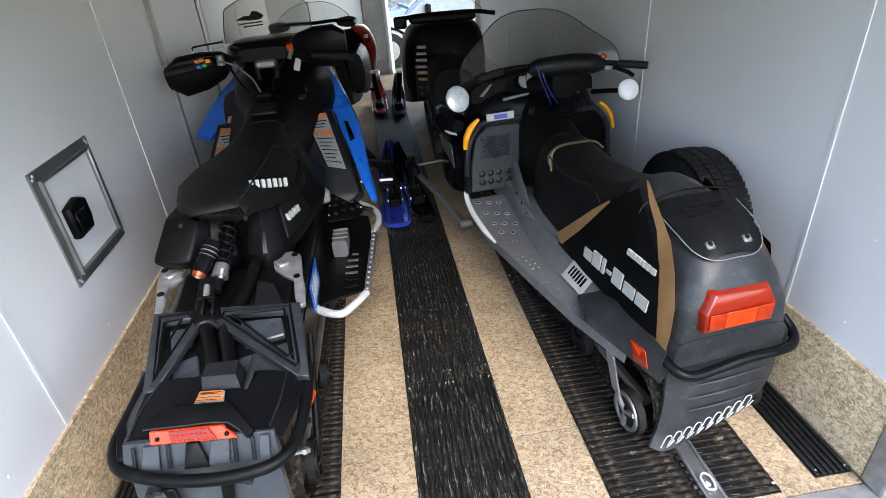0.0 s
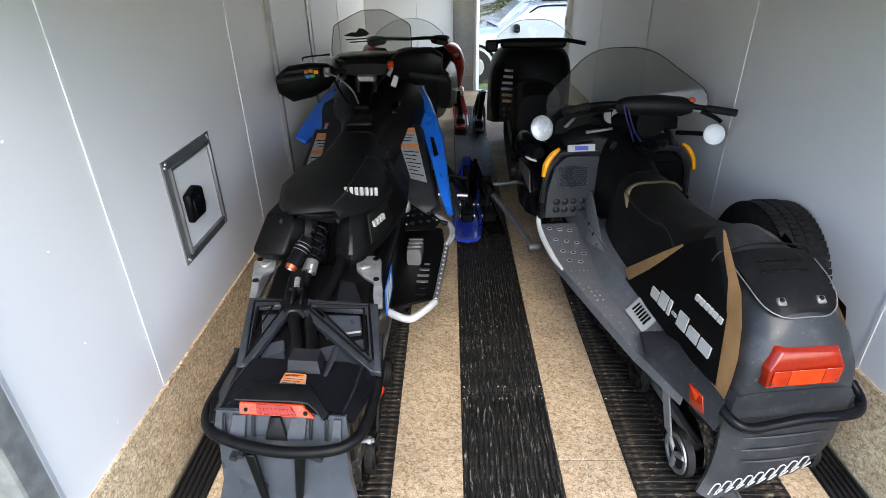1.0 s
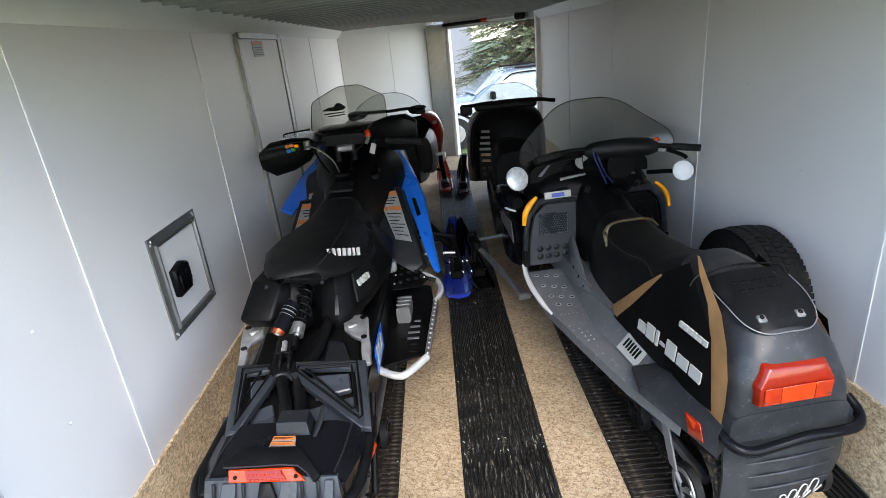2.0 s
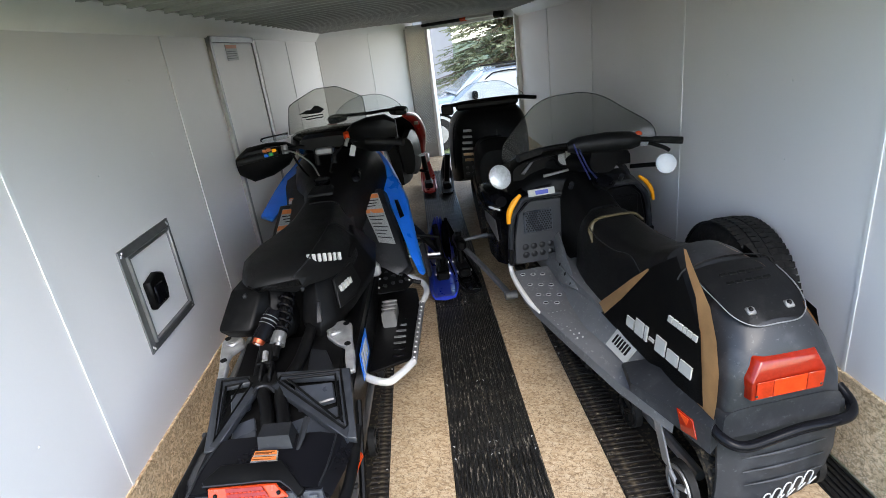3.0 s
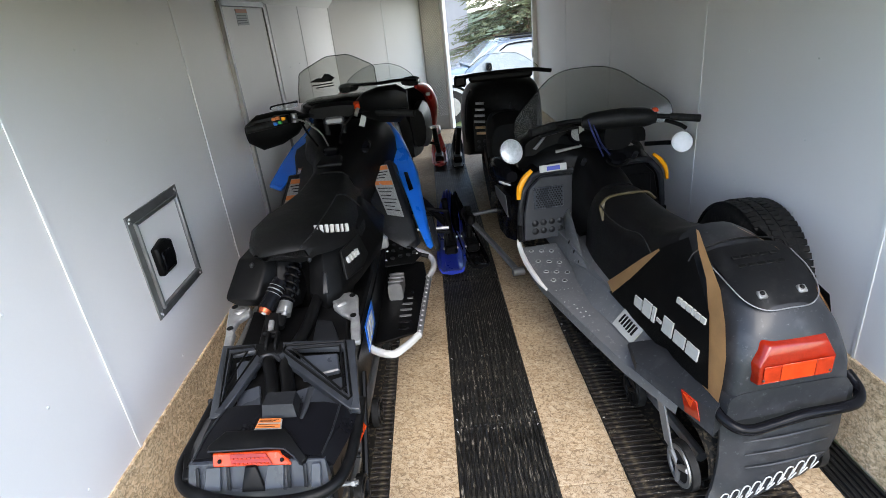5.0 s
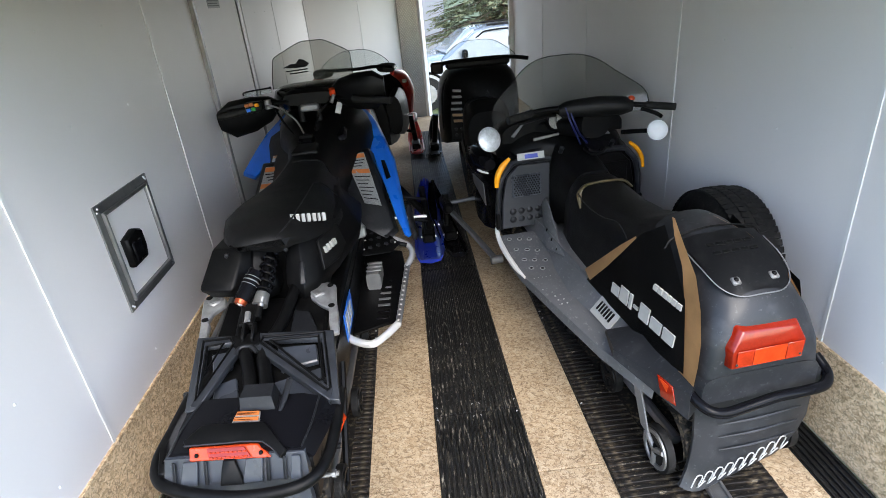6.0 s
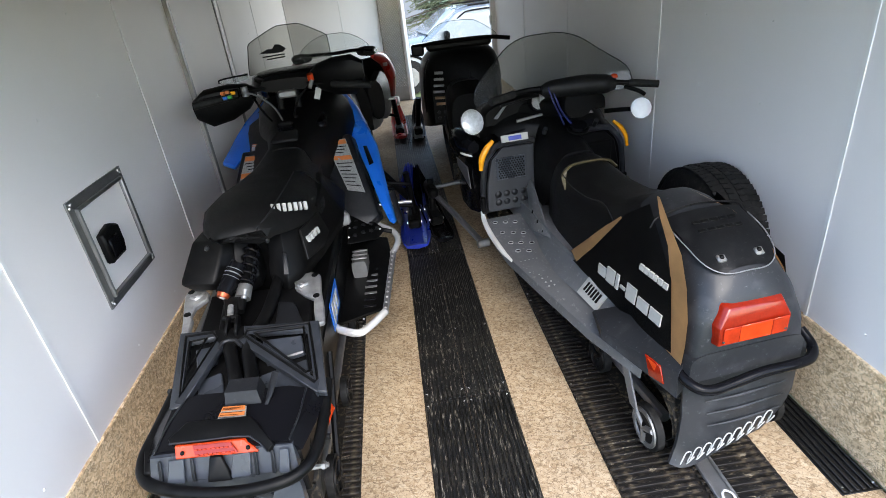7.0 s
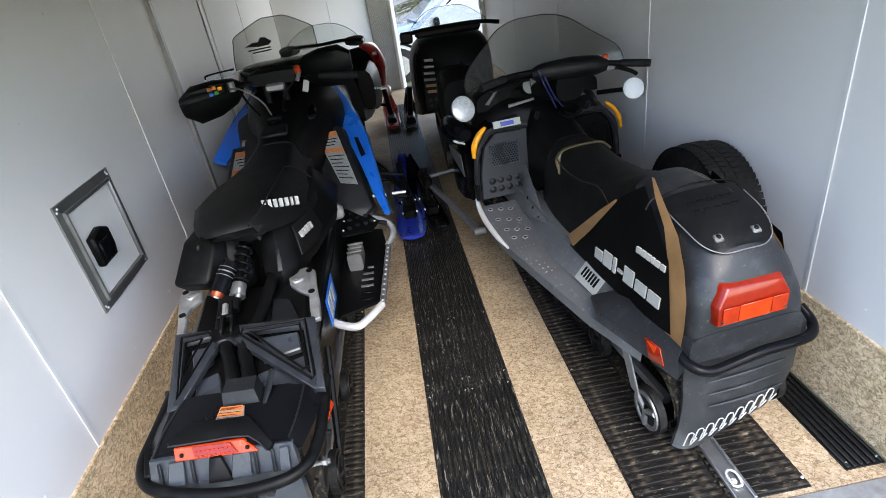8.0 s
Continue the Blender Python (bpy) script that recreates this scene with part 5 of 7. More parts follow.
    part("hang_tag", box(B(), (0.13, 1.96, 1.05), (0.16, 1.965, 1.11), 0.001, Matrix.Rotation(radians(20), 4, "Y")), M_WHITE, hb, "white paper tag")
    rr = [oval(1.99, 0, 1.14, 0.12, 0.035, 4, 16), oval(2.08, 0, 1.15, 0.2, 0.045, 4, 16), oval(2.25, 0, 1.12, 0.26, 0.08, 3, 16), oval(2.45, 0, 1.05, 0.25, 0.09, 3, 16), oval(2.75, 0, 0.95, 0.2, 0.08, 3, 16)]
    pod = part("headlight_pod", loft(B(), rr), M_GLOSS, s, "black instrument and headlight pod", 50)
    part("gauge", box(B(), (-0.07, 1.985, 1.14), (0.07, 1.995, 1.19), 0.006), M_BLACK, pod)
    for x in (-0.05, 0.04):
        part("riser", rod(B(), (x, 1.93, 1.03), (x, 1.94, 1.13), 0.016, 10), M_BLACK, hb)
    ws = windshield(s, [(0.0, 0.225), (0.05, 0.226), (0.12, 0.220), (0.155, 0.212), (0.185, 0.155), (0.215, 0.09), (0.226, 0.055)], 2.14, 1.185, 0.55, 0.045, M_WSGLASS)
    for sx in (-1, 1):
        wg = sheet(ws, "wind_wing", [[(sx * 0.375, 2.08, 1.165), (sx * 0.30, 2.11, 1.165), (sx * 0.236, 2.14, 1.17)], [(sx * 0.37, 2.085, 1.19), (sx * 0.30, 2.115, 1.195), (sx * 0.236, 2.145, 1.205)]], M_WSGLASS, "", 0.003)
        wg.visible_shadow = False
        part("wind_deflector", tube(B(), [(sx * 0.235, 2.14, 1.195), (sx * 0.30, 2.11, 1.195), (sx * 0.37, 2.08, 1.19), (sx * 0.375, 2.07, 1.175)], 0.005, 6), M_BLACK, ws)
    # dark decal on the screen: a plain sled shape and two bars
    part("screen_decal", slab(B(), [(-0.165, 2.222, 1.285), (-0.12, 2.235, 1.302), (-0.095, 2.24, 1.300), (-0.075, 2.245, 1.322), (-0.05, 2.247, 1.318), (-0.02, 2.245, 1.295), (-0.04, 2.24, 1.280), (-0.09, 2.232, 1.278)], (0, -0.010, 0), 0), M_BLACK, ws, "dark decal on the windshield")
    for k in range(2):
        part("screen_decal", slab(B(), [(-0.15 + 0.02 * k, 2.215, 1.262 - 0.014 * k), (-0.03, 2.228, 1.266 - 0.014 * k), (-0.03, 2.228, 1.272 - 0.014 * k), (-0.15 + 0.02 * k, 2.215, 1.268 - 0.014 * k)], (0, -0.010, 0), 0), M_BLACK, ws, "dark decal on the windshield")
    return s


sled_blue()


# ---- slate and black two-up snowmobile with a trunk ----
def arch(y, hw, zb, zt, power=3.2, n=18, cx=0.0, tip=0.0):
    """An upright arch ring in the plane y, flat at the bottom zb."""
    out = [(cx - hw, y, zb)]
    for i in range(n + 1):
        a = math.pi * (1 - i / n)
        c, s = math.cos(a), math.sin(a)
        x = hw * math.copysign(abs(c) ** (2 / power), c)
        z = zb + 0.25 * (zt - zb) + 0.75 * (zt - zb) * abs(s) ** (2 / power)
        out.append((cx + x, y, z))
    out.append((cx + hw, y, zb))
    return out


def sled_slate():
    s = thing("snowmobile", pose(0.801, 0.307, 0.012, 0, 0, 5.6) @ Matrix.Scale(0.96, 4), "slate grey and black two-seat snowmobile with gold stripes on rubber mats", "snowmobile", "parked snowmobiles")
    track(s, 0.19, 0.03, 2.05, 0.26)
    # tunnel and running boards
    b = B()
    loft(b, [[(-0.2, y, 0.30), (-0.2, y, 0.44), (0.2, y, 0.44), (0.2, y, 0.30), (0.185, y, 0.30), (0.185, y, 0.42), (-0.185, y, 0.42), (-0.185, y, 0.30)] for y in (0.10, 1.75)])
    part("tunnel", b, M_TUNNEL, s, "grey painted tunnel")
    for sx in (-1, 1):
        rb = B()
        inner = [(0.195, 0.12, 0.43), (0.20, 0.5, 0.43), (0.20, 0.9, 0.42), (0.195, 1.12, 0.40), (0.17, 1.30, 0.38), (0.14, 1.52, 0.40)]
        fold = [(0.235, 0.12, 0.39), (0.255, 0.5, 0.375), (0.27, 0.85, 0.345), (0.235, 1.12, 0.325), (0.20, 1.30, 0.325), (0.17, 1.54, 0.354)]
        outer = [(0.275, 0.12, 0.385), (0.325, 0.40, 0.36), (0.36, 0.75, 0.335), (0.405, 1.12, 0.325), (0.412, 1.30, 0.325), (0.40, 1.54, 0.354)]
        down = [(x + 0.004, y, z - 0.035) for x, y, z in outer]
        rows = [[(sx * p[0], p[1], p[2]) for p in q] for q in (inner, fold, outer, down)]
        loft(rb, [[r[i] for r in rows] + [(r[i][0], r[i][1], r[i][2] - 0.006) for r in rows[::-1]] for i in range(6)])
        board = part("running_board", rb, M_TUNNEL, s, "grey running board with punched holes", 30)
        for k, (x, y) in enumerate(((0.36, 1.49), (0.306, 1.475), (0.255, 1.46), (0.354, 1.38), (0.30, 1.36), (0.25, 1.34), (0.346, 1.265), (0.298, 1.245), (0.247, 1.225), (0.341, 1.165), (0.29, 1.145))):
            xx = x
            z = 0.3262 + 0.1208 * max(0, y - 1.3)
            hole = part("punched_hole", rod(B(), (sx * xx, y, z - 0.012), (sx * xx, y, z + 0.0), 0.0105, 12), M_BLACK, board)
            ring = [[(sx * xx + q * math.cos(2 * math.pi * i / 14), y + q * math.sin(2 * math.pi * i / 14), z + d) for i in range(14)] for q, d in ((0.0145, -0.002), (0.0135, 0.002), (0.0115, 0.002), (0.0105, -0.002))]
            part("hole_rim", loft(B(), ring, caps=False), M_ALU, board)
        for y in (0.77, 0.81, 0.85, 0.89, 0.93, 0.97, 1.01, 1.05):
            for x in (0.285, 0.305, 0.325, 0.345, 0.365) if y > 0.9 else (0.285, 0.31, 0.335):
                part("grip_stud", disc_dome(B(), (sx * x, y, 0.3275 + 0.075 * max(0, 0.98 - y)), (0, 0, 1), 0.0045, 0.004, 8, 2), M_ALU, board)
        part("edge_guard", tube(B(), [(sx * 0.402, 1.08, 0.325), (sx * 0.416, 1.20, 0.33), (sx * 0.42, 1.40, 0.342), (sx * 0.412, 1.54, 0.37), (sx * 0.405, 1.57, 0.45)], [0.006, 0.013, 0.015, 0.013, 0.008], 8), M_TRIM, s, "bright edge guard at the footwell")
        part("inner_fold", slab(B(), [(sx * 0.20, 1.08, 0.41), (sx * 0.215, 1.28, 0.37), (sx * 0.15, 1.54, 0.52), (sx * 0.135, 1.50, 0.56)], (sx * 0.008, 0, 0.0), 0.002), M_TUNNEL, board)
        for k in range(3):
            part("punched_hole", disc_dome(B(), (sx * 0.208, 1.17 + 0.07 * k, 0.405 + 0.025 * k), (sx, 0, 0.4), 0.010, 0.002, 10, 2), M_BLACK, board)
    # seat and side panels
    rings = []
    for y, hw, zt in ((0.30, 0.19, 0.70), (0.38, 0.195, 0.80), (0.48, 0.19, 0.815), (0.60, 0.185, 0.775), (0.75, 0.18, 0.735), (0.92, 0.175, 0.725), (1.08, 0.165, 0.745), (1.18, 0.15, 0.76), (1.28, 0.13, 0.75)):
        rings.append([(p[0] * (1 - 0.14 * (p[2] - 0.42) / (zt - 0.42)), p[1], p[2]) for p in arch(y, hw, 0.42, zt, 4.0)])
    seat = part("seat", loft(B(), rings), M_SEAT, s, "black vinyl two-up seat", 80)
    part("seat_seam", tube(B(), [(-0.176, 0.50, 0.70), (-0.168, 0.62, 0.755), (-0.160, 0.78, 0.722), (-0.154, 0.95, 0.712), (-0.146, 1.06, 0.728)], 0.0025, 6), M_GREYP, seat)
    part("front_band", tube(B(), [(-0.135, 1.04, 0.66), (-0.13, 1.085, 0.715), (-0.09, 1.10, 0.748), (0, 1.105, 0.753), (0.09, 1.10, 0.748), (0.13, 1.085, 0.715)], 0.013, 8, 5, 0.5), M_OLIVE, seat, "gold vinyl band across the seat")
    rings = []
    for y, hw, zt in ((0.0, 0.186, 0.615), (0.012, 0.194, 0.665), (0.05, 0.199, 0.725), (0.11, 0.202, 0.772), (0.20, 0.204, 0.808), (0.30, 0.204, 0.832), (0.40, 0.202, 0.845), (0.47, 0.192, 0.840)):
        rings.append([(0.006 + p[0] * (1 - 0.16 * (p[2] - 0.43) / (zt - 0.43)), p[1], p[2]) for p in arch(y, hw, 0.43, zt, 2.9)])
    trunk = part("trunk", loft(B(), rings), M_SLATE, s, "rounded slate grey rear trunk", 60)
    part("trunk_base", loft(B(), [arch(-0.004, 0.194, 0.40, 0.50, 6), arch(0.06, 0.21, 0.40, 0.49, 6), arch(0.30, 0.215, 0.41, 0.48, 6)]), M_SLATE, trunk)
    # lid with two hasps
    lidrows = []
    for y, hw in ((0.062, 0.07), (0.075, 0.105), (0.12, 0.125), (0.20, 0.13), (0.29, 0.135)):
        z = {0.062: 0.738, 0.075: 0.748, 0.12: 0.778, 0.20: 0.811, 0.29: 0.832}[y] + 0.004
        lidrows.append([(hw * f, y, z - 0.014 * abs(f) ** 3) for f in (-1, -0.6, -0.2, 0.2, 0.6, 1)])
    lb = B()
    v = [[lb.verts.new(p) for p in r] for r in lidrows]
    for q, w in zip(v, v[1:]):
        for i in range(5):
            lb.faces.new((q[i], q[i + 1], w[i + 1], w[i]))
    bmesh.ops.solidify(lb, geom=list(lb.faces), thickness=-0.010)
    lid = part("trunk_lid", lb, M_GREYP, s, "matt black trunk lid with embossed lines")
    part("lid_edge", tube(B(), [(-0.14, 0.25, 0.812), (-0.135, 0.16, 0.786), (-0.115, 0.09, 0.752), (-0.07, 0.055, 0.733), (0, 0.05, 0.733), (0.07, 0.055, 0.733), (0.115, 0.09, 0.752), (0.135, 0.16, 0.786), (0.14, 0.25, 0.812)], 0.002, 6), M_TUNNEL, lid, "thin pale edge of the lid")
    part("lid_seam", tube(B(), [(-0.165, 0.31, 0.79), (-0.13, 0.315, 0.822), (0, 0.32, 0.840), (0.14, 0.315, 0.822), (0.175, 0.31, 0.79)], 0.0035, 6), M_BLACK, trunk)
    for x in (-0.062, 0.062):
        h = part("hasp", box(B(), (x - 0.014, 0.080, 0.757), (x + 0.014, 0.106, 0.768), 0.004, Matrix.Rotation(radians(33), 4, "X")), M_CAST, lid, "small pale hasp")
        part("hasp_rivet", disc_dome(B(), (x, 0.093, 0.768), (0, -0.5, 0.85), 0.008, 0.006, 10, 3), M_BLACK, h)
    for k in range(2):
        for j in range(5):
            part("embossed_bar", box(B(), (-0.075 + 0.031 * j, 0.185 + 0.035 * k, 0.8085 + 0.0125 * k), (-0.05 + 0.031 * j, 0.197 + 0.035 * k, 0.8125 + 0.0125 * k), 0.001, Matrix.Rotation(radians(18), 4, "X")), M_BLACK, lid)
    # tail lamp; brighter and duller red plates put its glassy gradient in colour
    tlr = [[(-0.135, 0.012, 0.535), (0.105, 0.012, 0.535), (0.112, 0.012, 0.60), (0.098, 0.03, 0.662), (-0.105, 0.03, 0.665), (-0.135, 0.012, 0.60)], [(-0.13, -0.028, 0.54), (0.10, -0.028, 0.54), (0.106, -0.025, 0.60), (0.085, -0.006, 0.648), (-0.09, -0.006, 0.650), (-0.128, -0.025, 0.60)]]
    tb = loft(B(), tlr)
    bmesh.ops.recalc_face_normals(tb, faces=tb.faces)
    bmesh.ops.bevel(tb, geom=list(tb.edges), offset=0.006, segments=2, affect="EDGES", profile=0.5)
    tl = part("tail_light", tb, lens_mat("deep_red_lens", (0.17, 0.010, 0.003)), s, "large red tail light lens")
    mid_red = lens_mat("mid_red_lens", (0.27, 0.020, 0.005))
    for x0, x1, mat, label in ((-0.118, -0.066, mid_red, "duller red side of the lens, its gradient put in colour"), (-0.064, 0.040, M_REDWIN, "brighter red middle of the lens, its gradient put in colour"), (0.042, 0.094, mid_red, "duller red side of the lens, its gradient put in colour")):
        part("lens_tone", slab(B(), [(x0, -0.0290, 0.547), (x1, -0.0290, 0.547), (x1 + 0.003, -0.0262, 0.600), (x0 + 0.003, -0.0262, 0.600)], (0, -0.0015, 0), 0.001), mat, tl, label)
    for x in (-0.115, 0.088):
        part("lens_screw", disc_dome(B(), (x, -0.029, 0.556), (0, -1, 0), 0.005, 0.003, 8, 2), M_GREYP, tl)
    # bumper, flap
    part("rear_bumper", tube(B(), [(-0.20, 0.06, 0.44), (-0.207, 0.015, 0.422), (-0.185, -0.03, 0.405), (-0.14, -0.045, 0.396), (-0.07, -0.045, 0.404), (0.03, -0.045, 0.42), (0.13, -0.045, 0.42), (0.205, -0.03, 0.415), (0.243, 0.01, 0.425), (0.24, 0.06, 0.455)], 0.0165, 12), M_GLOSS, s, "worn black tubular rear bumper")
    rows = []
    for z, y, l, r in ((0.435, 0.0, -0.20, 0.222), (0.35, -0.008, -0.19, 0.220), (0.25, -0.012, -0.185, 0.218), (0.18, -0.010, -0.185, 0.20), (0.12, -0.015, -0.195, 0.15), (0.06, -0.03, -0.225, -0.12)):
        rows.append([(l + (r - l) * i / 8, y + 0.03 * (abs(-1 + i / 4) ** 3), z) for i in range(9)])
    flap = sheet(s, "snow_flap", rows, M_SLATE, "grey ribbed rubber snow flap", 0.010)
    for k in range(4):
        z = 0.37 - 0.055 * k
        part("flap_rib", tube(B(), [(-0.14 + 0.01 * k, -0.011, z), (0, -0.014, z), (0.16, -0.007, z + 0.004)], [0.002, 0.0055, 0.002], 6), M_SLATE, flap)
    for k in range(9):
        x = -0.205 + 0.036 * k
        zz = 0.083 + 0.006 * k + 0.0006 * k * k
        part("brand_mark", tube(B(), [(x, -0.030 + 0.001 * k, zz), (x + 0.020, -0.026 + 0.001 * k, zz + 0.042), (x + 0.040, -0.026 + 0.001 * k, zz + 0.034), (x + 0.024, -0.028 + 0.001 * k, zz - 0.008), (x + 0.052, -0.026 + 0.001 * k, zz + 0.014)], 0.0022, 5, 3), M_WHITE, flap)
    # rear fenders
    for sx in (-1, 1):
        fb = B()
        loft(fb, [[(sx * 0.20, 0.40, 0.44), (sx * 0.30, 0.42, 0.43), (sx * 0.305, 0.42, 0.42), (sx * 0.20, 0.40, 0.41)], [(sx * 0.21, 0.30, 0.47), (sx * 0.335, 0.29, 0.44), (sx * 0.34, 0.28, 0.41), (sx * 0.21, 0.30, 0.42)], [(sx * 0.20, 0.16, 0.475), (sx * 0.262, 0.10, 0.435), (sx * 0.27, 0.09, 0.38), (sx * 0.20, 0.16, 0.40)], [(sx * 0.19, 0.03, 0.47), (sx * 0.222, 0.01, 0.44), (sx * 0.228, 0.0, 0.35), (sx * 0.19, 0.02, 0.36)]])
        fen = part("rear_fender", fb, M_SLATE, s, "dark grey plastic rear fender", 30)
        rf = part("reflector", slab(B(), [(sx * 0.262, 0.125, 0.442), (sx * 0.245, 0.065, 0.434), (sx * 0.240, 0.045, 0.375), (sx * 0.262, 0.095, 0.378)], (sx * 0.008, -0.006, 0.003), 0.001), M_REDLENS, fen, "red diamond reflector")
        part("reflector_facet", slab(B(), [(sx * 0.258, 0.112, 0.436), (sx * 0.247, 0.078, 0.43), (sx * 0.250, 0.082, 0.405)], (sx * 0.012, -0.008, 0.004), 0), M_ORANGE, rf)
        part("fender_stay", slab(B(), [(sx * 0.255, 0.33, 0.40), (sx * 0.255, 0.27, 0.40), (sx * 0.255, 0.15, 0.16), (sx * 0.255, 0.20, 0.16)], (sx * 0.008, 0, 0), 0.002), M_TUNNEL, s, "grey stay down to the rear axle")
        wheel(s, sx * 0.228, 0.13, 0.105, 0.086, 0.026, sx, "rear_idler_wheel", M_CAST)
        for y in (0.55, 1.0):
            wheel(s, sx * 0.20, y, 0.10, 0.075, 0.03, sx, rim=M_BLACK)
        part("slide_rail", tube(B(), [(sx * 0.14, 0.16, 0.09), (sx * 0.14, 1.4, 0.06), (sx * 0.14, 1.8, 0.14)], 0.02, 8), M_ALU_D, s)
        # gold stripe behind the side panel
        st = B()
        path = [(0.085, 0.40, 0.852), (0.135, 0.28, 0.825), (0.165, 0.17, 0.775), (0.184, 0.11, 0.70), (0.196, 0.075, 0.61), (0.204, 0.065, 0.53), (0.210, 0.065, 0.46)]
        wid = [0.008, 0.026, 0.036, 0.042, 0.045, 0.046, 0.046]
        ra = [(sx * p[0] - (0.045 if sx > 0 else 0), p[1] - w, p[2]) for p, w in zip(path, wid)]
        rbk = [(sx * p[0] - (0.045 if sx > 0 else 0), p[1] + w, p[2]) for p, w in zip(path, wid)]
        va = [[st.verts.new(p) for p in r] for r in (ra, rbk)]
        for i in range(len(path) - 1):
            st.faces.new((va[0][i], va[0][i + 1], va[1][i + 1], va[1][i]))
        bmesh.ops.solidify(st, geom=list(st.faces), thickness=0.008)
        part("gold_stripe", st, M_GOLD, s, "gold vinyl stripe")
        # black side panel
        sp = B()
        top = [(0.120, 0.385, 0.838), (0.168, 0.45, 0.785), (0.190, 0.52, 0.70), (0.203, 0.61, 0.60), (0.209, 0.70, 0.515), (0.209, 0.79, 0.435)]
        low = [(0.208, 0.07, 0.47), (0.218, 0.20, 0.455), (0.219, 0.35, 0.445), (0.216, 0.50, 0.438), (0.212, 0.65, 0.433), (0.209, 0.80, 0.430)]
        mid = [(0.190, 0.13, 0.70), (0.202, 0.25, 0.655), (0.208, 0.37, 0.60), (0.211, 0.49, 0.55), (0.211, 0.64, 0.48), (0.2095, 0.795, 0.432)]
        va = [[sp.verts.new((sx * (p[0] + 0.004), p[1], p[2])) for p in r] for r in (top, mid, low)]
        for q, w in zip(va, va[1:]):
            for i in range(5):
                sp.faces.new((q[i], q[i + 1], w[i + 1], w[i]))
        bmesh.ops.solidify(sp, geom=list(sp.faces), thickness=0.012)
        side = part("side_panel", sp, M_SEAT, s, "black vinyl side panel with pale blocks", 50)
        # pale brand blocks along the lower edge
        u = Vector((-0.03, 0.62, 0.01))
        if sx < 0:
            at = -0.20
            for w, h, up in ((0.050, 0.040, -0.008), (0.052, 0.058, 0.0), (0.017, 0.058, 0.0), (0.030, 0.012, -0.006), (0.056, 0.058, 0.0), (0.060, 0.042, -0.008), (0.060, 0.042, -0.008)):
                f = at + w / 2
                plate(side, "brand_mark", (-0.222 + 0.044 * f, 0.325 - f, 0.553 + 0.013 * f + up), (0.02, -0.45, 0.006), (0.12, 0.02, 0.9), w, h, M_WHITE, t=0.0025)
                at += w + 0.011
            word_bars(side, "maker_mark", (-0.205, 0.205, 0.672), (0.045, -0.50, -0.02), (0.12, 0.05, 0.9), 0.14, 0.020, [3, 1, 3, 1, 3, 1, 2, 1, 3, 1, 3], M_WHITE, 0.004)
            st2 = B()
            pth = [(0.172, 0.465, 0.765, 0.006), (0.192, 0.525, 0.69, 0.022), (0.206, 0.615, 0.59, 0.035), (0.211, 0.76, 0.455, 0.045)]
            va = [[st2.verts.new((sx * (p[0] + 0.007), p[1] + d * p[3], p[2] + d * p[3] * 0.5)) for p in pth] for d in (-0.2, 1)]
            for i in range(3):
                st2.faces.new((va[0][i], va[0][i + 1], va[1][i + 1], va[1][i]))
            bmesh.ops.solidify(st2, geom=list(st2.faces), thickness=0.006)
            part("gold_stripe", st2, M_GOLD, s, "gold vinyl stripe")
            pl = plate(s, "registration_decal", (-0.236, 0.555, 0.412), (0.03, -1, 0.012), (0.55, 0, 0.6), 0.155, 0.088, M_WHITE, "white registration decal", 0.003)
            for k in range(6):
                plate(pl, "decal_bar", (-0.2365, 0.605 - 0.02 * k, 0.4125), (0.03, -1, 0.012), (0.55, 0, 0.6), 0.009, 0.040, M_BLACK, t=0.006)
    # hood
    rings = []
    for y, hw, zb, zt in ((1.54, 0.41, 0.40, 0.835), (1.60, 0.425, 0.38, 0.875), (1.75, 0.435, 0.34, 0.89), (2.0, 0.42, 0.30, 0.84), (2.25, 0.38, 0.28, 0.72), (2.5, 0.30, 0.28, 0.56), (2.65, 0.22, 0.30, 0.44)):
        rings.append(arch(y, hw, zb, zt, 2.8, 22))
    hood = part("hood", loft(B(), rings), M_GLOSS, s, "gloss black hood with silver flashes", 60)
    for sx in (-1, 1):
        # recessed rear face of the footwell: frame, panel, grille, studs
        part("footwell_frame", tube(B(), [(sx * 0.402, 1.53, 0.40), (sx * 0.405, 1.525, 0.53), (sx * 0.386, 1.525, 0.676), (sx * 0.345, 1.525, 0.738), (sx * 0.295, 1.525, 0.772), (sx * 0.11, 1.525, 0.772)], 0.016, 8), M_SLATE, s, "grey moulded footwell rim")
        # right-hand panel and vent are coloured black for the darkness of that footwell
        pnl = part("footwell_panel", slab(B(), [(sx * 0.385, 1.54, 0.40), (sx * 0.115, 1.535, 0.40), (sx * 0.115, 1.535, 0.75), (sx * 0.285, 1.54, 0.755), (sx * 0.35, 1.54, 0.695), (sx * 0.38, 1.54, 0.55)], (0, -0.02, 0), 0.004), M_FOOT if sx < 0 else M_BLACK, s, "dark grey footwell panel with vent")
        part("vent_plate", box(B(), (sx * 0.328, 1.510, 0.580), (sx * 0.165, 1.519, 0.702), 0.003), M_FACET if sx < 0 else M_BLACK, pnl)
        g = B()
        for r in range(9):
            for c in range(10):
                rod(g, (sx * (0.176 + 0.0145 * c + (0.007 if r % 2 else 0)), 1.512, 0.592 + 0.0123 * r), (sx * (0.176 + 0.0145 * c + (0.007 if r % 2 else 0)), 1.5085, 0.592 + 0.0123 * r), 0.0052, 6)
        tagged(part("vent_mesh", g, M_BLACK, pnl), kind="stuff")
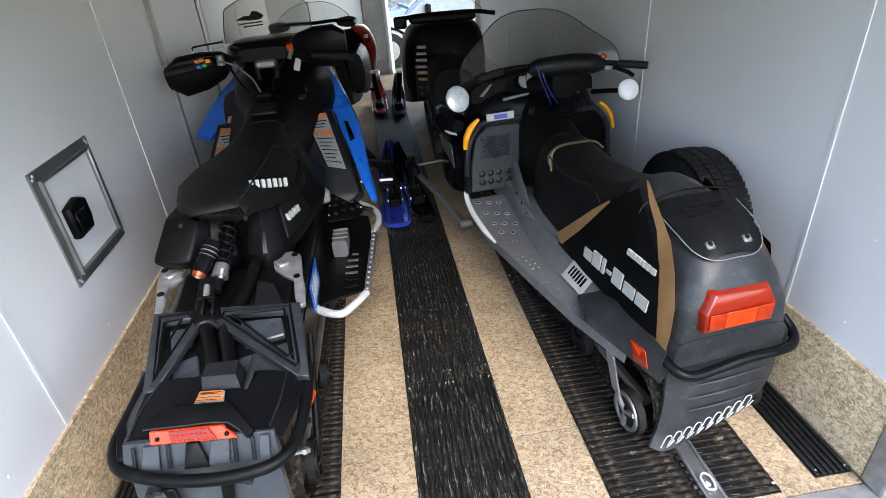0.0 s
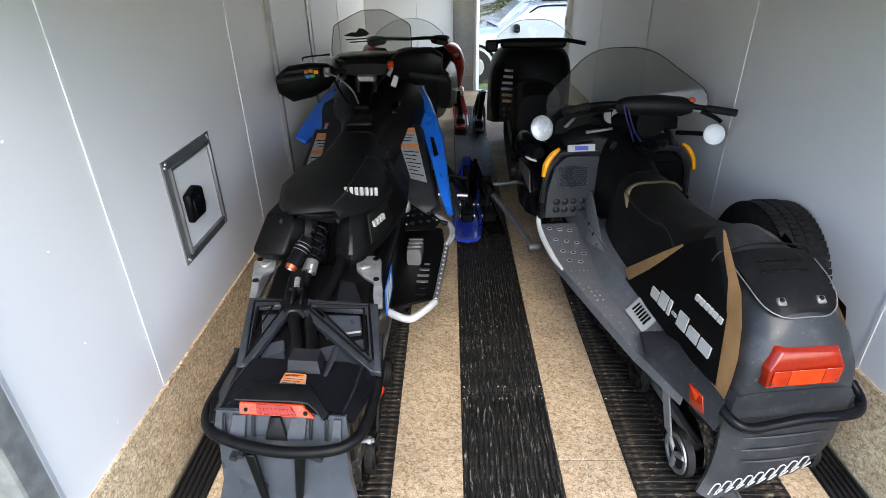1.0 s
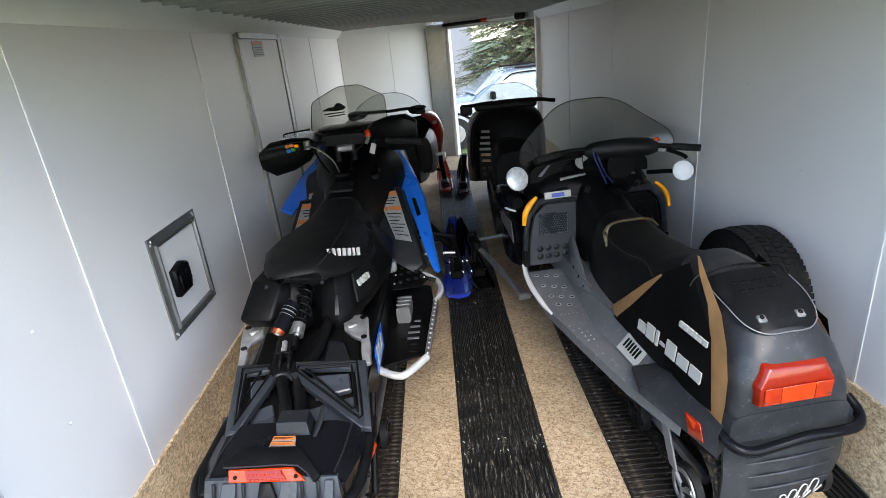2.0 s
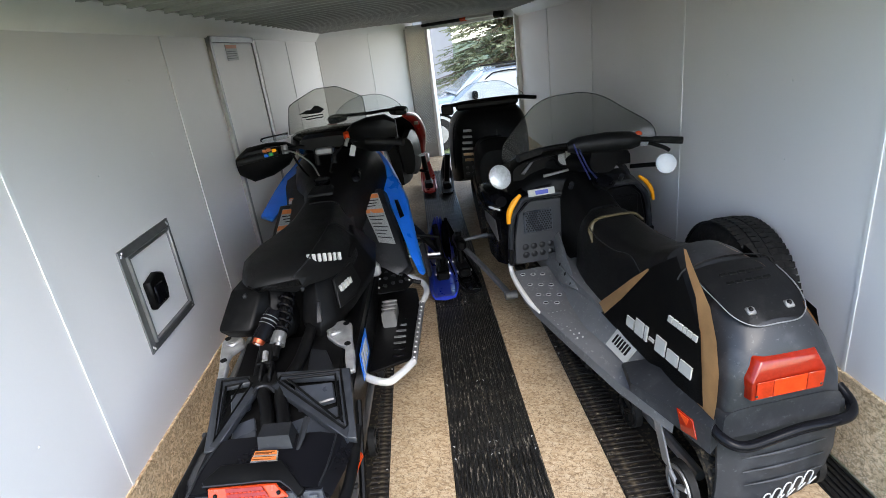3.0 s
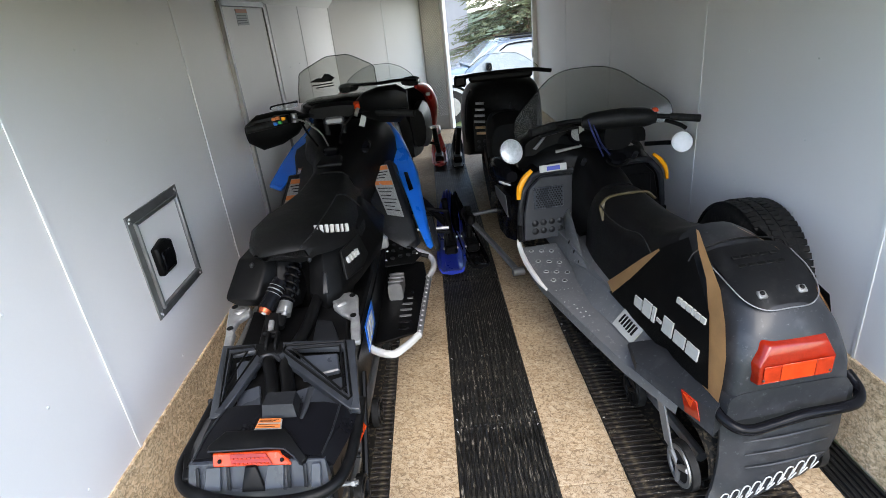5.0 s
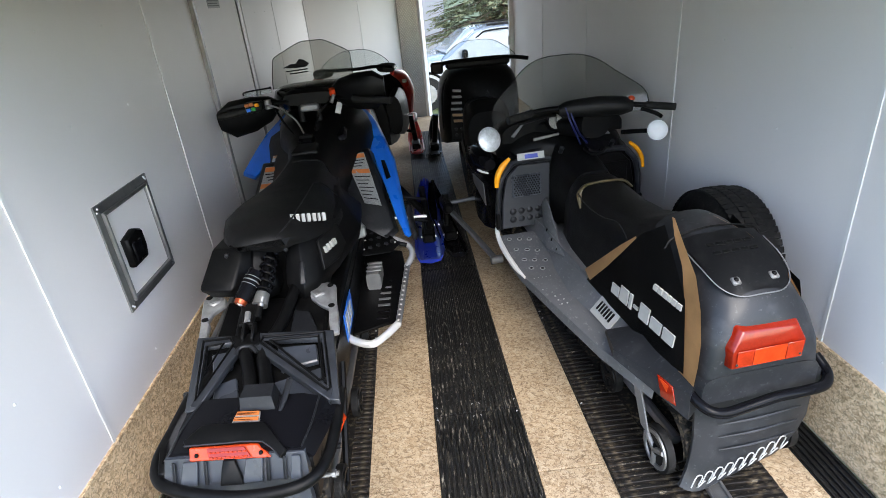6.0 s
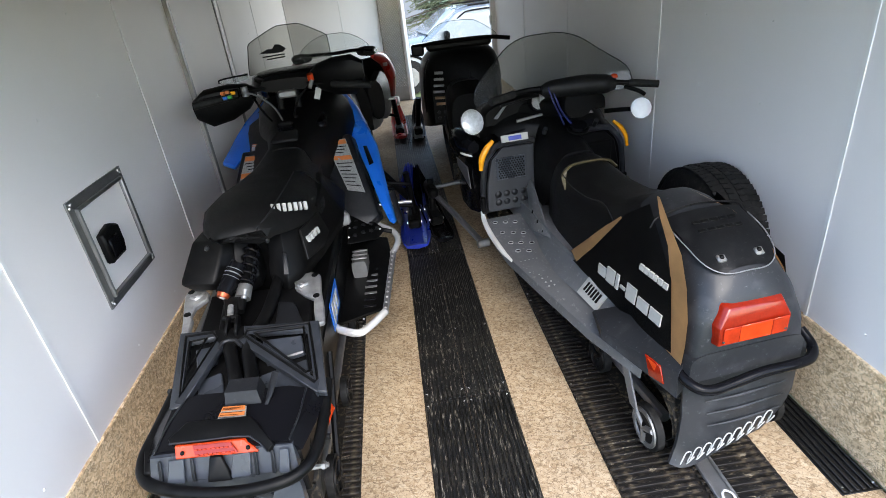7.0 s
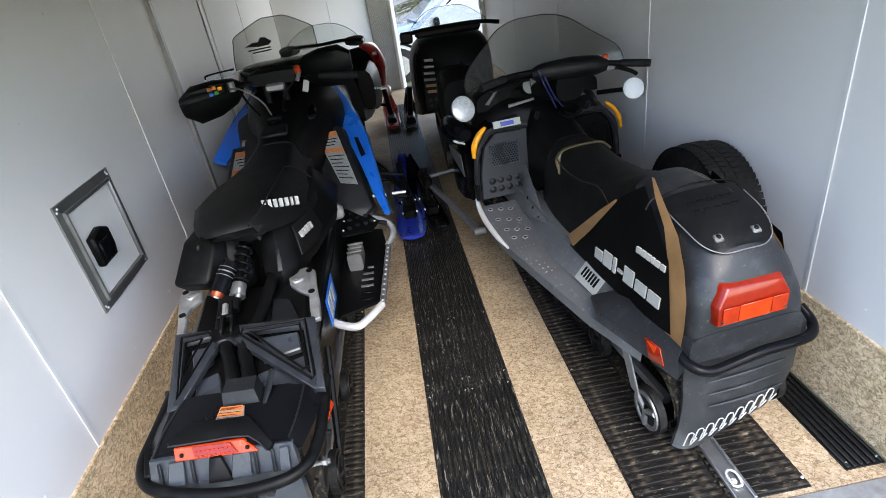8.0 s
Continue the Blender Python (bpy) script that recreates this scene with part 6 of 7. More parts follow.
        for r in range(2):
            for c in range(4):
                part("stud", disc_dome(B(), (sx * (0.182 + 0.047 * c), 1.519, 0.449 + 0.047 * r), (0, -1, 0), 0.0195, 0.008, 14, 2), M_GREYP, pnl)
        part("amber_marker", tube(B(), [(sx * 0.415, 1.50, 0.655), (sx * 0.405, 1.505, 0.715), (sx * 0.375, 1.51, 0.765), (sx * 0.335, 1.515, 0.80)], [0.011, 0.017, 0.017, 0.010] if sx < 0 else [0.008, 0.012, 0.012, 0.008], 10), M_AMBER, s, "amber side marker lens")
        part("toe_strap", box(B(), (sx * 0.40, 1.50, 0.41), (sx * 0.425, 1.535, 0.50), 0.006), M_BLACK, s)
        ox = -0.56 if sx < 0 else 0.47
        ski(s, ox, 2.02, 3.12, M_GLOSS)
        part("trailing_arm", tube(B(), [(sx * 0.40, 1.66, 0.15), (sx * 0.43, 2.05, 0.19) if sx > 0 else (-0.47, 2.05, 0.19), (ox, 2.45, 0.24)], 0.022, 8, 4, 0.7), M_TUNNEL, s, "grey trailing arm")
        part("arm_bush", rod(B(), (sx * 0.36, 1.66, 0.15), (sx * 0.43, 1.66, 0.15), 0.026, 14), M_CAST, s)
        part("radius_rod", rod(B(), (ox - sx * 0.02, 2.40, 0.27), (sx * 0.30, 2.36, 0.30), 0.014, 10), M_TUNNEL, s)
        part("spindle", rod(B(), (ox, 2.42, 0.09), (ox - sx * 0.005, 2.44, 0.33), 0.024, 10), M_BLACK, s)
        part("rub_block", box(B(), (ox - 0.035, 2.30, 0.22), (ox + 0.035, 2.52, 0.30), 0.02), M_BLACK, s)
        # silver flash on the hood flank
        part("hood_flash", slab(B(), [(sx * 0.437, 1.66, 0.50), (sx * 0.437, 1.95, 0.55), (sx * 0.436, 1.98, 0.60), (sx * 0.437, 1.70, 0.62)], (sx * 0.006, 0, 0), 0.002), M_CAST, hood, "silver flash")
    plate(s, "sponsor_sticker", (-0.22, 1.512, 0.800), (1, 0, 0), (0, 0.35, 1), 0.145, 0.036, M_WHITE, "white and blue sticker", 0.006)
    plate(s, "sticker_band", (-0.22, 1.508, 0.800), (1, 0, 0), (0, 0.35, 1), 0.07, 0.022, M_DBLUE, "", 0.006)
    # console and handlebar
    rings = []
    for y, hw, zb, zt in ((1.22, 0.12, 0.50, 0.77), (1.32, 0.12, 0.50, 0.815), (1.42, 0.118, 0.42, 0.85), (1.525, 0.116, 0.42, 0.88), (1.56, 0.30, 0.65, 0.89), (1.66, 0.37, 0.6, 0.915), (1.78, 0.36, 0.6, 0.925), (1.95, 0.28, 0.6, 0.90)):
        rings.append(arch(y, hw, zb, zt, 3.0, 18))
    con = part("console", loft(B(), rings), M_BLACK, s, "black console and tank", 60)
    part("fuel_cap", rod(B(), (0.06, 1.36, 0.825), (0.06, 1.35, 0.86), 0.045, 20), M_GLOSS, con)
    part("cap_ring", rod(B(), (0.06, 1.355, 0.835), (0.06, 1.352, 0.845), 0.055, 20), M_BLACK, con)
    part("trim_flash", slab(B(), [(-0.20, 1.53, 0.872), (-0.06, 1.53, 0.888), (-0.06, 1.53, 0.90), (-0.20, 1.53, 0.888)], (0, -0.012, 0), 0.002), M_CAST, con, "silver trim flash")
    part("trim_flash", slab(B(), [(0.14, 1.50, 0.872), (0.21, 1.50, 0.868), (0.20, 1.50, 0.882), (0.14, 1.50, 0.886)], (0, -0.012, 0), 0.002), M_CAST, con, "silver trim flash")
    for x in (-0.10, 0.17):
        part("knob", rod(B(), (x, 1.40, 0.83), (x, 1.375, 0.86), 0.012, 12), M_GREYP, con)
    dash = part("dash", loft(B(), [arch(1.62, 0.34, 0.85, 0.965, 3.0), arch(1.72, 0.37, 0.85, 0.98, 3.0), arch(1.90, 0.30, 0.82, 0.93, 3.0)]), M_BLACK, s, "black dash cowl", 60)
    part("gauge_bezel", rod(B(), (-0.066, 1.60, 0.935), (-0.066, 1.555, 0.952), 0.047, 22), M_GLOSS, dash)
    gd = part("gauge_dial", rod(B(), (-0.066, 1.556, 0.952), (-0.066, 1.552, 0.9535), 0.038, 22), M_LABELG, dash, "pale round gauge dial")
    part("needle", box(B(), (-0.068, 1.547, 0.950), (-0.064, 1.551, 0.984), 0.001), M_BLACK, gd)
    part("dash_vent", slab(B(), [(-0.30, 1.605, 0.89), (-0.24, 1.605, 0.95), (-0.225, 1.605, 0.95), (-0.28, 1.605, 0.885)], (0, -0.008, 0), 0.002), M_TUNNEL, dash)
    hb = part("handlebar", tube(B(), [(-0.36, 1.36, 1.035), (-0.22, 1.40, 1.05), (-0.08, 1.40, 1.05), (0.06, 1.37, 1.045), (0.21, 1.33, 1.045), (0.30, 1.31, 1.035), (0.42, 1.27, 1.02)], 0.013, 10), M_BLACK, s)
    part("bar_pad", tube(B(), [(-0.11, 1.395, 1.04), (-0.06, 1.385, 1.045), (0.08, 1.365, 1.045), (0.19, 1.345, 1.04), (0.24, 1.335, 1.035)], [0.025, 0.042, 0.05, 0.046, 0.028], 14), M_SEAT, hb, "padded black handlebar cover")
    part("steering_cover", loft(B(), [oval(1.40, 0.085, 0.95, 0.075, 0.07, 2.5, 14), oval(1.50, 0.09, 0.925, 0.11, 0.06, 2.5, 14), oval(1.62, 0.02, 0.90, 0.18, 0.06, 2.5, 14)]), M_BLACK, hb)
    part("grip", rod(B(), (-0.25, 1.393, 1.046), (-0.38, 1.355, 1.033), 0.019, 12), M_RUBBER, hb)
    part("grip", rod(B(), (0.30, 1.31, 1.035), (0.43, 1.267, 1.018), 0.018, 12), M_RUBBER, hb)
    part("brake_lever", tube(B(), [(-0.14, 1.36, 1.03), (-0.22, 1.34, 1.03), (-0.34, 1.33, 1.015)], 0.007, 8), M_BLACK, hb)
    part("throttle_lever", tube(B(), [(0.27, 1.30, 1.025), (0.33, 1.27, 1.0), (0.36, 1.265, 0.98)], 0.010, 8), M_BLACK, hb)
    part("stop_button", disc_dome(B(), (0.235, 1.335, 1.068), (0, -0.2, 1), 0.018, 0.016, 14, 3), M_ORANGE, hb, "orange stop button")
    for dx in (0.0, 0.018):
        part("tether_cord", tube(B(), [(-0.09 + dx, 1.36, 1.06), (-0.075 + dx, 1.34, 1.0), (-0.04 + dx, 1.35, 0.93), (-0.01 + dx * 2, 1.36, 0.87)], 0.0045, 6), M_NAVY, hb, "dark blue tether cord")
    # mirrors on short arms
    for sx, c, mt in ((-1, (-0.44, 1.50, 0.918), M_CAST), (1, (0.438, 1.42, 0.872), M_WHITE)):
        mir = part("mirror", disc_dome(B(), c, (-sx * 0.25, -0.9, 0.35), 0.064 if sx < 0 else 0.053, 0.016, 26, 5), surf("foil" if sx < 0 else "white_cover", (0.62, 0.64, 0.66) if sx < 0 else (0.82, 0.83, 0.84), 0.35, metal=0.35 if sx < 0 else 0.0, var=0.2 if sx < 0 else 0.03, scale=45, fine=90, bump=0.6 if sx < 0 else 0.02), s, "round pale covered mirror")
        part("mirror_shell", disc_dome(B(), c, (sx * 0.25, 0.9, -0.35), 0.065 if sx < 0 else 0.054, 0.045, 26, 5), M_BLACK, mir)
        part("mirror_arm", tube(B(), [(c[0], c[1] + 0.03, c[2] - 0.01), (c[0] - sx * 0.05, c[1] + 0.10, c[2] - 0.02), (c[0] - sx * 0.12, c[1] + 0.16, c[2] - 0.03)], 0.012, 8), M_BLACK, mir)
    # headlight wing on the hood flank; steel crescents draw its chrome highlights
    lamp = part("lamp_pod", loft(B(), [oval(1.56, -0.43, 0.765, 0.03, 0.03, 2.2, 14), oval(1.62, -0.45, 0.765, 0.058, 0.065, 2.4, 14), oval(1.78, -0.455, 0.755, 0.062, 0.075, 2.4, 14), oval(1.95, -0.42, 0.74, 0.04, 0.05, 2.2, 14)]), M_GLOSS, s, "gloss black lamp pod on the hood flank")
    for z, k in ((0.80, 0.0), (0.745, 0.012)):
        part("highlight_crescent", tube(B(), [(-0.425 - k, 1.575, z - 0.03), (-0.468 - k, 1.60, z - 0.012), (-0.488, 1.65, z), (-0.492, 1.72, z + 0.004)], [0.004, 0.010, 0.010, 0.004], 8), M_STEEL, lamp, "bright steel crescent drawing a chrome highlight")
    ws = windshield(s, [(0.0, 0.44), (0.06, 0.45), (0.12, 0.43), (0.17, 0.37), (0.22, 0.30), (0.27, 0.235), (0.30, 0.18), (0.318, 0.12), (0.325, 0.06)], 1.66, 0.92, 0.3, 0.10, M_WSGLASS, label="smoke-tinted windshield with dark edge")
    ws.location.x = 0.07
    return s


sled_slate()


# ---- snowmobiles further in ----
def sled_red():
    s = thing("snowmobile", pose(-0.57, 3.02, 0.012), "black and red snowmobile parked nose to the front", "snowmobile", "parked snowmobiles")
    track(s, 0.185, 0.1, 1.7, 0.26)
    part("tunnel", box(B(), (-0.19, 0.1, 0.30), (0.19, 1.6, 0.46), 0.02), M_BLACK, s)
    part("seat", loft(B(), [arch(0.25, 0.15, 0.45, 0.70), arch(0.4, 0.17, 0.45, 0.78), arch(0.8, 0.16, 0.45, 0.74), arch(1.1, 0.12, 0.45, 0.80)]), M_SEAT, s)
    part("hood", loft(B(), [arch(0.95, 0.24, 0.35, 0.86, 2.5), arch(1.2, 0.29, 0.32, 0.93, 2.5), arch(1.5, 0.32, 0.30, 0.90, 2.5), arch(1.9, 0.30, 0.28, 0.74), arch(2.2, 0.25, 0.28, 0.55)]), M_BLACK, s, "black hood", 60)
    for sx in (-1, 1):
        sp = part("side_panel", tube(B(), [(sx * 0.32, 1.15, 0.96), (sx * 0.41, 1.35, 0.88), (sx * 0.455, 1.50, 0.72), (sx * 0.45, 1.65, 0.52)], [0.02, 0.045, 0.05, 0.03], 10, 5, 1.4), M_RED, s, "red side panel")
        part("side_cheek", slab(B(), [(sx * 0.20, 1.12, 0.94), (sx * 0.33, 1.16, 0.95), (sx * 0.42, 1.36, 0.87), (sx * 0.46, 1.51, 0.71), (sx * 0.45, 1.63, 0.53), (sx * 0.30, 1.5, 0.45), (sx * 0.22, 1.2, 0.50)], (0, 0.05, -0.01), 0.01), M_BLACK, s, "black cheek behind the red panel")
        part("vent_bar", box(B(), (sx * 0.40, 1.12, 0.56), (sx * 0.47, 1.16, 0.575), 0.004), M_STEEL, s, "bright side bar")
        part("vent_bar", box(B(), (sx * 0.40, 1.12, 0.86), (sx * 0.44, 1.16, 0.885), 0.004), M_WHITE, s)
        part("side_pod", loft(B(), [oval(1.0, sx * 0.30, 0.60, 0.07, 0.17, 2.4, 14), oval(1.2, sx * 0.34, 0.60, 0.09, 0.22, 2.4, 14), oval(1.5, sx * 0.35, 0.58, 0.08, 0.2, 2.4, 14)]), M_BLACK, s)
        sk = ski(s, sx * 0.47, 1.75, 2.55, M_RED, tip=0.24, w=0.085)
        part("ski_tip", box(B(), (sx * 0.47 - 0.05, 2.44, 0.25), (sx * 0.47 + 0.05, 2.56, 0.30), 0.02, Matrix.Rotation(radians(50), 4, "X")), M_WHITE, sk, "white ski tip")
        part("spindle", rod(B(), (sx * 0.47, 2.1, 0.09), (sx * 0.44, 2.05, 0.40), 0.03, 10), M_BLACK, s)
        part("suspension_arm", rod(B(), (sx * 0.47, 2.05, 0.2), (sx * 0.2, 2.0, 0.3), 0.016, 8), M_BLACK, s)
    hb = part("handlebar", tube(B(), [(-0.34, 0.98, 1.02), (-0.18, 1.05, 1.03), (0, 1.08, 1.02), (0.18, 1.05, 1.03), (0.34, 0.98, 1.02)], 0.014, 8), M_BLACK, s)
    for sx in (-1, 1):
        part("hand_guard", loft(B(), [oval(1.0, sx * 0.30, 1.0, 0.05, 0.025, 2.5, 12), oval(1.08, sx * 0.28, 1.01, 0.09, 0.04, 2.5, 12)]), M_BLACK, hb)
    windshield(s, [(0.0, 0.30), (0.05, 0.305), (0.09, 0.27), (0.13, 0.21), (0.16, 0.14), (0.175, 0.07)], 1.18, 0.985, 0.4, 0.10, M_CLEAR)
    return s


def sled_black():
    s = thing("snowmobile", pose(0.44, 2.98, 0.012, 0, 0, -3), "black snowmobile with clear windshield parked by the front doorway", "snowmobile", "parked snowmobiles")
    track(s, 0.185, 0.1, 1.7, 0.26)
    part("tunnel", box(B(), (-0.19, 0.1, 0.30), (0.19, 1.6, 0.46), 0.02), M_BLACK, s)
    part("seat", loft(B(), [arch(0.2, 0.15, 0.45, 0.72), arch(0.3, 0.18, 0.45, 0.80), arch(0.7, 0.17, 0.45, 0.74), arch(1.0, 0.13, 0.45, 0.80)]), M_SEAT, s)
    part("hood", loft(B(), [arch(0.72, 0.27, 0.40, 0.92, 5.0), arch(0.8, 0.315, 0.36, 0.97, 5.0), arch(1.1, 0.37, 0.30, 0.98, 4.0), arch(1.6, 0.36, 0.26, 0.78), arch(2.0, 0.25, 0.26, 0.50)]), M_BLACK, s, "black hood", 60)
    # grey plate drawn as a sheen on the black hood
    part("hood_gloss", slab(B(), [(0.02, 0.715, 0.50), (0.11, 0.715, 0.50), (0.09, 0.715, 0.72), (0.05, 0.715, 0.80)], (0, -0.01, 0), 0.003), M_GREYP, s)
    for k in range(6):
        part("louvre", box(B(), (-0.262 + 0.008 * abs(k - 2), 0.708, 0.55 + 0.05 * k), (-0.165, 0.724, 0.572 + 0.05 * k), 0.004, Matrix.Rotation(radians(4), 4, "Y")), M_CAST if k > 1 else M_GOLD, s, "pale louvre")
    part("hood_rail", tube(B(), [(-0.27, 0.76, 0.92), (-0.305, 0.76, 0.86), (-0.325, 0.80, 0.74), (-0.335, 0.85, 0.58), (-0.33, 0.9, 0.46)], 0.010, 8), M_GREYP, s, "dark curved hood trim")
    part("tail_reflector", box(B(), (0.20, 0.18, 0.60), (0.26, 0.20, 0.65), 0.006), M_ORANGE, s, "small red reflector")
    for k in range(2):
        for j in range(5):
            part("foot_hole", rod(B(), (-0.23 + 0.05 * j, 0.722, 0.44 + 0.05 * k), (-0.23 + 0.05 * j, 0.712, 0.44 + 0.05 * k), 0.015, 10), M_GREYP, s)
    hb = part("handlebar", tube(B(), [(-0.34, 0.62, 1.04), (-0.18, 0.66, 1.05), (0.2, 0.66, 1.05), (0.38, 0.60, 1.03)], 0.016, 8), M_BLACK, s)
    part("bar_cover", box(B(), (-0.28, 0.64, 0.99), (0.24, 0.70, 1.055), 0.02), M_BLACK, hb)
    part("mirror", box(B(), (-0.40, 0.60, 0.97), (-0.30, 0.64, 1.06), 0.015), M_BLACK, hb)
    for sx in (-1, 1):
        ski(s, sx * 0.44, 1.6, 2.55, M_BLACK, tip=0.2)
        part("spindle", rod(B(), (sx * 0.44, 1.95, 0.09), (sx * 0.40, 1.9, 0.40), 0.03, 10), M_BLACK, s)
    windshield(s, [(0.0, 0.31), (0.04, 0.30), (0.08, 0.25), (0.115, 0.20), (0.145, 0.14), (0.155, 0.07)], 0.80, 1.02, 0.35, 0.10, M_CLEAR)
    return s


sled_red()
sled_black()

# ---- spare wheel ----
def spare_wheel():
    t = thing("spare_wheel", pose(1.098, 1.065, 0.345) @ Matrix.Scale(0.93, 4), "black spare trailer tyre mounted upright on the wall", "spare wheel")
    prof = [(-0.10, 0.19), (-0.105, 0.25), (-0.095, 0.305), (-0.07, 0.332), (0, 0.338), (0.07, 0.332), (0.095, 0.305), (0.105, 0.25), (0.10, 0.19)]
    n = 56
    rings = [[(x, r * math.cos(2 * math.pi * i / n), r * math.sin(2 * math.pi * i / n)) for x, r in prof] for i in range(n)]
    b = B()
    loft(b, rings + [rings[0]], closed=True, caps=False)
    bmesh.ops.remove_doubles(b, verts=b.verts, dist=1e-5)
    tyre = part("tyre", b, M_RUBBER, t, "black treaded tyre")
    tb = B()
    for i in range(72):
        a = 2 * math.pi * i / 72
        for x, w, sk in ((-0.066, 0.024, 0.03), (-0.02, 0.018, -0.03), (0.022, 0.018, 0.03), (0.066, 0.024, -0.03)):
            aa = a + (0.04 if x > 0 else 0)
            r = 0.337 if abs(x) < 0.05 else 0.331
            box(tb, (x - w * 0.85, -0.0115, r - 0.004), (x + w * 0.85, 0.0125, r + 0.004), 0.0, Matrix.Rotation(sk * 6, 4, "Z"))
            tb.verts.ensure_lookup_table()
            bmesh.ops.rotate(tb, verts=tb.verts[-8:], cent=(0, 0, 0), matrix=Matrix.Rotation(aa, 3, "X"))
    tagged(part("tread_block", tb, M_RUBBER, tyre), kind="stuff")
    part("rim", rod(B(), (-0.08, 0, 0), (0.08, 0, 0), 0.195, 32), M_WHITE, t)
    part("wall_mount", rod(B(), (0.07, 0, 0), (0.109, 0, 0), 0.06, 16), M_ALU_D, t)
    t.location.z += 0.085
    return t


spare_wheel()


# ---- outside ----
ground = structure("ground", box(B(), (-400, -400, GROUND - 0.5), (400, 400, GROUND)), M_GRASS, "short grass ground around the trailer", "ground")
gb = B()
rng = random.Random(3)
for i in range(2600):
    x, y = rng.uniform(1.28, 2.6), rng.uniform(-1.2, 1.2)
    h, a = rng.uniform(0.04, 0.10), rng.uniform(0, 6.28)
    w = 0.004
    p = Vector((x, y, GROUND))
    d = Vector((math.cos(a), math.sin(a), 0))
    vs = [gb.verts.new(p - d * w), gb.verts.new(p + d * w), gb.verts.new(p + Vector((-d.y, d.x, 0)) * h * 0.5 + Vector((0, 0, h)))]
    gb.faces.new(vs)
tagged(part("grass", gb, surf("grass_blade", (0.10, 0.13, 0.035), 0.8, var=0.5, scale=5)), "short green and straw grass blades", "grass", kind="stuff")


def car():
    """A silver pickup seen from its front flank."""
    c = thing("pickup_truck", pose(1.85, 11.6, GROUND, 0, 0, 90 + 8), "silver-blue pickup truck parked on the grass", "car")
    prof = [(2.55, 0.45), (2.62, 0.62), (2.55, 0.95), (2.35, 1.04), (1.25, 1.12), (0.55, 1.60), (0.25, 1.66), (-1.0, 1.66), (-1.45, 1.12), (-2.7, 1.12), (-2.75, 0.5)]
    b = B()
    rings = []
    for f, sh in ((-1, 0.0), (-0.9, 1.0), (0.9, 1.0), (1, 0.0)):
        rings.append([(f * (0.92 if z < 1.13 else 0.72), y, z - (0.03 if not sh else 0)) for y, z in prof])
    loft(b, rings)
    part("body", b, M_CAR, c, "silver-blue painted body", 25)
    part("windscreen", slab(B(), [(-0.62, 1.18, 1.17), (0.62, 1.18, 1.17), (0.58, 0.56, 1.60), (-0.58, 0.56, 1.60)], (0, 0.03, 0.03), 0.004), M_CARGLASS, c)
    for sx in (-1, 1):
        w = part("side_window", slab(B(), [(sx * 0.74, 0.95, 1.14), (sx * 0.735, 0.50, 1.48), (sx * 0.73, 0.30, 1.56), (sx * 0.73, -0.30, 1.57), (sx * 0.74, -0.32, 1.14)], (sx * 0.03, 0, 0), 0.006), M_CARGLASS, c)
        part("rear_window", slab(B(), [(sx * 0.74, -0.42, 1.14), (sx * 0.73, -0.40, 1.57), (sx * 0.73, -0.92, 1.57), (sx * 0.74, -1.2, 1.14)], (sx * 0.03, 0, 0), 0.006), M_CARGLASS, c)
        part("window_trim", tube(B(), [(sx * 0.775, 0.98, 1.13), (sx * 0.77, 0.52, 1.50), (sx * 0.765, 0.30, 1.585), (sx * 0.765, -0.34, 1.59)], 0.018, 6), M_BLACK, c)
        part("door_seam", box(B(), (sx * 0.915, -0.37, 0.5), (sx * 0.925, -0.355, 1.12), 0.001), M_BLACK, c)
        part("mirror", box(B(), (sx * 0.95, 0.85, 1.08), (sx * 1.12, 0.95, 1.26), 0.03), M_BLACK, c)
        for y in (1.75, -1.85):
            wh = part("wheel", rod(B(), (sx * 0.72, y, 0.38), (sx * 0.95, y, 0.38), 0.38, 28), M_RUBBER, c)
            part("rim", rod(B(), (sx * 0.94, y, 0.38), (sx * 0.96, y, 0.38), 0.23, 24), M_ALU_D, wh)
            part("arch", tube(B(), [(sx * 0.93, y + 0.47 * math.cos(q), 0.38 + 0.47 * math.sin(q)) for q in [math.pi * k / 8 for k in range(9)]], 0.03, 6, 2), M_BLACK, c)
        part("roof_rack", rod(B(), (sx * 0.62, 0.3, 1.69), (sx * 0.62, -0.95, 1.69), 0.02, 8), M_BLACK, c)
        part("headlight", box(B(), (sx * 0.55, 2.5, 0.75), (sx * 0.88, 2.60, 0.92), 0.02), M_CARGLASS, c)
    c.scale = (1, 1, 0.9)
    part("wiper", rod(B(), (-0.5, 1.20, 1.16), (0.1, 1.05, 1.28), 0.012, 6), M_BLACK, c)
    return c


car()


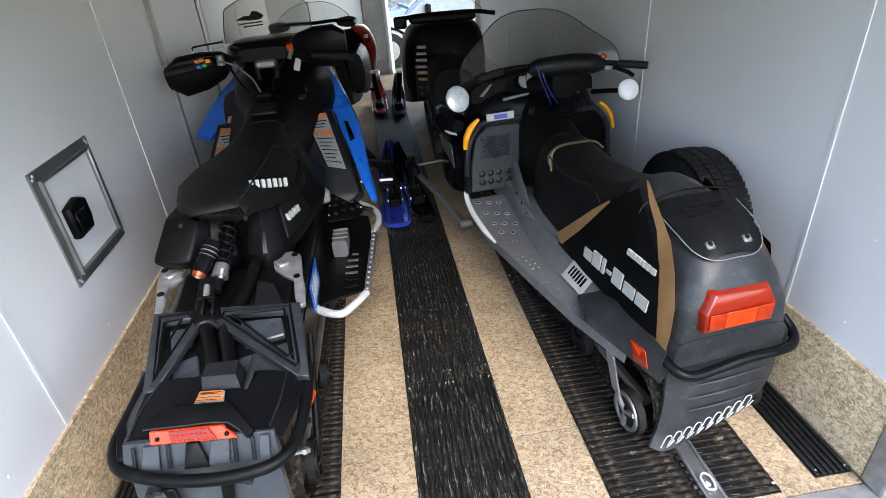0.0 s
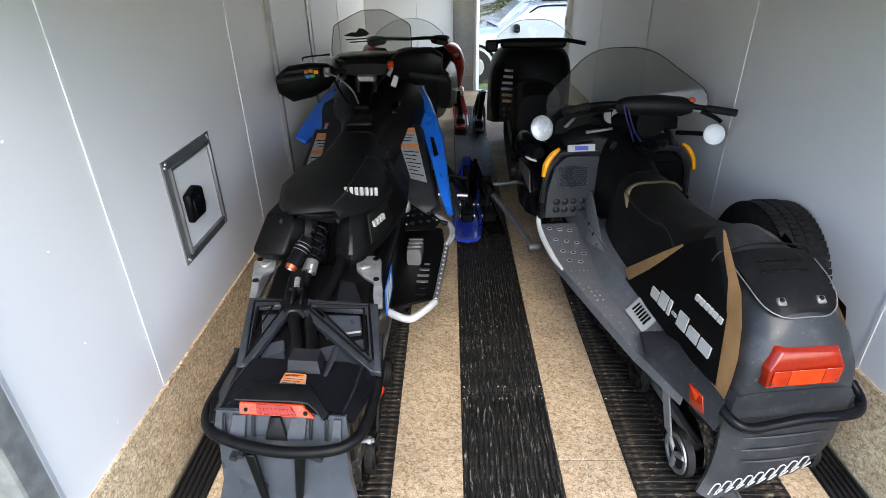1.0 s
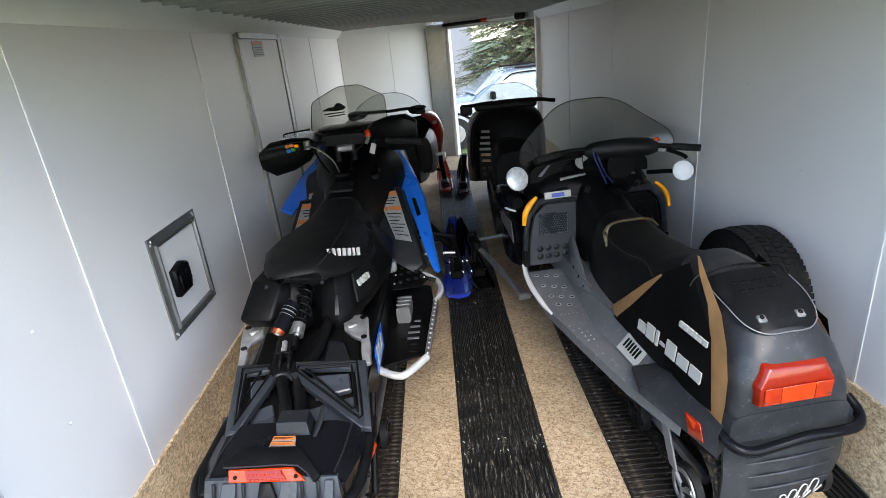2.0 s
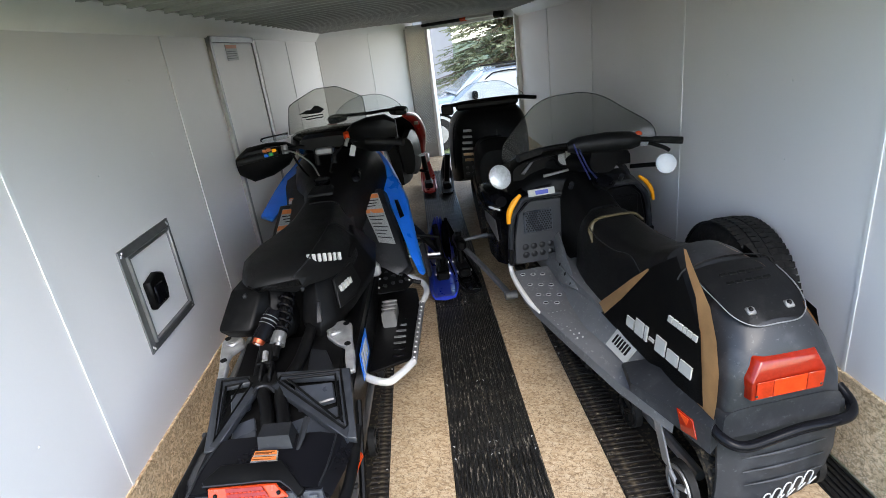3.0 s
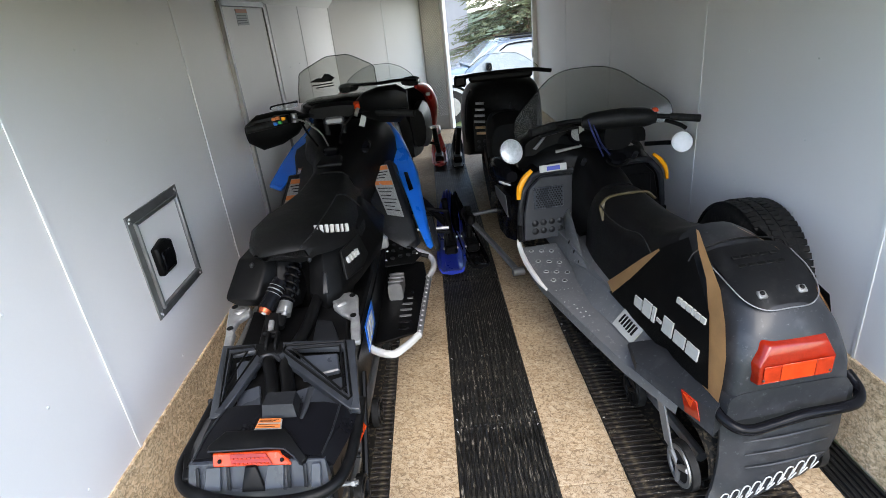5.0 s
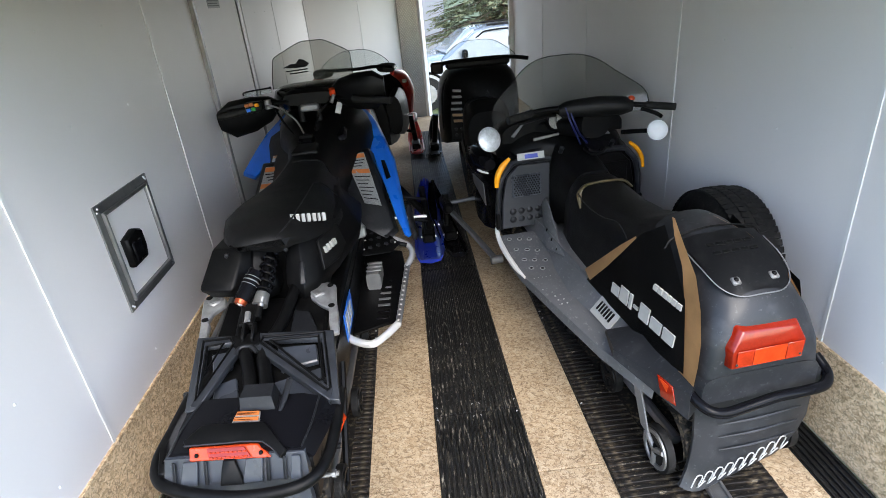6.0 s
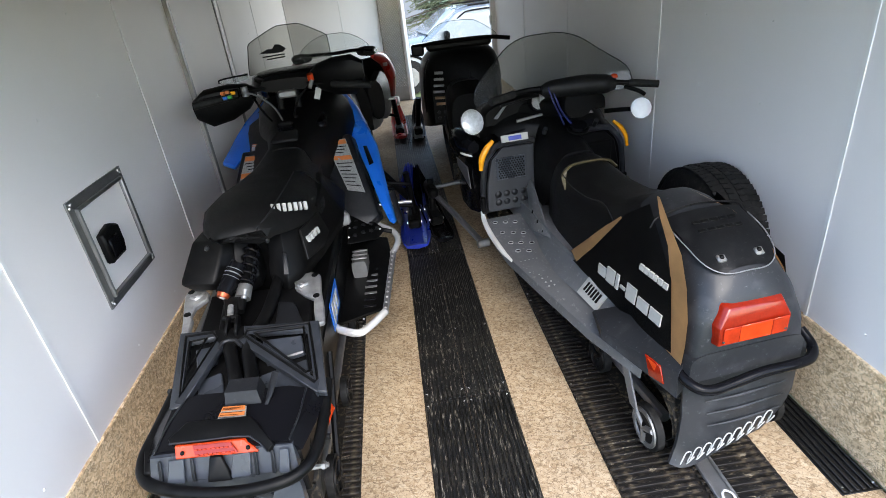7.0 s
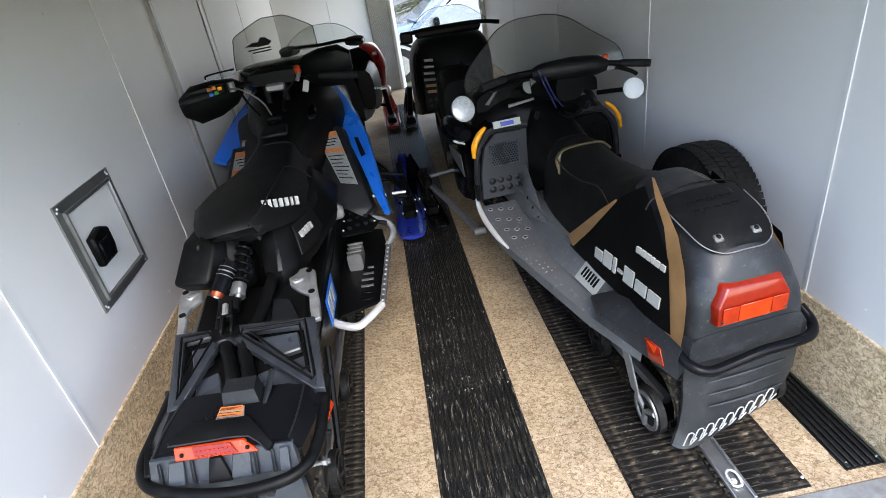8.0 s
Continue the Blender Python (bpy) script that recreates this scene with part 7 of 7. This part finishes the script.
def spruce(x, y, height, radius, seed):
    """A spruce: tapered trunk, drooping limbs, each set with many small needle sprays."""
    t = thing("spruce_tree", pose(x, y, GROUND), "tall green spruce with brown inner branches", "tree")
    r = random.Random(seed)
    part("trunk", rod(B(), (0, 0, 0), (0, 0, height), 0.16, 10, 0.02), M_BARK, t)
    limbs, leaf, brown = B(), [], []
    faces_l, faces_b = [], []

    def spray(store, faces, p, d, size):
        side = d.cross(Vector((0, 0, 1))).normalized() if abs(d.z) < 0.95 else Vector((1, 0, 0))
        for k in range(5):
            f = k / 4
            for sg in (-1, 1):
                base = p + d * size * f
                tip = base + (side * sg * 0.55 + d * 0.6 + Vector((0, 0, r.uniform(-0.35, 0.12)))) * size * (0.55 - 0.3 * f)
                wv = Vector((r.uniform(-1, 1), r.uniform(-1, 1), r.uniform(-1, 1))).normalized() * size * 0.13
                i = len(store)
                store.extend([base - wv * 0.4, base + wv * 0.4, tip + wv * 0.35, tip - wv * 0.35])
                faces.append((i, i + 1, i + 2, i + 3))
    z = 0.35
    while z < height - 0.2:
        f = 1 - z / height
        n = 12
        for k in range(n):
            a = 2 * math.pi * (k + r.random()) / n
            ln = radius * f * r.uniform(0.75, 1.12) + 0.12
            d = Vector((math.cos(a), math.sin(a), r.uniform(-0.28, 0.02)))
            p0 = Vector((0, 0, z + r.uniform(-0.1, 0.1)))
            rod(limbs, p0, p0 + d * ln, 0.022, 5, 0.004)
            m = int(ln / 0.085)
            for j in range(1, m + 1):
                q = p0 + d * ln * (j / m) + Vector((0, 0, -0.10 * (j / m) ** 2 + r.uniform(-0.04, 0.04)))
                dd = (d + Vector((r.uniform(-0.7, 0.7), r.uniform(-0.7, 0.7), r.uniform(-0.3, 0.2)))).normalized()
                if j / m < 0.45 and r.random() < 0.35:
                    spray(brown, faces_b, q, dd, r.uniform(0.16, 0.26))
                else:
                    spray(leaf, faces_l, q, dd, r.uniform(0.20, 0.36))
        z += 0.19
    crown = part("limb", limbs, M_BARK, t)
    for nm, vv, ff, mt in (("crown", leaf, faces_l, M_LEAF), ("inner_crown", brown, faces_b, M_BROWNLEAF)):
        me = bpy.data.meshes.new(nm)
        me.from_pydata(vv, [], ff)
        me.materials.append(mt)
        o = new(nm, me)
        o.parent = t
    return t


spruce(2.6, 14.2, 7.0, 2.55, 5)
spruce(5.0, 17.0, 8.0, 2.8, 12)

house = thing("house", pose(-3.2, 24, GROUND), "pale sided house far behind the trees", "house")
part("wall", box(B(), (-5, 0, 0), (5, 7, 3.4)), M_SIDING, house)
part("roof", slab(B(), [(-5.4, -0.4, 3.3), (5.4, -0.4, 3.3), (5.4, 3.5, 5.4), (-5.4, 3.5, 5.4)], (0, 0, 0.15)), M_SHINGLE, house)
for x in (-3, 0, 3.2):
    w = part("window", box(B(), (x - 0.6, -0.05, 1.0), (x + 0.6, 0.02, 2.2), 0.01), M_TRIM, house)
    part("pane", box(B(), (x - 0.5, -0.07, 1.1), (x + 0.5, -0.05, 2.1)), M_CARGLASS, w)
